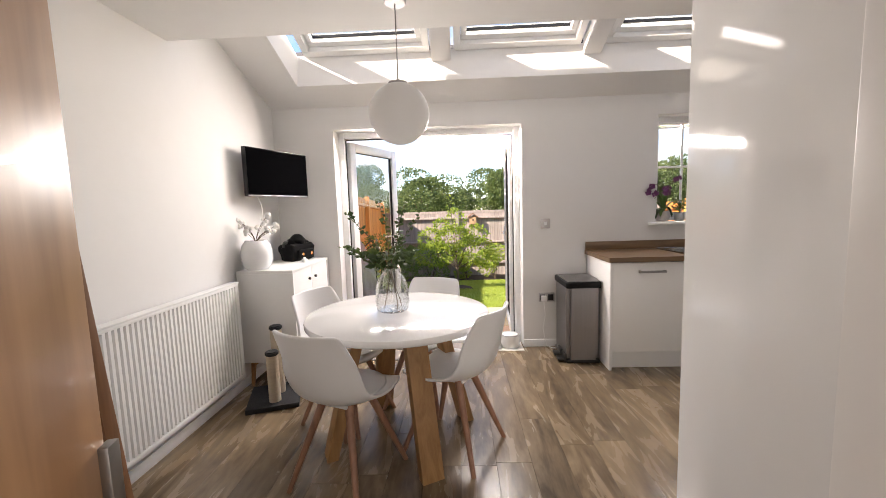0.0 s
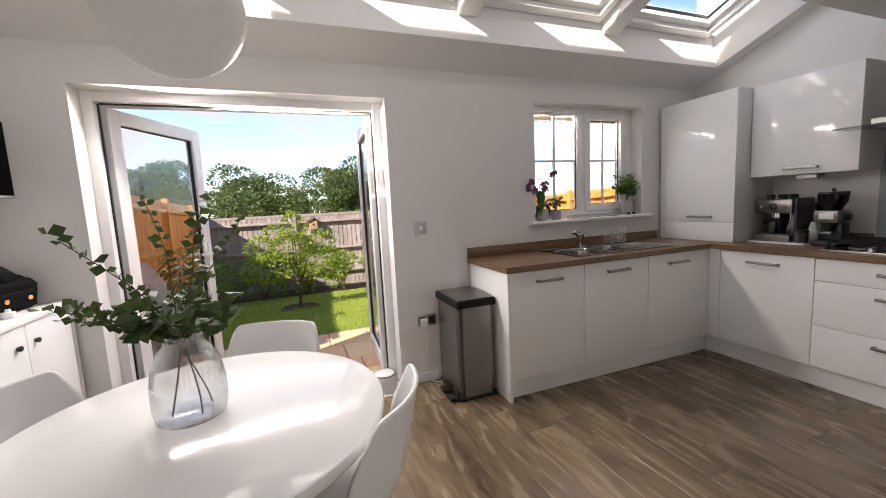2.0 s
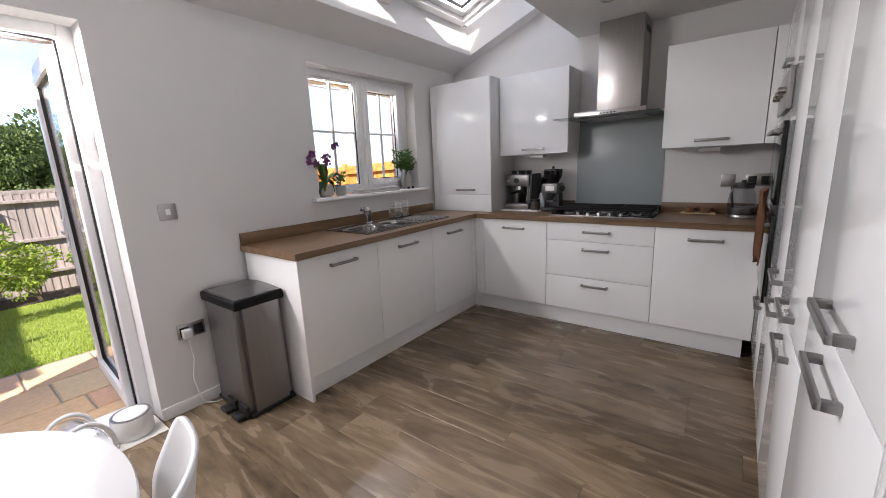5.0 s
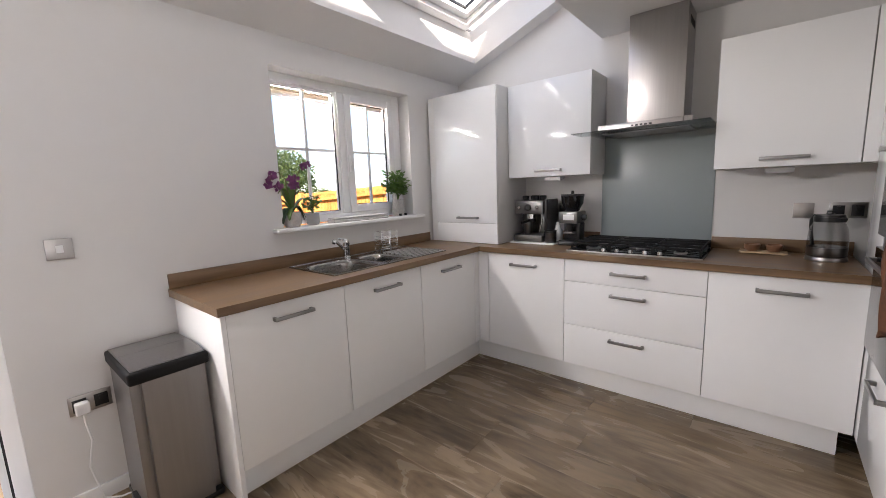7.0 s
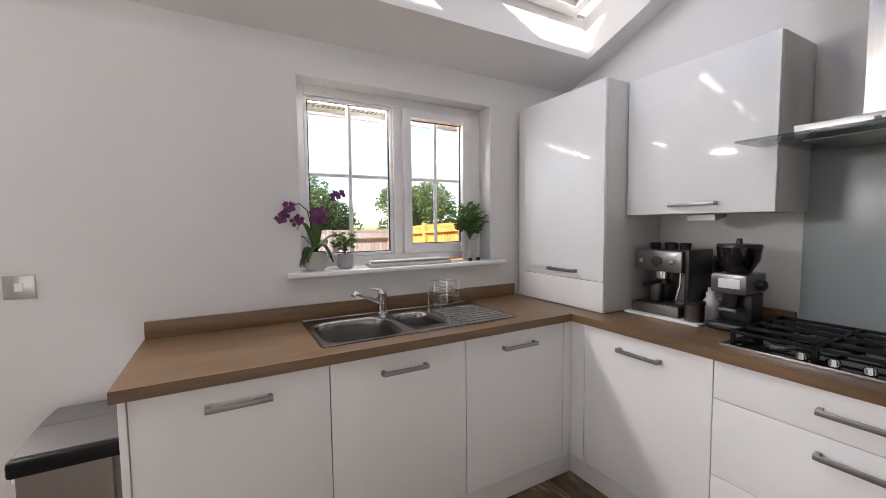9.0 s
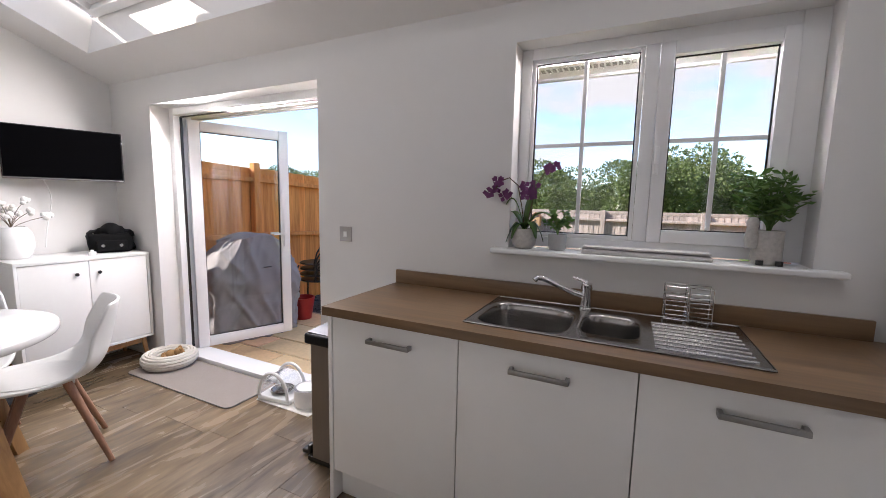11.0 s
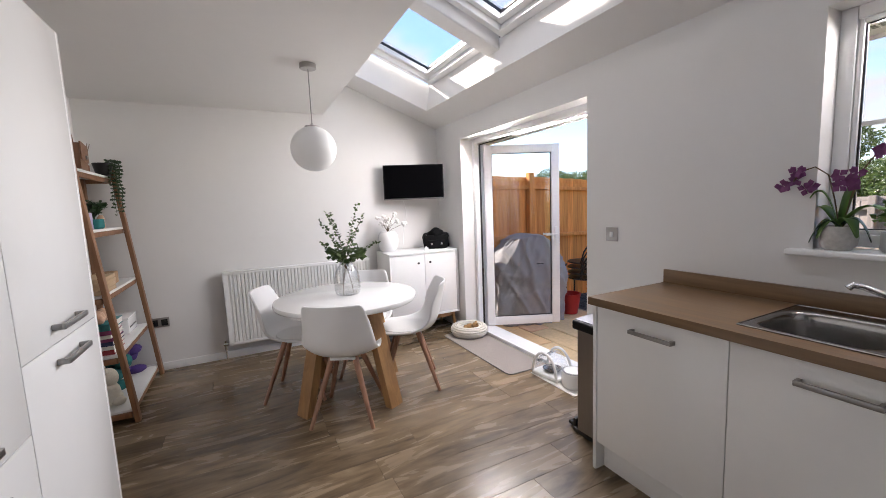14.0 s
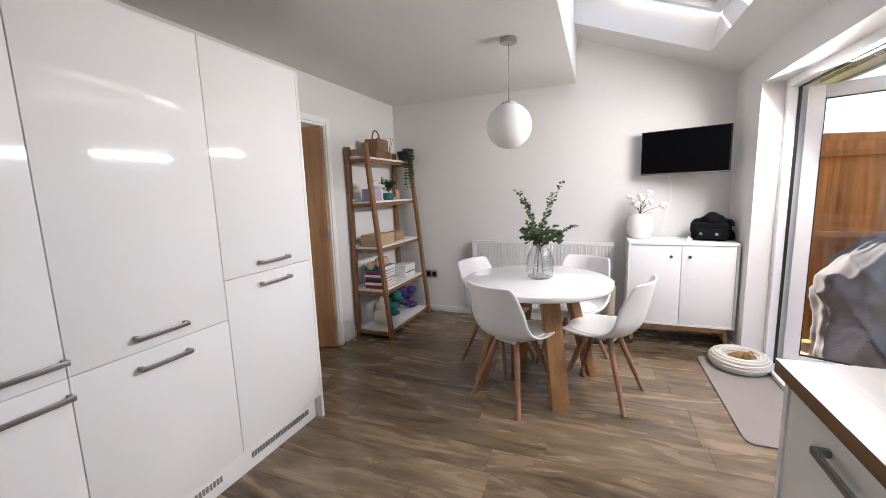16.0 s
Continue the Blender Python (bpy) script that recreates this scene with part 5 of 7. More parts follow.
for nm, lab, xc, mt, n in (("fabric_pile", "teal scarves heaped on the bottom shelf", -0.80, M_TEAL, 14), ("fabric_bag", "purple fabric bag on the bottom shelf", -1.08, M_PURP, 10)):
    fb = bmesh.new()
    for k in range(n):
        own = bmesh.new()
        bmesh.ops.create_icosphere(own, subdivisions=2, radius=1, matrix=Matrix.Translation((xc + random.uniform(-0.08, 0.08), 0.85 + random.uniform(-0.06, 0.06), on(0) + 0.05 + 0.2 * k / n)) @ Matrix.Rotation(random.uniform(0, 3), 4, "Z") @ Matrix.Diagonal((random.uniform(0.05, 0.08), random.uniform(0.035, 0.06), random.uniform(0.03, 0.055), 1)))
        join(fb, own)
    for v in fb.verts:
        v.co += Vector((noise.noise(v.co * 30), noise.noise(v.co * 30 + Vector((9, 0, 0))), noise.noise(v.co * 30 + Vector((0, 9, 0))))) * 0.012
    tagged(solid(nm, fb, mt, 180), lab, "fabric")


# ---- kitchen things ----
def superellipse(cx, cy, a, b, k, n=4.0):
    t = 2 * math.pi * k
    c, s = math.cos(t), math.sin(t)
    return Vector((cx + a * math.copysign(abs(c) ** (2 / n), c), cy + b * math.copysign(abs(s) ** (2 / n), s), 0))


def to_rect(p, cx, cy, x0, x1, y0, y1):
    d = p - Vector((cx, cy, 0))
    f = 1e9
    if abs(d.x) > 1e-9:
        f = min(f, ((x1 if d.x > 0 else x0) - cx) / d.x)
    if abs(d.y) > 1e-9:
        f = min(f, ((y1 if d.y > 0 else y0) - cy) / d.y)
    return Vector((cx, cy, 0)) + d * f


def bowl(bm, x0, x1, y0, y1, cx, cy, a, b, z, depth, seg=64):
    """A plate with a pressed bowl in it."""
    ring = []
    base = [superellipse(cx, cy, a, b, k / seg) for k in range(seg)]
    for p in base:
        q = to_rect(p, cx, cy, x0, x1, y0, y1)
        ring.append(bm.verts.new((q.x, q.y, z)))
    rows = [ring]
    for f, dz in ((1.03, 0.001), (1.0, -0.001), (0.975, -0.008), (0.95, -0.03), (0.92, -depth * 0.6), (0.87, -depth * 0.92), (0.78, -depth), (0.2, -depth - 0.004)):
        rows.append([bm.verts.new((cx + (p.x - cx) * f, cy + (p.y - cy) * f, z + dz)) for p in base])
    for p, q in zip(rows, rows[1:]):
        for k in range(seg):
            bm.faces.new((p[k], p[(k + 1) % seg], q[(k + 1) % seg], q[k]))
    bm.faces.new(rows[-1])


sk_ = thing("sink", "stainless steel sink with one and a half bowls and drainer", "sink")
deck = bmesh.new()
bowl(deck, 2.105, 2.492, 3.40, 3.85, 2.30, 3.59, 0.175, 0.175, 0.915, 0.16)
bowl(deck, 2.492, 2.725, 3.40, 3.85, 2.608, 3.61, 0.10, 0.135, 0.915, 0.12)
bmesh.ops.recalc_face_normals(deck, faces=deck.faces[:])
part("bowl", deck, M_SINK, sk_, "pressed steel bowls", smooth=50)
drn = part("drainer", bx(2.725, 3.045, 3.40, 3.85, 0.912, 0.915), M_SINK, sk_, "ribbed steel drainer", smooth=50)
for k in range(8):
    yy = 3.445 + k * 0.042
    part("rib", moved(cyl(0.008, 0.008, 0, 0.27, 12), Matrix.Translation((2.75, yy, 0.912)) @ Matrix.Rotation(radians(90), 4, "Y")), M_SINK, drn)
rim = tube([(2.102, 3.397, 0.914), (3.048, 3.397, 0.914), (3.048, 3.853, 0.914), (2.102, 3.853, 0.914)], 0.004, 8, closed=True)
part("rim", rim, M_SINK, sk_)
for cx, cy, z in ((2.30, 3.59, 0.752), (2.608, 3.61, 0.792)):
    part("drain", moved(cyl(0.035, 0.032, 0, 0.004, 24, 0.001), Matrix.Translation((cx, cy, z))), M_CHROME, sk_)
tap = thing("tap", "chrome mixer tap with a long spout", "tap", pose(2.50, 3.815, 0.916))
part("body", lathe([(0, 0), (0.028, 0), (0.028, 0.006), (0.022, 0.01), (0.021, 0.085), (0.024, 0.09), (0.022, 0.115), (0, 0.12)], 28), M_CHROME, tap)
part("spout", tube([(0, 0, 0.055), (-0.05, -0.035, 0.075), (-0.11, -0.08, 0.108), (-0.165, -0.12, 0.138), (-0.185, -0.134, 0.142), (-0.195, -0.141, 0.130)], [0.013, 0.012, 0.011, 0.011, 0.012, 0.012], 12), M_CHROME, tap)
part("lever", tube([(0, 0, 0.115), (-0.02, 0.0, 0.126), (-0.058, 0.006, 0.133)], [0.012, 0.009, 0.006], 10), M_CHROME, tap)
rk = thing("cutlery_rack", "square wire cutlery drainer of two baskets", "rack", pose(2.795, 3.79, 0.922))
for kx in (0.0, 0.082):
    post_ = bar((kx, 0, 0), (kx, 0, 0.136), 0.0022, seg=6)
    basket = part("basket", post_, M_CHROME, rk)
    for px, py in ((0.076, 0), (0.076, 0.076), (0, 0.076)):
        part("upright", bar((kx + px, py, 0), (kx + px, py, 0.136), 0.0022, seg=6), M_CHROME, basket)
    for j in (0, 1, 2, 3, 4, 5, 7):
        z = 0.004 + 0.0185 * j
        part("wire", tube([(kx, 0, z), (kx + 0.076, 0, z), (kx + 0.076, 0.076, z), (kx, 0.076, z)], 0.0016, 5, closed=True), M_CHROME, basket)
    for j in range(1, 6):
        part("wire", bar((kx + 0.0127 * j, 0, 0.004), (kx + 0.0127 * j, 0.076, 0.004), 0.0014, seg=5), M_CHROME, basket)

# hob
hob = thing("gas_hob", "black glass gas hob with cast iron pan supports", "hob", pose(3.42, 1.885, 0.9105))
part("plate", bx(0, 0.50, 0, 0.77, 0.0, 0.008, 0.003), M_BLKGL, hob)
part("edge", bx(-0.006, -0.0005, 0, 0.77, 0.0, 0.009, 0.002), M_STEEL, hob)
for cx, cy, r in ((0.14, 0.13, 0.035), (0.36, 0.13, 0.045), (0.27, 0.385, 0.06), (0.14, 0.64, 0.045), (0.36, 0.64, 0.035)):
    b_ = part("burner", moved(lathe([(0, 0), (r, 0), (r, 0.008), (r * 0.85, 0.012), (0, 0.012)], 28), Matrix.Translation((cx, cy, 0.0085))), M_STEEL, hob)
    part("burner_cap", moved(lathe([(0, 0), (r * 0.7, 0), (r * 0.75, 0.004), (r * 0.65, 0.009), (0, 0.01)], 28), Matrix.Translation((cx, cy, 0.0207))), M_IRON, b_)
for k, (a, b) in enumerate([(0.02, 0.255), (0.262, 0.508), (0.515, 0.75)]):
    gr = part("pan_support", bx(0.05, 0.47, a - 0.006, a + 0.006, 0.042, 0.054, 0.003), M_IRON, hob)
    part("bar", bx(0.05, 0.47, b - 0.006, b + 0.006, 0.042, 0.054, 0.003), M_IRON, gr)
    for xx in (0.05, 0.47):
        part("bar", bx(xx - 0.006, xx + 0.006, a, b, 0.042, 0.054, 0.003), M_IRON, gr)
    for xx in (0.14, 0.26, 0.36):
        part("bar", bx(xx - 0.005, xx + 0.005, a, b, 0.044, 0.060, 0.003), M_IRON, gr)
    for xx in (0.05, 0.47):
        for yy in (a, b):
            part("foot", bx(xx - 0.007, xx + 0.007, yy - 0.007, yy + 0.007, 0.0082, 0.045, 0.003), M_IRON, gr)
for j in range(5):
    part("knob", moved(cyl(0.017, 0.014, 0.0085, 0.03, 20, 0.003), Matrix.Translation((0.032, 0.22 + 0.08 * j, 0))), M_CHROME, hob, "metal control knob")

# splashback, hood
tagged(solid("splashback", bx(XR - 0.008, XR - 0.002, 1.903, 2.592, 0.9115, 1.70, 0.001), M_SPLASH), "grey green glass splashback behind the hob", "splashback")
hd_ = thing("cooker_hood", "stainless steel chimney hood with a flat glass canopy", "cooker hood", pose(3.43, 1.892, 1.655))
part("chimney", bx(0.235, 0.498, 0.16, 0.475, 0.056, CEIL - 1.657, 0.003), M_STEEL, hd_)
slot = bmesh.new()
for j in range(4):
    bx(0.30 + j * 0.04, 0.325 + j * 0.04, 0.157, 0.1598, 0.60, 0.64, bm=slot)
part("vent_slot", slot, M_BLACK, hd_)
part("body", bx(0.13, 0.498, 0.10, 0.62, 0.012, 0.055, 0.004), M_STEEL, hd_)
part("canopy", bx(0.0, 0.498, 0.0, 0.745, 0.005, 0.0115, 0.002), M_CANOPY, hd_, "smoked glass canopy")
part("front_panel", bx(0.10, 0.129, 0.14, 0.58, 0.014, 0.048, 0.003), M_STEEL, hd_)
for j in range(5):
    part("button", bx(0.096, 0.0995, 0.30 + j * 0.025, 0.315 + j * 0.025, 0.026, 0.036, 0.001), M_BLACK, hd_)
part("filter", bx(0.15, 0.47, 0.12, 0.60, 0.0, 0.0045, 0.001), M_HANDLE, hd_)

# worktop appliances on the right
bd = solid("marble_board", bx(3.60, 3.90, 2.83, 3.195, 0.9105, 0.922, 0.003), M_CERAM)
tagged(bd, "white board under the coffee machine", "board")
cm = thing("coffee_machine", "stainless steel espresso machine with portafilter and jug", "coffee machine", pose(3.63, 2.935, 0.9225))
part("base", bx(0, 0.24, 0, 0.24, 0.0, 0.05, 0.006), M_LIDST, cm)
part("drip_grille", bx(0.01, 0.15, 0.01, 0.23, 0.0505, 0.055, 0.001), M_BLACK, cm)
part("back_body", bx(0.15, 0.245, 0.0, 0.24, 0.0505, 0.21, 0.005), M_LIDST, cm)
part("head", bx(0.02, 0.245, 0.0, 0.24, 0.2105, 0.315, 0.012), M_LIDST, cm)
part("side_panel", bx(0.04, 0.246, -0.022, -0.001, 0.03, 0.32, 0.006), M_BLACK, cm)
part("gauge", moved(lathe([(0, 0), (0.024, 0), (0.024, 0.008), (0.02, 0.01), (0, 0.01)], 28), Matrix.Translation((0.0195, 0.12, 0.262)) @ Matrix.Rotation(radians(-90), 4, "Y")), M_BLACK, cm)
for yy in (0.045, 0.195):
    part("knob", moved(lathe([(0, 0), (0.014, 0), (0.012, 0.012), (0, 0.013)], 20), Matrix.Translation((0.0195, yy, 0.262)) @ Matrix.Rotation(radians(-90), 4, "Y")), M_CHROME, cm)
part("group_head", moved(cyl(0.033, 0.033, 0.175, 0.21, 28, 0.003), Matrix.Translation((0.075, 0.12, 0))), M_CHROME, cm)
part("portafilter", join(moved(cyl(0.036, 0.034, 0.15, 0.174, 28, 0.002), Matrix.Translation((0.075, 0.12, 0))), bar((0.05, 0.12, 0.163), (-0.06, 0.13, 0.150), 0.012)), M_BLACK, cm)
part("steam_wand", tube([(0.05, 0.02, 0.21), (0.045, 0.02, 0.15), (0.03, 0.03, 0.075)], 0.005, 8), M_CHROME, cm)
part("cup", moved(lathe([(0, 0), (0.03, 0), (0.033, 0.005), (0.033, 0.10), (0.03, 0.10), (0.03, 0.008), (0, 0.008)], 28), Matrix.Translation((0.075, 0.15, 0.0555))), M_LIDST, cm)
for yy in (0.06, 0.11, 0.15, 0.2):
    part("cup", moved(lathe([(0, 0), (0.024, 0), (0.027, 0.03), (0.02, 0.034), (0, 0.034)], 20), Matrix.Translation((0.15 + 0.03 * math.sin(yy * 50), yy, 0.3155))), M_BLACK, cm)
jg = thing("milk_jug", "small brushed steel milk jug", "jug", pose(3.655, 2.875, 0.9225))
part("body", lathe([(0, 0), (0.038, 0), (0.041, 0.005), (0.039, 0.085), (0.041, 0.09), (0.037, 0.09), (0.036, 0.01), (0, 0.008)], 32), M_LIDST, jg)
part("rim", lathe([(0.038, 0.075), (0.043, 0.077), (0.043, 0.092), (0.038, 0.093)], 32), M_BLACK, jg)
sb_ = thing("syrup_bottle", "white ceramic dispenser bottle", "bottle", pose(3.77, 2.865, 0.9225))
part("body", lathe([(0, 0), (0.032, 0), (0.034, 0.01), (0.034, 0.08), (0.02, 0.10), (0.02, 0.12), (0.014, 0.125), (0.013, 0.145), (0, 0.147)], 28), M_CERAM, sb_)
gd = thing("coffee_grinder", "steel coffee grinder with a smoked bean hopper", "coffee grinder", pose(3.71, 2.735, 0.9105))
part("base", bx(-0.085, 0.10, -0.075, 0.075, 0.0, 0.035, 0.014, 3), M_BLACK, gd)
part("column", bx(0.0, 0.10, -0.06, 0.06, 0.0355, 0.16, 0.01), M_BLACK, gd)
part("head", bx(-0.075, 0.10, -0.068, 0.068, 0.1605, 0.245, 0.012), M_LIDST, gd)
part("display", bx(-0.079, -0.0755, -0.045, 0.035, 0.185, 0.225, 0.001), M_CERAM, gd, "pale control display")
part("spout", moved(cyl(0.02, 0.028, 0.10, 0.16, 20), Matrix.Translation((-0.035, 0, 0))), M_BLACK, gd)
part("cradle", bx(-0.075, -0.002, -0.035, 0.035, 0.085, 0.098, 0.003), M_LIDST, gd)
part("knob", moved(cyl(0.022, 0.02, 0, 0.03, 20, 0.004), Matrix.Translation((0.02, -0.0685, 0.20)) @ Matrix.Rotation(radians(90), 4, "X")), M_BLACK, gd)
part("hopper", moved(lathe([(0, 0.246), (0.045, 0.246), (0.075, 0.30), (0.08, 0.345), (0.082, 0.355), (0, 0.355)], 32), Matrix.Translation((0.01, 0, 0))), M_BLKGL, gd, "smoked bean hopper")
part("lid", moved(lathe([(0, 0.3555), (0.082, 0.3555), (0.08, 0.368), (0.012, 0.37), (0.01, 0.392), (0, 0.393)], 32), Matrix.Translation((0.01, 0, 0))), M_BLACK, gd)


def wall_plate(name, label, m, w=0.146, h=0.086, n=2, material=None, dark=False):
    """A steel socket plate on a wall; it faces -y."""
    t = thing(name, label, "socket", m)
    part("plate", bx(-w / 2, w / 2, -0.008, -0.0005, -h / 2, h / 2, 0.003), material or M_STEEL, t)
    for k in range(n):
        cx = (k - (n - 1) / 2) * w / 2
        part("insert", bx(cx - 0.024, cx + 0.024, -0.0095, -0.0082, -0.03, 0.026, 0.001), M_BLACK if dark else M_CERAM, t)
        part("switch", bx(cx - 0.007, cx + 0.007, -0.013, -0.0097, 0.0, 0.02, 0.001), M_BLACK if dark else M_CHROME, t)
    return t


RWALL = XR - 0.0
wall_plate("wall_socket", "steel double socket behind the coffee machine", pose(RWALL, 2.86, 1.16, 0, 0, -90), dark=True)
wall_plate("wall_socket", "steel double socket above the worktop", pose(RWALL, 1.30, 1.155, 0, 0, -90), dark=True)
wall_plate("fused_spur", "steel switched spur plate above the worktop", pose(RWALL, 1.478, 1.152, 0, 0, -90), w=0.088, h=0.088, n=0, material=M_STEEL)
sw = wall_plate("light_switch", "square chrome light switch on the wall", pose(1.124, YW, 1.163), w=0.088, h=0.088, n=0)
part("rocker", bx(-0.012, 0.012, -0.0125, -0.0082, -0.016, 0.016, 0.002), M_CERAM, sw)
sk2 = wall_plate("wall_socket", "chrome double socket with a plug in it", pose(1.132, YW, 0.475), dark=True)
pg = thing("plug", "white plug and cable in the socket", "plug", pose(1.10, YW - 0.0145, 0.468))
part("plug_body", bx(-0.025, 0.025, -0.036, 0.0, -0.028, 0.026, 0.008, 3), M_CERAM, pg)
part("cable", tube([(0, -0.02, -0.028), (0.0, -0.022, -0.06), (0.012, -0.018, -0.16), (-0.01, -0.015, -0.28), (0.006, -0.02, -0.38), (0.02, -0.03, -0.445), (0.07, -0.05, -0.463), (0.14, -0.06, -0.464)], 0.004, 8), M_TRIM, pg)
wall_plate("wall_socket", "chrome double socket low on the wall", pose(XL, 1.055, 0.443, 0, 0, 90), dark=True)
for y_ in (2.88, 1.60):
    ul = thing("under_cupboard_light", "small steel light under the wall cupboard", "lamp", pose(3.74, y_, 1.41 if y_ > 2 else 1.398))
    part("body", prism([(-0.05, -0.001), (0.05, -0.001), (0.05, -0.012), (-0.03, -0.03), (-0.05, -0.03)], "y", -0.06, 0.06), M_HANDLE, ul)

ktl = thing("glass_kettle", "glass and steel kettle with a black handle", "kettle", pose(3.71, 1.385, 0.9105, 0, 0, 30))
part("base", lathe([(0, 0), (0.082, 0), (0.084, 0.006), (0.08, 0.02), (0, 0.022)], 36), M_STEEL, ktl)
part("lower_band", lathe([(0, 0.0225), (0.076, 0.0225), (0.08, 0.03), (0.08, 0.07), (0.0, 0.071)], 36), M_LIDST, ktl)
part("glass_body", lathe([(0.079, 0.0715), (0.08, 0.10), (0.074, 0.16), (0.06, 0.195), (0.058, 0.20)], 36), M_JUG, ktl)
part("collar", lathe([(0.056, 0.2005), (0.062, 0.2005), (0.062, 0.225), (0.056, 0.225)], 36), M_BLACK, ktl)
part("lid", lathe([(0, 0.2255), (0.06, 0.2255), (0.058, 0.235), (0.015, 0.24), (0.012, 0.256), (0, 0.257)], 36), M_BLACK, ktl)
part("handle", tube([(0.06, 0, 0.215), (0.10, 0, 0.222), (0.122, 0, 0.20), (0.12, 0, 0.13), (0.10, 0, 0.07), (0.08, 0, 0.055)], 0.009, 10), M_BLACK, ktl)
part("spout", prism([(-0.085, 0.205), (-0.05, 0.205), (-0.05, 0.222), (-0.092, 0.223)], "y", -0.015, 0.015), M_BLACK, ktl)
ty = thing("tray", "small pale wooden tray on the worktop", "tray", pose(3.82, 1.64, 0.9105))
part("tray_base", bx(-0.055, 0.055, -0.11, 0.11, 0.004, 0.012, 0.003), M_WICK, ty)
for yy in (-0.09, 0.09):
    part("foot", bx(-0.05, 0.05, yy - 0.006, yy + 0.006, 0.0, 0.0038), M_WICK, ty)
for yy in (-0.05, 0.05):
    cup_ = thing("glass_cup", "small amber glass cup on the tray", "cup", pose(3.82, 1.64 + yy, 0.923), "cups on the tray")
    part("cup_body", lathe([(0, 0), (0.026, 0), (0.036, 0.012), (0.04, 0.035), (0.037, 0.04), (0.033, 0.04), (0.034, 0.032), (0.024, 0.006), (0, 0.005)], 28), M_BAG, cup_)
tw = bmesh.new()
cols_ = 9
rows_ = []
for j in range(14):
    rr_ = []
    for k in range(cols_):
        u = k / (cols_ - 1) - 0.5
        rr_.append(tw.verts.new((u * (0.10 + 0.06 * math.sin(j * 0.5)), -0.014 * math.sin(k * 1.9 + j * 0.25) - 0.004, -0.34 * j / 13 - 0.02 * math.sin(k * 0.9))))
    rows_.append(rr_)
for p, q in zip(rows_, rows_[1:]):
    for k in range(cols_ - 1):
        tw.faces.new((p[k], p[k + 1], q[k + 1], q[k]))
bmesh.ops.recalc_face_normals(tw, faces=tw.faces[:])
tea = solid("tea_towel", tw, M_RUST, 180)
tea.modifiers.new("thick", "SOLIDIFY").thickness = 0.006
tea.matrix_basis = pose(2.76, 1.256 + 0.048, 1.16, 0, 0, 180)
tagged(tea, "rust brown tea towel hanging from the oven handle", "towel")

# window sill things
SILL = WZ0 + 0.0255
orc = thing("orchid", "purple orchid in a round stone pot on the sill", "plant", pose(2.19, 3.925, SILL))
part("pot", lathe([(0, 0), (0.04, 0), (0.055, 0.02), (0.06, 0.05), (0.054, 0.085), (0.05, 0.095), (0.044, 0.095), (0.046, 0.08), (0, 0.08)], 32), M_STONE, orc)
part("soil", cyl(0.045, 0.045, 0.0805, 0.086, 20), M_SOIL, orc)


def strap_leaf(bm, a, ln, rise, droop, w):
    """A broad arching leaf."""
    d = Vector((math.cos(a), math.sin(a), 0))
    s = Vector((-math.sin(a), math.cos(a), 0))
    prev = None
    for j in range(9):
        f = j / 8
        p = d * (ln * f) + Vector((0, 0, 0.085 + rise * math.sin(f * 2.2) - droop * f * f))
        ww = w * math.sin(math.pi * min(0.97, 0.12 + 0.88 * f)) ** 0.6
        row_ = [bm.verts.new(p - s * ww + Vector((0, 0, 0.006))), bm.verts.new(p), bm.verts.new(p + s * ww + Vector((0, 0, 0.006)))]
        if prev:
            for k in range(2):
                bm.faces.new((prev[k], prev[k + 1], row_[k + 1], row_[k]))
        prev = row_


for a, ln, ri, drp in ((-2.75, 0.085, 0.06, 0.11), (0.15, 0.09, 0.07, 0.11), (-0.1, 0.14, 0.10, 0.03), (2.9, 0.11, 0.10, 0.03), (-2.3, 0.07, 0.06, 0.09), (-0.6, 0.08, 0.07, 0.09), (3.4, 0.09, 0.15, 0.0), (0.9, 0.06, 0.16, 0.0)):
    lb = bmesh.new()
    strap_leaf(lb, a, ln, ri, drp, 0.026)
    lo_ = part("leaf", lb, M_LEAFD if drp > 0.1 else M_LEAFB, orc, smooth=180)
    lo_.modifiers.new("thick", "SOLIDIFY").thickness = 0.002
st1 = [Vector((0, 0, 0.09)), Vector((-0.015, -0.01, 0.20)), Vector((-0.035, -0.02, 0.30)), Vector((-0.075, -0.03, 0.335)), Vector((-0.115, -0.04, 0.32)), Vector((-0.14, -0.04, 0.28))]
st2 = [Vector((0.01, 0, 0.09)), Vector((0.03, -0.01, 0.20)), Vector((0.05, 0.0, 0.30)), Vector((0.09, 0.0, 0.37)), Vector((0.12, 0.0, 0.40))]
sb2 = bmesh.new()
tube(st1, 0.0028, 6, bm=sb2)
tube(st2, 0.0028, 6, bm=sb2)
part("stem", sb2, M_TWIG, orc)
random.seed(31)


def flower(bm, p, s):
    for k in range(5):
        a = k * 2 * math.pi / 5 + random.random()
        tilt = Vector((math.cos(a), random.uniform(-0.5, 0.1), math.sin(a))).normalized()
        sd = tilt.cross(Vector((0, 1, 0.2))).normalized() * s * 0.42
        v = [bm.verts.new(q) for q in (p, p + tilt * s * 0.55 + sd, p + tilt * s + Vector((0, 0.1 * s, 0)), p + tilt * s * 0.55 - sd)]
        bm.faces.new(v)


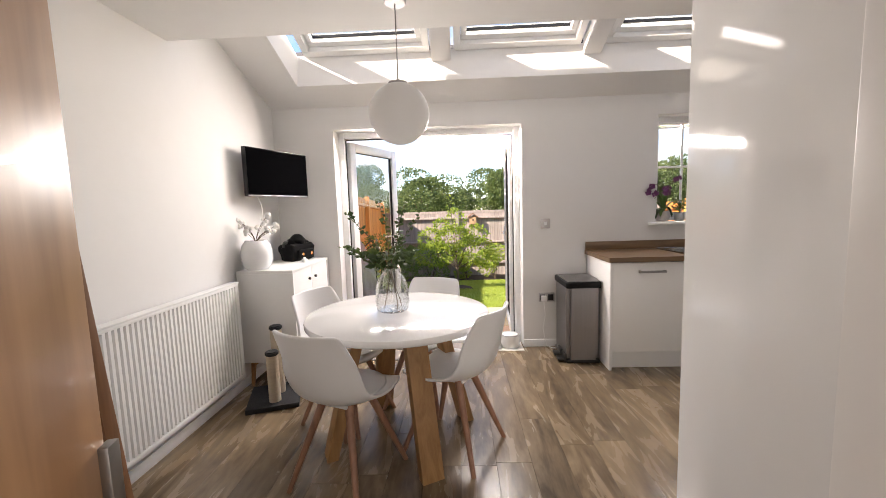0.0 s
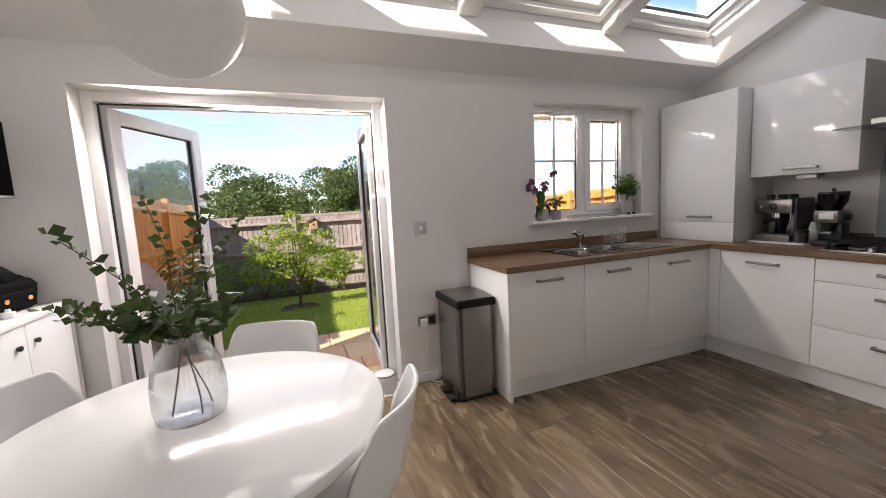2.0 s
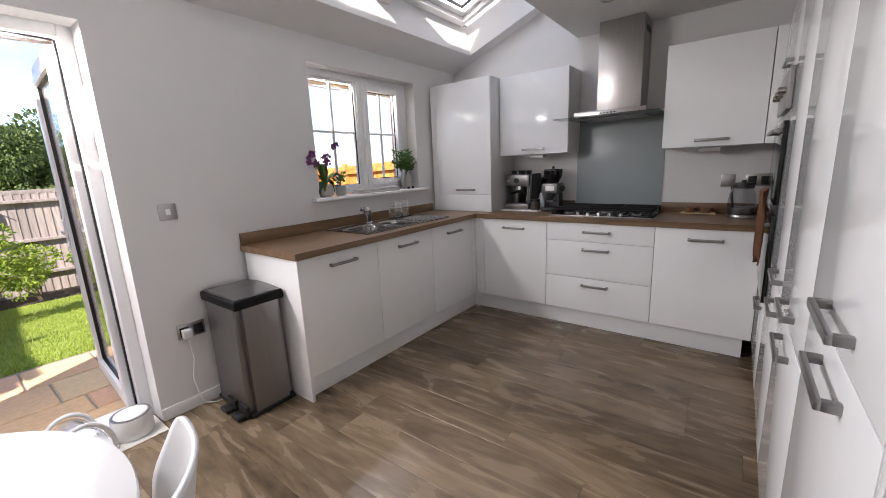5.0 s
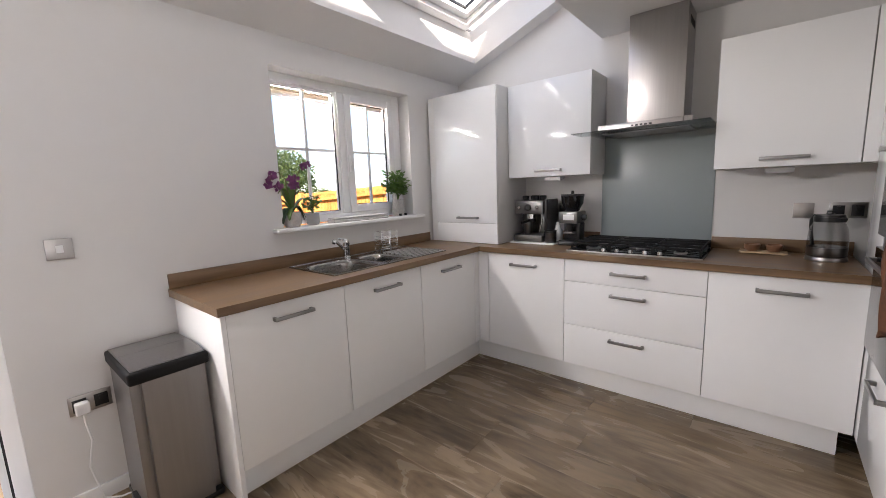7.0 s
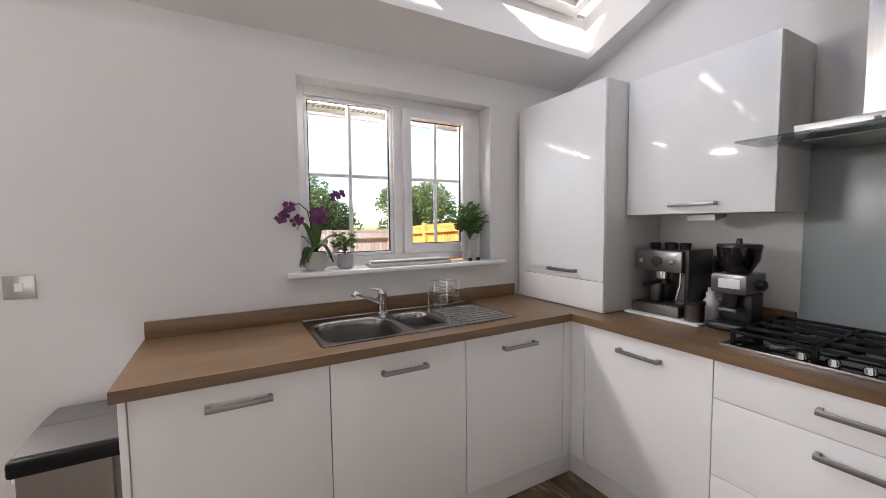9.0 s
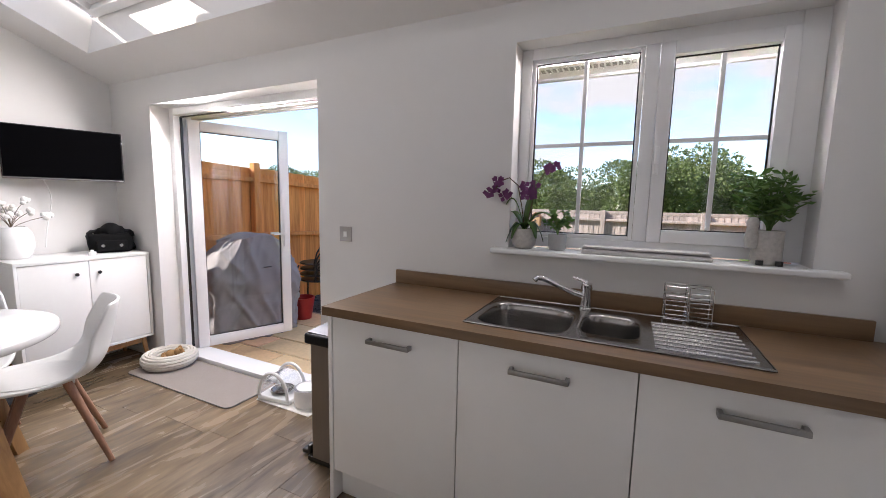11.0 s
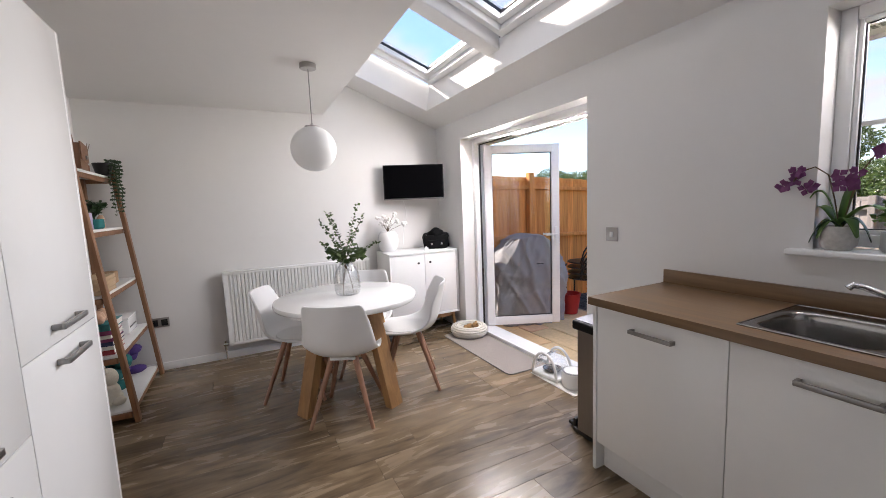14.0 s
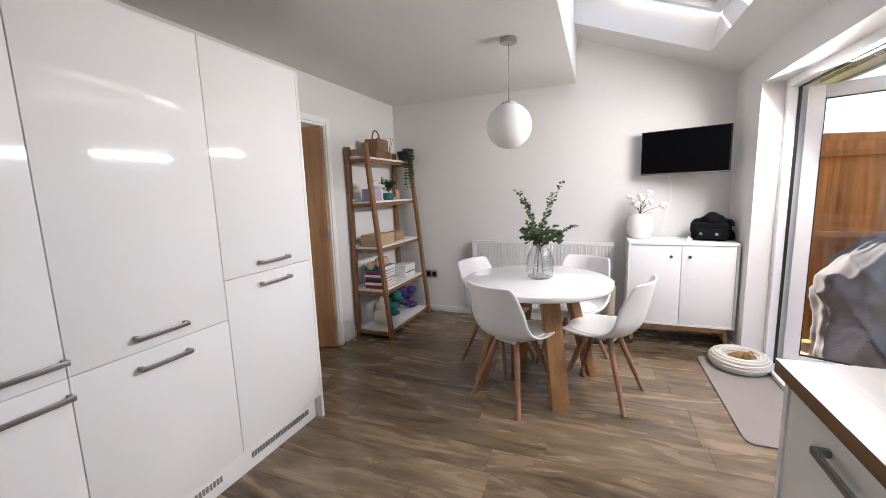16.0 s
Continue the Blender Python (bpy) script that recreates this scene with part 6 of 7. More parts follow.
for base, count, sp_ in ((Vector((-0.125, -0.045, 0.275)), 7, 0.045), (Vector((-0.02, -0.02, 0.27)), 0, 0.03), (Vector((0.025, -0.015, 0.28)), 5, 0.035), (Vector((0.12, 0.0, 0.38)), 3, 0.025)):
    for k in range(count):
        fb = bmesh.new()
        flower(fb, base + Vector((random.uniform(-1, 1), random.uniform(-0.4, 0.4), random.uniform(-1, 1))) * sp_, 0.03)
        part("flower", fb, M_PINKFL, orc, "purple orchid bloom", smooth=None)
pot_plant("jade_plant", "small jade plant in a ribbed grey pot", pose(2.345, 3.94, SILL), 0.042, 0.075, M_CONC, 90, 0.055, 0.12, 0.032, M_LEAFB, 32, 0.7)
alp = pot_plant("umbrella_plant", "leafy umbrella plant in an animal shaped pot", pose(3.13, 3.945, SILL + 0.001), 0.05, 0.13, M_STONE, 420, 0.12, 0.22, 0.05, M_LEAFB, 33, 0.36)
part("head", moved(lathe([(0, 0), (0.02, 0), (0.024, 0.03), (0.018, 0.08), (0.022, 0.10), (0.012, 0.118), (0, 0.12)], 20), Matrix.Translation((-0.055, -0.02, 0.06))), M_STONE, alp, "small moulded animal head")
part("hoof", moved(cyl(0.012, 0.012, 0.0, 0.018, 14), Matrix.Translation((-0.03, -0.05, 0))), M_BLACK, alp)
part("hoof", moved(cyl(0.012, 0.012, 0.0, 0.018, 14), Matrix.Translation((0.03, -0.05, 0))), M_BLACK, alp)
tl = bx(2.46, 2.95, 3.862, 3.955, SILL, SILL + 0.022, 0.008, 3)
for v in tl.verts:
    v.co.z += 0.003 * math.sin(v.co.x * 70) if v.co.z > SILL + 0.01 else 0
fd_t = thing("folded_towel", "folded striped grey towel on the sill", "towel")
part("towel_body", tl, M_TOWEL, fd_t)
part("fold", bx(2.465, 2.945, 3.866, 3.95, SILL + 0.025, SILL + 0.033, 0.003), M_TOWEL, fd_t)

# pedal bin
bn = thing("pedal_bin", "brushed steel double pedal bin with black trim", "bin", pose(1.2, 3.475, 0))
BW, BD, BH = 0.288, 0.405, 0.64
shell_bm = bx(0.008, BW - 0.008, 0.006, BD - 0.006, 0.028, BH, 0.0)
bmesh.ops.bevel(shell_bm, geom=[e for e in shell_bm.edges if abs(e.verts[0].co.z - e.verts[1].co.z) > 0.1], offset=0.035, segments=6, affect="EDGES")
part("body", shell_bm, M_BIN, bn, "brushed steel body with rounded corners")
part("base", bx(0.004, BW - 0.004, 0.003, BD - 0.003, 0.0, 0.03, 0.012, 2), M_BLACK, bn)
part("collar", bx(0.0, BW, 0.0, BD, BH - 0.002, BH + 0.052, 0.014, 3), M_RUBBER, bn, "deep black lid rim")
for a, b in ((0.016, BD / 2 - 0.0015), (BD / 2 + 0.0015, BD - 0.016)):
    ld = bx(0.014, BW - 0.014, a, b, BH + 0.048, BH + 0.056, 0.0)
    bmesh.ops.subdivide_edges(ld, edges=[e for e in ld.edges if abs(e.verts[0].co.y - e.verts[1].co.y) > 0.1], cuts=8)
    for v in ld.verts:
        if v.co.z > BH + 0.052:
            v.co.z += 0.012 * math.sin(math.pi * v.co.y / BD)
    part("lid", ld, M_BIN, bn, "brushed steel lid half")
for yy in (0.07, 0.20):
    pd = bx(-0.06, 0.006, yy - 0.04, yy + 0.04, 0.010, 0.035, 0.010, 3)
    bx(-0.012, 0.012, yy - 0.05, yy + 0.05, 0.006, 0.075, 0.010, 2, bm=pd)
    part("pedal", pd, M_BLACK, bn, "black foot pedal")

# by the french door
mt = thing("door_mat", "beige rectangular pile mat inside the french door", "mat", pose(-0.17, 3.80, 0.0005, 0, 0, 0.3))
MX0, MX1, MY0, MY1, MR = -0.615, 0.555, -0.19, 0.205, 0.05
mat_edge = []
for cx, cy, a0 in ((MX1 - MR, MY1 - MR, 0), (MX0 + MR, MY1 - MR, 90), (MX0 + MR, MY0 + MR, 180), (MX1 - MR, MY0 + MR, 270)):
    mat_edge += [(cx + MR * math.cos(radians(a0 + 15 * k)), cy + MR * math.sin(radians(a0 + 15 * k))) for k in range(7)]
part("mat_body", prism(mat_edge, "z", 0.0, 0.007), M_FABRIC, mt)
part("edging", tube([(x_, y_, 0.004) for x_, y_ in mat_edge], 0.004, 6, closed=True), M_HANDLE, mt, "dark stitched edge")
bk_ = thing("cat_bed", "round cream crocheted basket bed on the mat", "basket", pose(-0.66, 3.86, 0.008))
part("floor_pad", cyl(0.17, 0.17, 0.0005, 0.015, 32), M_CROCH, bk_)
for k in range(9):
    turn_ = radians(-70 + 30 * k)
    rr, zr = 0.150 + 0.045 * math.cos(turn_), 0.055 + 0.043 * math.sin(turn_)
    n_ = 56
    pts = [(rr * math.cos(2 * math.pi * (j + 0.5 * (k % 2)) / n_) * (1 + 0.012 * (-1) ** j), rr * 0.95 * math.sin(2 * math.pi * (j + 0.5 * (k % 2)) / n_) * (1 + 0.012 * (-1) ** j), zr) for j in range(n_)]
    part("cord", tube(pts, 0.0125, 6, closed=True), M_CROCH, bk_)
td = bmesh.new()
for p, r in (((0, 0, 0.05), 0.05), ((0.055, 0.03, 0.085), 0.036), ((0.03, 0.055, 0.11), 0.014), ((0.085, 0.03, 0.112), 0.014), ((-0.05, -0.02, 0.045), 0.03), ((0.0, -0.055, 0.05), 0.026), ((0.085, 0.045, 0.075), 0.017)):
    own = bmesh.new()
    bmesh.ops.create_icosphere(own, subdivisions=2, radius=r, matrix=Matrix.Translation(p))
    join(td, own)
ted = solid("soft_toy", td, M_TEDDY, 180)
ted.matrix_basis = pose(-0.64, 3.86, 0.03)
tagged(ted, "brown plush toy lying in the basket bed", "soft toy")
mt2 = solid("feeding_mat", bx(0.43, 0.905, 3.79, 4.015, 0.0005, 0.004, 0.001), M_PAPER)
tagged(mt2, "pale mat under the pet fountain", "mat")
fn = thing("pet_fountain", "white round pet water fountain", "pet fountain", pose(0.785, 3.915, 0.0045))
part("bowl", lathe([(0, 0), (0.085, 0), (0.092, 0.012), (0.092, 0.105), (0.088, 0.114), (0, 0.114)], 40), M_CERAM, fn)
part("groove", lathe([(0.0855, 0.1135), (0.089, 0.1175), (0.078, 0.119), (0.074, 0.1165)], 40), M_HANDLE, fn)
part("lid", lathe([(0, 0.1145), (0.072, 0.1145), (0.075, 0.12), (0.06, 0.128), (0.02, 0.13), (0, 0.13)], 40), M_CERAM, fn)
fe = thing("pet_feeder", "white plastic pet bowl with an arched hood", "pet bowl", pose(0.56, 3.905, 0.0045, 0, 0, 8))
part("tray", bx(-0.13, 0.13, -0.10, 0.10, 0.0, 0.035, 0.015, 3), M_CERAM, fe)
part("dish", lathe([(0, 0.0355), (0.05, 0.0355), (0.075, 0.06), (0.07, 0.06), (0.048, 0.04), (0, 0.04)], 32), M_SINK, fe)
for yy in (-0.095, 0.085):
    part("arch", tube([(0.115 * math.cos(math.pi * k / 14), yy, 0.035 + 0.17 * math.sin(math.pi * k / 14)) for k in range(15)], 0.011, 8), M_CERAM, fe)
part("hood", prism([(0.10 * math.cos(math.pi * k / 12), 0.035 + 0.155 * math.sin(math.pi * k / 12)) for k in range(1, 12)] + [(0.094 * math.cos(math.pi * k / 12), 0.035 + 0.145 * math.sin(math.pi * k / 12)) for k in range(11, 0, -1)], "y", -0.08, 0.075), M_VASE, fe, "clear plastic hood")

# ceiling spots
for k, (x_, y_) in enumerate([(1.761, 2.17), (2.505, 2.19), (3.245, 2.205), (2.524, 1.528), (3.273, 1.539), (1.78, 1.51)]):
    spt = thing("ceiling_spot", "recessed steel ceiling spotlight, switched off", "lamp", pose(x_, y_, CEIL), "ceiling spots")
    part("ring", lathe([(0.028, -0.001), (0.044, -0.001), (0.046, -0.004), (0.042, -0.008), (0.031, -0.006), (0.028, -0.002)], 32), M_STEEL, spt)
    part("bulb", lathe([(0, -0.0012), (0.027, -0.0012), (0.024, -0.004), (0, -0.005)], 24), M_HANDLE, spt)


# ---- garden ----
def ground_z(x, y):
    f = min(1.0, max(0.0, (y - 5.9) / 5.2))
    far = max(0.0, y - 14)
    return -0.155 - 0.40 * f * f * (3 - 2 * f) - min(1.0, far * 0.02)


gx = [-400, -120, -40, -15, -6] + [-2 + 0.5 * k for k in range(17)] + [8, 15, 40, 120, 400]
gy = [-400, -100, -20, 0, 3] + [4.2 + 0.4 * k for k in range(20)] + [13, 16, 22, 30, 45, 80, 160, 400]
gb = bmesh.new()
gv = [[gb.verts.new((x, y, ground_z(x, y))) for x in gx] for y in gy]
for j in range(len(gy) - 1):
    for k in range(len(gx) - 1):
        gb.faces.new((gv[j][k], gv[j][k + 1], gv[j + 1][k + 1], gv[j + 1][k]))
structure("ground", gb, M_LAWN, "mown green lawn and rough grass beyond", "lawn", smooth=180)
random.seed(7)
LX0, LX1 = -1.74, 5.6
blade_v, blade_f = [], []
for _ in range(60000):
    x, y = random.uniform(-0.7, LX1), 5.93 + (random.random() ** 1.3) * 4.2
    h, a = random.uniform(0.02, 0.045), random.uniform(0, 6.28)
    z = ground_z(x, y)
    k = len(blade_v)
    dx, dy = 0.004 * math.cos(a), 0.004 * math.sin(a)
    blade_v += [(x - dx, y - dy, z), (x + dx, y + dy, z), (x + random.uniform(-0.02, 0.02), y + random.uniform(-0.02, 0.02), z + h)]
    blade_f.append((k, k + 1, k + 2))
bme = bpy.data.meshes.new("grass")
bme.from_pydata(blade_v, [], blade_f)
bme.materials.append(M_GRASS)
tagged(new("grass", bme), "short mown garden grass", "grass", kind="stuff")

# patio
pav = structure("patio", bx(-1.74, 5.6, 4.225, 5.90, -0.17, -0.128), M_SLABJ, "sandstone paved patio outside the french door", "patio")
slab_meshes = {}
random.seed(13)
y = 4.23
while y < 5.87:
    dep = min(random.choice((0.30, 0.44, 0.56)), 5.895 - y)
    if dep < 0.12:
        break
    x = -1.73 + random.uniform(-0.3, 0.0)
    while x < 5.58:
        w = random.choice((0.44, 0.56, 0.72, 0.86))
        a, b = max(x, -1.735), min(x + w, 5.595)
        if b - a > 0.1:
            key = (round(b - a, 2), round(dep, 2))
            mi = random.randint(0, 2)
            if (key, mi) not in slab_meshes:
                slab_meshes[(key, mi)] = mesh_of("slab", bx(0.006, b - a - 0.006, 0.006, dep - 0.006, -0.03, 0.0, 0.008, 1), (M_SLAB, M_SLAB2, M_SLAB3)[mi])
            piece("slab", slab_meshes[(key, mi)], pav, pose(a, y, -0.118 + random.uniform(-0.002, 0.002)))
        x += w
    y += dep
gv_ = bmesh.new()
random.seed(3)
gb2 = structure("gravel_bed", bx(-1.74, -0.72, 5.905, 7.4, -0.2, -0.135), M_GRAVEL, "dark slate chippings beside the fence", "gravel")
for _ in range(1500):
    x, y, s = random.uniform(-1.72, -0.74), random.uniform(5.92, 7.38), random.uniform(0.012, 0.028)
    own_v = [gv_.verts.new((x + s * random.uniform(-1, 1), y + s * random.uniform(-1, 1), -0.135 + s * random.uniform(0, 0.9))) for _ in range(4)]
    for f in ((0, 1, 2), (0, 2, 3), (0, 1, 3), (1, 2, 3)):
        gv_.faces.new([own_v[i] for i in f])
tagged(solid("chippings", gv_, M_GRAVEL, None), "loose dark slate chippings", "gravel", kind="stuff")


def fence(name, label, p0, p1, z_of, height, board_mat, bw=0.105, rails=True, face=1):
    """A run of upright boards with posts and rails."""
    p0, p1 = Vector(p0), Vector(p1)
    d = p1 - p0
    ln = d.length
    ang = math.degrees(math.atan2(d.y, d.x))
    f = thing(name, label, "fence", pose(p0.x, p0.y, 0, 0, 0, ang), kind="structure")
    bmsh = mesh_of("board", prism([(0, 0.0), (bw + 0.012, 0.0), (bw + 0.012, 0.006), (0, 0.016)], "z", 0, height), board_mat)
    n = int(ln / bw)
    for k in range(n):
        s = k * bw
        q = p0 + d * (s / ln)
        piece("board", bmsh, f, pose(s, 0, z_of(q.x, q.y) + 0.02 + random.uniform(-0.004, 0.004)))
    pm = mesh_of("post", bx(-0.045, 0.045, -0.095, -0.005, -0.1, height + 0.06, 0.004, 1), board_mat)
    for k in range(int(ln / 1.8) + 1):
        q = p0 + d * (k * 1.8 / ln)
        piece("post", pm, f, pose(k * 1.8, 0 if face > 0 else 0.11, z_of(q.x, q.y) + 0.02))
    for zz in (0.22, 0.55, 0.93):
        for k in range(int(ln / 1.8) + 1):
            s0, s1 = k * 1.8, min(ln, (k + 1) * 1.8)
            if s1 - s0 < 0.1:
                continue
            qa, qb = p0 + d * (s0 / ln), p0 + d * (s1 / ln)
            za, zb = z_of(qa.x, qa.y), z_of(qb.x, qb.y)
            y_ = -0.035 if face > 0 else 0.045
            part("rail", plank((s0, y_, za + zz * height), (s1, y_, zb + zz * height), 0.085, 0.05, 0.003, up=(0, 0, 1)), board_mat, f)
    part("capping", plank((0, 0.0, z_of(p0.x, p0.y) + height + 0.03), (ln, 0.0, z_of(p1.x, p1.y) + height + 0.03), 0.03, 0.07, 0.004, up=(0, 0, 1)), board_mat, f)
    return f


random.seed(17)
flat = lambda x, y: -0.13 - 0.25 * min(1.0, max(0.0, (y - 5.9) / 5.2))
fence("fence", "tall orange stained close-board garden fence", (-1.80, 11.0), (-1.80, 4.3), flat, 1.86, M_ORANGE, face=-1)
fence("fence", "tall orange stained close-board garden fence", (5.75, 4.3), (5.75, 11.0), flat, 1.62, M_ORANGE, face=-1)
fence("fence", "weathered grey close-board fence at the end of the lawn", (5.7, 11.05), (-1.75, 11.05), ground_z, 1.74, M_GREYF, face=-1)

bh = thing("bird_house", "small wooden bird house on the fence", "bird house", pose(0.72, 10.98, 0.88))
part("box", bx(-0.09, 0.09, -0.14, 0.02, 0, 0.2, 0.004), M_TAN, bh)
part("roof", prism([(-0.13, 0.19), (0.0, 0.29), (0.13, 0.19), (0.13, 0.21), (0.0, 0.31), (-0.13, 0.21)], "y", -0.18, 0.03), M_BAG, bh)
part("hole", moved(cyl(0.022, 0.022, 0, 0.004, 16), Matrix.Translation((0, -0.141, 0.12)) @ Matrix.Rotation(radians(90), 4, "X")), M_BLACK, bh)

# covered barbecue
bq = bmesh.new()
bmesh.ops.create_cube(bq, size=1.0)
bmesh.ops.subdivide_edges(bq, edges=bq.edges[:], cuts=44, use_grid_fill=True)
for v in bq.verts:
    x, y, z = v.co.x, v.co.y, v.co.z + 0.5
    top = max(0.0, (z - 0.5) / 0.5)
    wx = 0.98 * (1 - 0.42 * top * top) * (0.88 + 0.12 * math.sin(z * 3.0))
    wy = 0.66 * (1 - 0.35 * top * top)
    sq = max(abs(2 * x), abs(2 * y)) / max(1e-3, ((abs(2 * x)) ** 3.2 + (abs(2 * y)) ** 3.2) ** (1 / 3.2))
    x, y = x * sq, y * sq
    p = Vector((x * wx, y * wy, z * 1.10 - 0.10 * top * (2 * x) ** 2))
    a = math.atan2(y, x)
    fold_ = 0.030 * math.sin(a * 7 + 4 * noise.noise(Vector((math.cos(a) * 2, math.sin(a) * 2, z * 2)))) * max(0.0, 1 - 1.3 * z)
    crease = 1 - abs(noise.noise(Vector((p.x * 4.5 + p.z * 2.2, p.y * 4.5 - p.z * 1.2, p.z * 1.6))) * 2.2)
    crease2 = 1 - abs(noise.noise(Vector((p.x * 9.0 - p.z * 4, p.y * 9.0 + 3, p.z * 4.0 - p.x * 3))) * 2.2)
    n3 = 0.045 * max(0.0, crease) ** 2 + 0.018 * max(0.0, crease2) ** 3 + 0.03 * noise.noise(p * 3.0) - 0.05 * max(0.0, 0.62 - z) * (z > 0.35)
    rad = Vector((x, y, 0))
    if rad.length > 1e-4:
        p += rad.normalized() * (fold_ + n3) * min(1.0, rad.length * 3)
    if z > 0.02:
        p.z += noise.noise(p * 5 + Vector((4, 4, 4))) * 0.02
    v.co = p
bmesh.ops.recalc_face_normals(bq, faces=bq.faces[:])
bbq = thing("covered_barbecue", "barbecue under a creased grey cloth cover", "barbecue", pose(-1.17, 5.02, -0.116, 0, 0, 80))
part("cover", bq, M_GREYCOV, bbq, "creased grey cloth cover", smooth=180)
part("piping", tube([(0.47 * math.cos(a), 0.335 * math.sin(a), 0.72 + 0.03 * math.sin(3 * a)) for a in [2 * math.pi * k / 40 for k in range(40)]], 0.008, 6, closed=True), M_BLACK, bbq, "dark seam piping")

# stacked patio chairs and bucket
for k in range(4):
    ch = thing("patio_chair", "black metal patio chair in a stack", "chair", pose(-1.12, 6.05, -0.13 + 0.075 * k, 0, 0, -60), "stacked patio chairs")
    if k == 0:
        for sx in (-0.22, 0.22):
            for sy in (-0.2, 0.2):
                part("leg", bar((sx * 1.1, sy * 1.1, 0), (sx, sy, 0.42), 0.011), M_BLACK, ch)
    else:
        for sx in (-0.22, 0.22):
            for sy in (-0.2, 0.2):
                part("leg", bar((sx * 1.1, sy * 1.1, 0.35), (sx, sy, 0.42), 0.011), M_BLACK, ch)
    part("seat", lathe([(0, 0.42), (0.235, 0.42), (0.245, 0.43), (0.235, 0.44), (0, 0.44)], 28), M_BLACK, ch)
    part("back_frame", tube([(0.24 * math.cos(a), 0.22 * math.sin(a), 0.44 + 0.36 * abs(math.sin(a)) ** 0.5) for a in [math.pi * j / 18 for j in range(19)]], 0.011, 8), M_BLACK, ch)
    for j in (5, 9, 13):
        a = math.pi * j / 18
        part("slat", bar((0.22 * math.cos(a), 0.2 * math.sin(a), 0.44), (0.24 * math.cos(a), 0.22 * math.sin(a), 0.44 + 0.36 * math.sin(a) ** 0.5), 0.008), M_BLACK, ch)
bkt = solid("bucket", moved(lathe([(0, 0), (0.10, 0), (0.14, 0.26), (0.145, 0.27), (0.13, 0.27), (0.095, 0.02), (0, 0.02)], 28), Matrix.Translation((-0.98, 5.62, -0.116))), M_RED)
tagged(bkt, "red plastic bucket beside the patio chairs", "bucket")


# plants and trees
def clump_leaves(blobs, count, size, aspect=0.6):
    """Leaves scattered on the outside of several overlapping masses."""
    tot = sum(r[0] * r[1] for _, r in blobs)
    weights = [r[0] * r[1] / tot for _, r in blobs]
    def place():
        c, r = random.choices(blobs, weights)[0]
        d = Vector((random.gauss(0, 1), random.gauss(0, 1), random.gauss(0, 1))).normalized()
        f = random.uniform(0.72, 1.04) + 0.12 * noise.noise(d * 3.1 + Vector(c))
        p = Vector(c) + Vector((d.x * r[0], d.y * r[1], d.z * r[2])) * f
        return p, d + Vector((random.uniform(-1, 1), random.uniform(-1, 1), random.uniform(-0.8, 0.6))) * 0.8
    return leaves(count, place, size, aspect, 0.3)


def shrub(name, label, m, blobs, count, size, material, trunk=0.0, category="shrub"):
    t = thing(name, label, category, m)
    tb = bmesh.new()
    if trunk:
        tube([(0, 0, -0.03), (0.02, 0.01, trunk * 0.5), (0, 0, trunk)], [0.03, 0.025, 0.02], 8, bm=tb)
    for c, r in blobs:
        tube([(0, 0, trunk * 0.8), (c[0] * 0.4, c[1] * 0.4, (trunk + c[2]) * 0.5), c], [0.012, 0.009, 0.004], 6, bm=tb)
    part("trunk", tb, M_BARK, t)
    leaf_part("crown", clump_leaves(blobs, count, size), material, t)
    return t


random.seed(41)
shrub("young_tree", "young yellow green tree on the lawn", pose(0.27, 8.15, ground_z(0, 8.15)), [((-0.42, 0, 0.72), (0.4, 0.3, 0.24)), ((0.34, 0.1, 0.78), (0.42, 0.3, 0.28)), ((-0.55, 0.1, 1.05), (0.22, 0.2, 0.2)), ((0.4, 0.0, 1.1), (0.24, 0.2, 0.2)), ((-0.05, 0, 1.05), (0.34, 0.28, 0.24)), ((0.0, -0.05, 1.4), (0.2, 0.18, 0.24)), ((-0.28, 0.05, 1.28), (0.16, 0.14, 0.16)), ((-0.1, 0.0, 1.72), (0.07, 0.07, 0.2)), ((0.62, 0.05, 0.6), (0.24, 0.2, 0.16))], 4600, 0.055, M_BUSH, 0.5, "tree")
tagged(solid("tree_bed", moved(cyl(0.33, 0.30, 0, 0.03, 24), Matrix.Translation((0.27, 8.15, ground_z(0, 8.15) - 0.005))), M_SOIL), "round bed of bare soil under the young tree", "soil")
for k, (x_, y_, s, mt3) in enumerate([(-1.25, 7.9, 1.0, M_BUSHD), (-1.15, 8.9, 0.9, M_BUSHD), (-1.2, 10.0, 1.05, M_BUSHD), (-0.4, 10.3, 0.8, M_BUSHD), (0.5, 10.35, 0.62, M_BUSH), (1.25, 10.3, 0.85, M_BUSH), (2.0, 10.35, 0.7, M_BUSH), (2.8, 10.35, 0.75, M_BUSHD), (3.7, 10.4, 0.6, M_BUSH), (4.7, 10.3, 0.9, M_BUSHD), (5.2, 8.8, 0.7, M_BUSH)]):
    bl = []
    for j in range(6):
        bl.append(((random.uniform(-0.4, 0.4) * s, random.uniform(-0.3, 0.3) * s, random.uniform(0.25, 1.05) * s), (random.uniform(0.2, 0.34) * s, random.uniform(0.2, 0.3) * s, random.uniform(0.16, 0.3) * s)))
    shrub("shrub", "leafy border shrub in front of the fence", pose(x_, y_, ground_z(x_, y_)), bl, 1500, 0.055, mt3)
bd_ = structure("flower_bed", bx(-1.72, 5.65, 9.95, 11.0, -0.62, ground_z(0, 10.6) + 0.02), M_SOIL, "dark soil bed along the end fence", "flower bed")


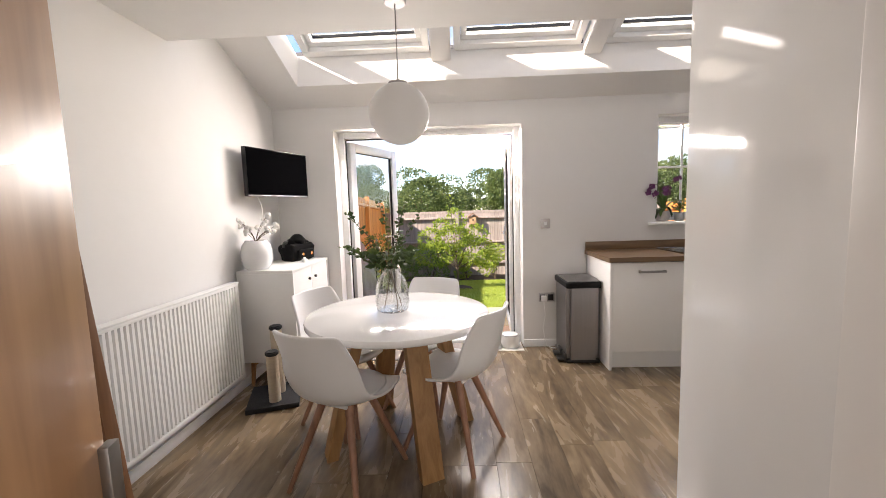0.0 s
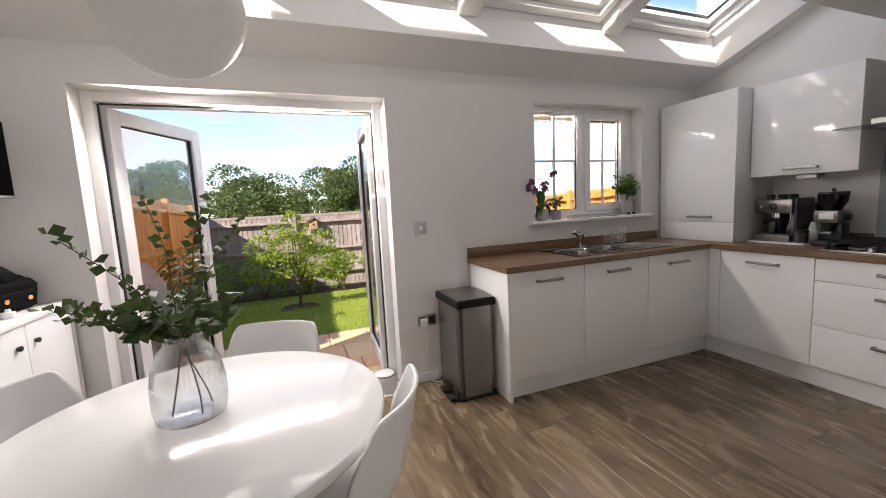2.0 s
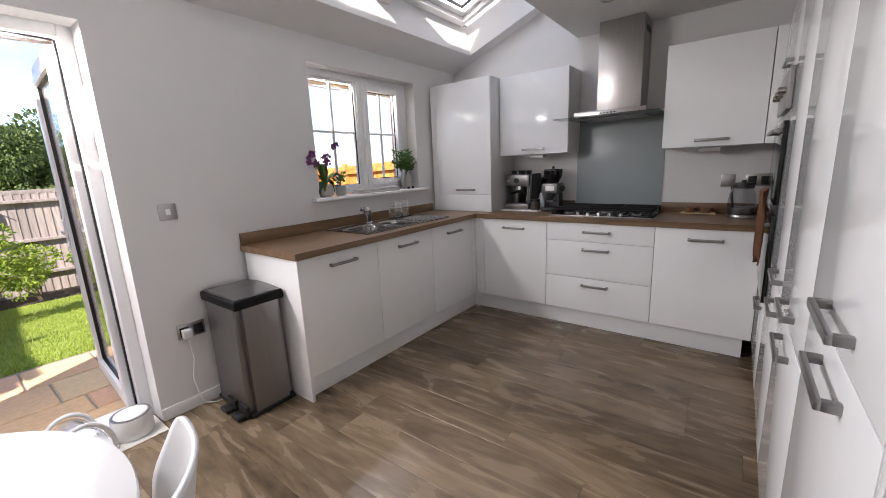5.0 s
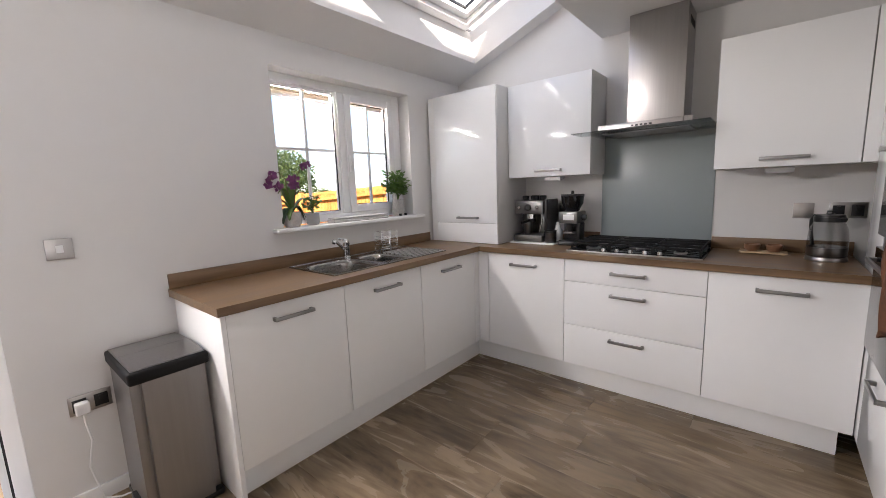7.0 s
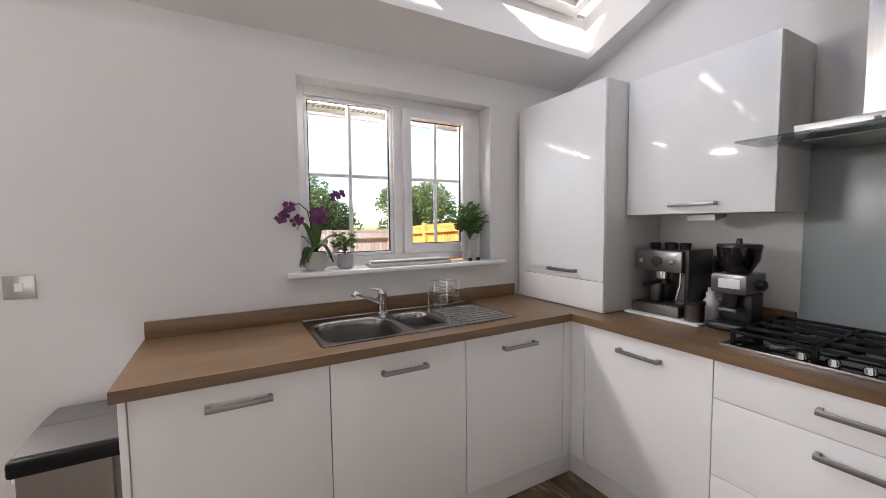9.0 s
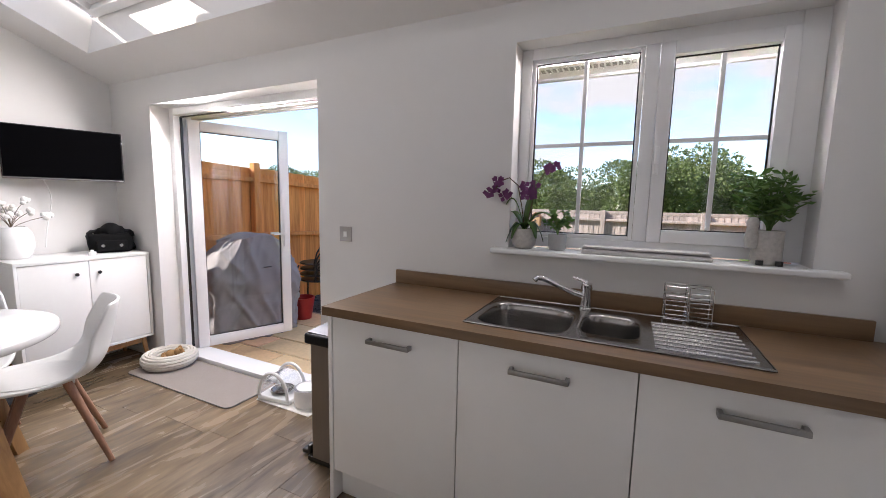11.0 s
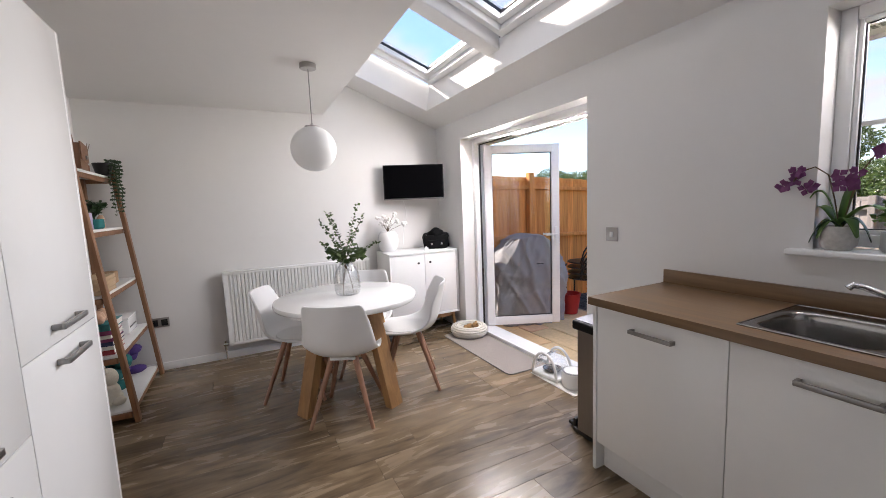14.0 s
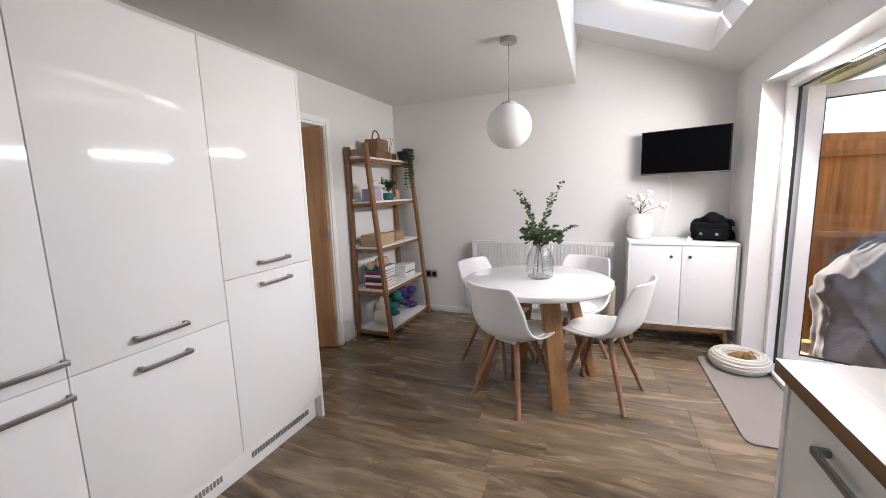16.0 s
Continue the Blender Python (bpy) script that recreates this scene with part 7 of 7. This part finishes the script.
def tree_mesh(seed, w, h):
    random.seed(seed)
    bl = []
    for j in range(26):
        a, f = random.uniform(0, 6.28), math.sqrt(random.random())
        zc = random.uniform(0.25, 0.92)
        sp = w * 0.42 * math.sqrt(max(0.05, 1 - (zc - 0.35) ** 2 * 2.2))
        r = random.uniform(0.13, 0.24) * w
        bl.append(((sp * f * math.cos(a), sp * f * math.sin(a), h * zc), (r, r, r * 0.75)))
    me = clump_leaves(bl, 15000, 0.165, 0.7)
    me.materials.append(M_TREE)
    tb = bmesh.new()
    tube([(0, 0, -0.3), (0.05, 0, h * 0.2), (0, 0.05, h * 0.5)], [0.2, 0.16, 0.08], 8, bm=tb)
    for c, r in bl[:10]:
        tube([(0, 0, h * 0.25), (c[0] * 0.5, c[1] * 0.5, c[2] * 0.7), c], [0.08, 0.05, 0.02], 6, bm=tb)
    return me, mesh_of("trunk", tb, M_BARK, 60)


kinds = [tree_mesh(51, 5.5, 5.4), tree_mesh(52, 5.0, 4.9), tree_mesh(53, 6.2, 5.2)]
random.seed(60)
x = -24.0
k = 0
while x < 40:
    crown, trunk_me = kinds[k % 3]
    yy = 27 + 4 * math.sin(k * 2.3) - 0.12 * max(0, x)
    t = thing("tree", "broad green tree in the row beyond the fence", "tree", pose(x, yy, ground_z(x, yy) - 0.1, 0, 0, random.uniform(0, 360)), "trees beyond the fence")
    s = (0.88, 1.02, 0.78, 0.95, 0.70)[k % 5] * (1.0 if x < 11 else 0.52)
    t.scale = (s, s, s * random.uniform(0.9, 1.05))
    piece("trunk", trunk_me, t)
    piece("crown", crown, t)
    x += random.uniform(2.2, 3.6)
    k += 1

# ---- floor planks ----
PW, PL = 0.185, 1.22
plank_meshes = {}
random.seed(2)
x = XL
while x < XR - 0.01:
    w = min(PW, XR - x)
    y = YB - 0.11 - random.uniform(0.2, 1.2)
    while y < 4.02:
        ln = min(PL, 4.022 - y)
        if ln > 0.05:
            key = (round(w, 3), round(ln, 3))
            if key not in plank_meshes:
                plank_meshes[key] = mesh_of("plank", bx(0.0004, w - 0.0004, 0.0004, ln - 0.0004, -0.006, 0.0, 0.0011, 1), M_FLOOR)
            x1 = x + w
            if y + ln > YB or (x1 > -1.0 and x < 1.2):
                piece("plank", plank_meshes[key], floor, pose(x, y, 0))
        y += PL
    x += PW
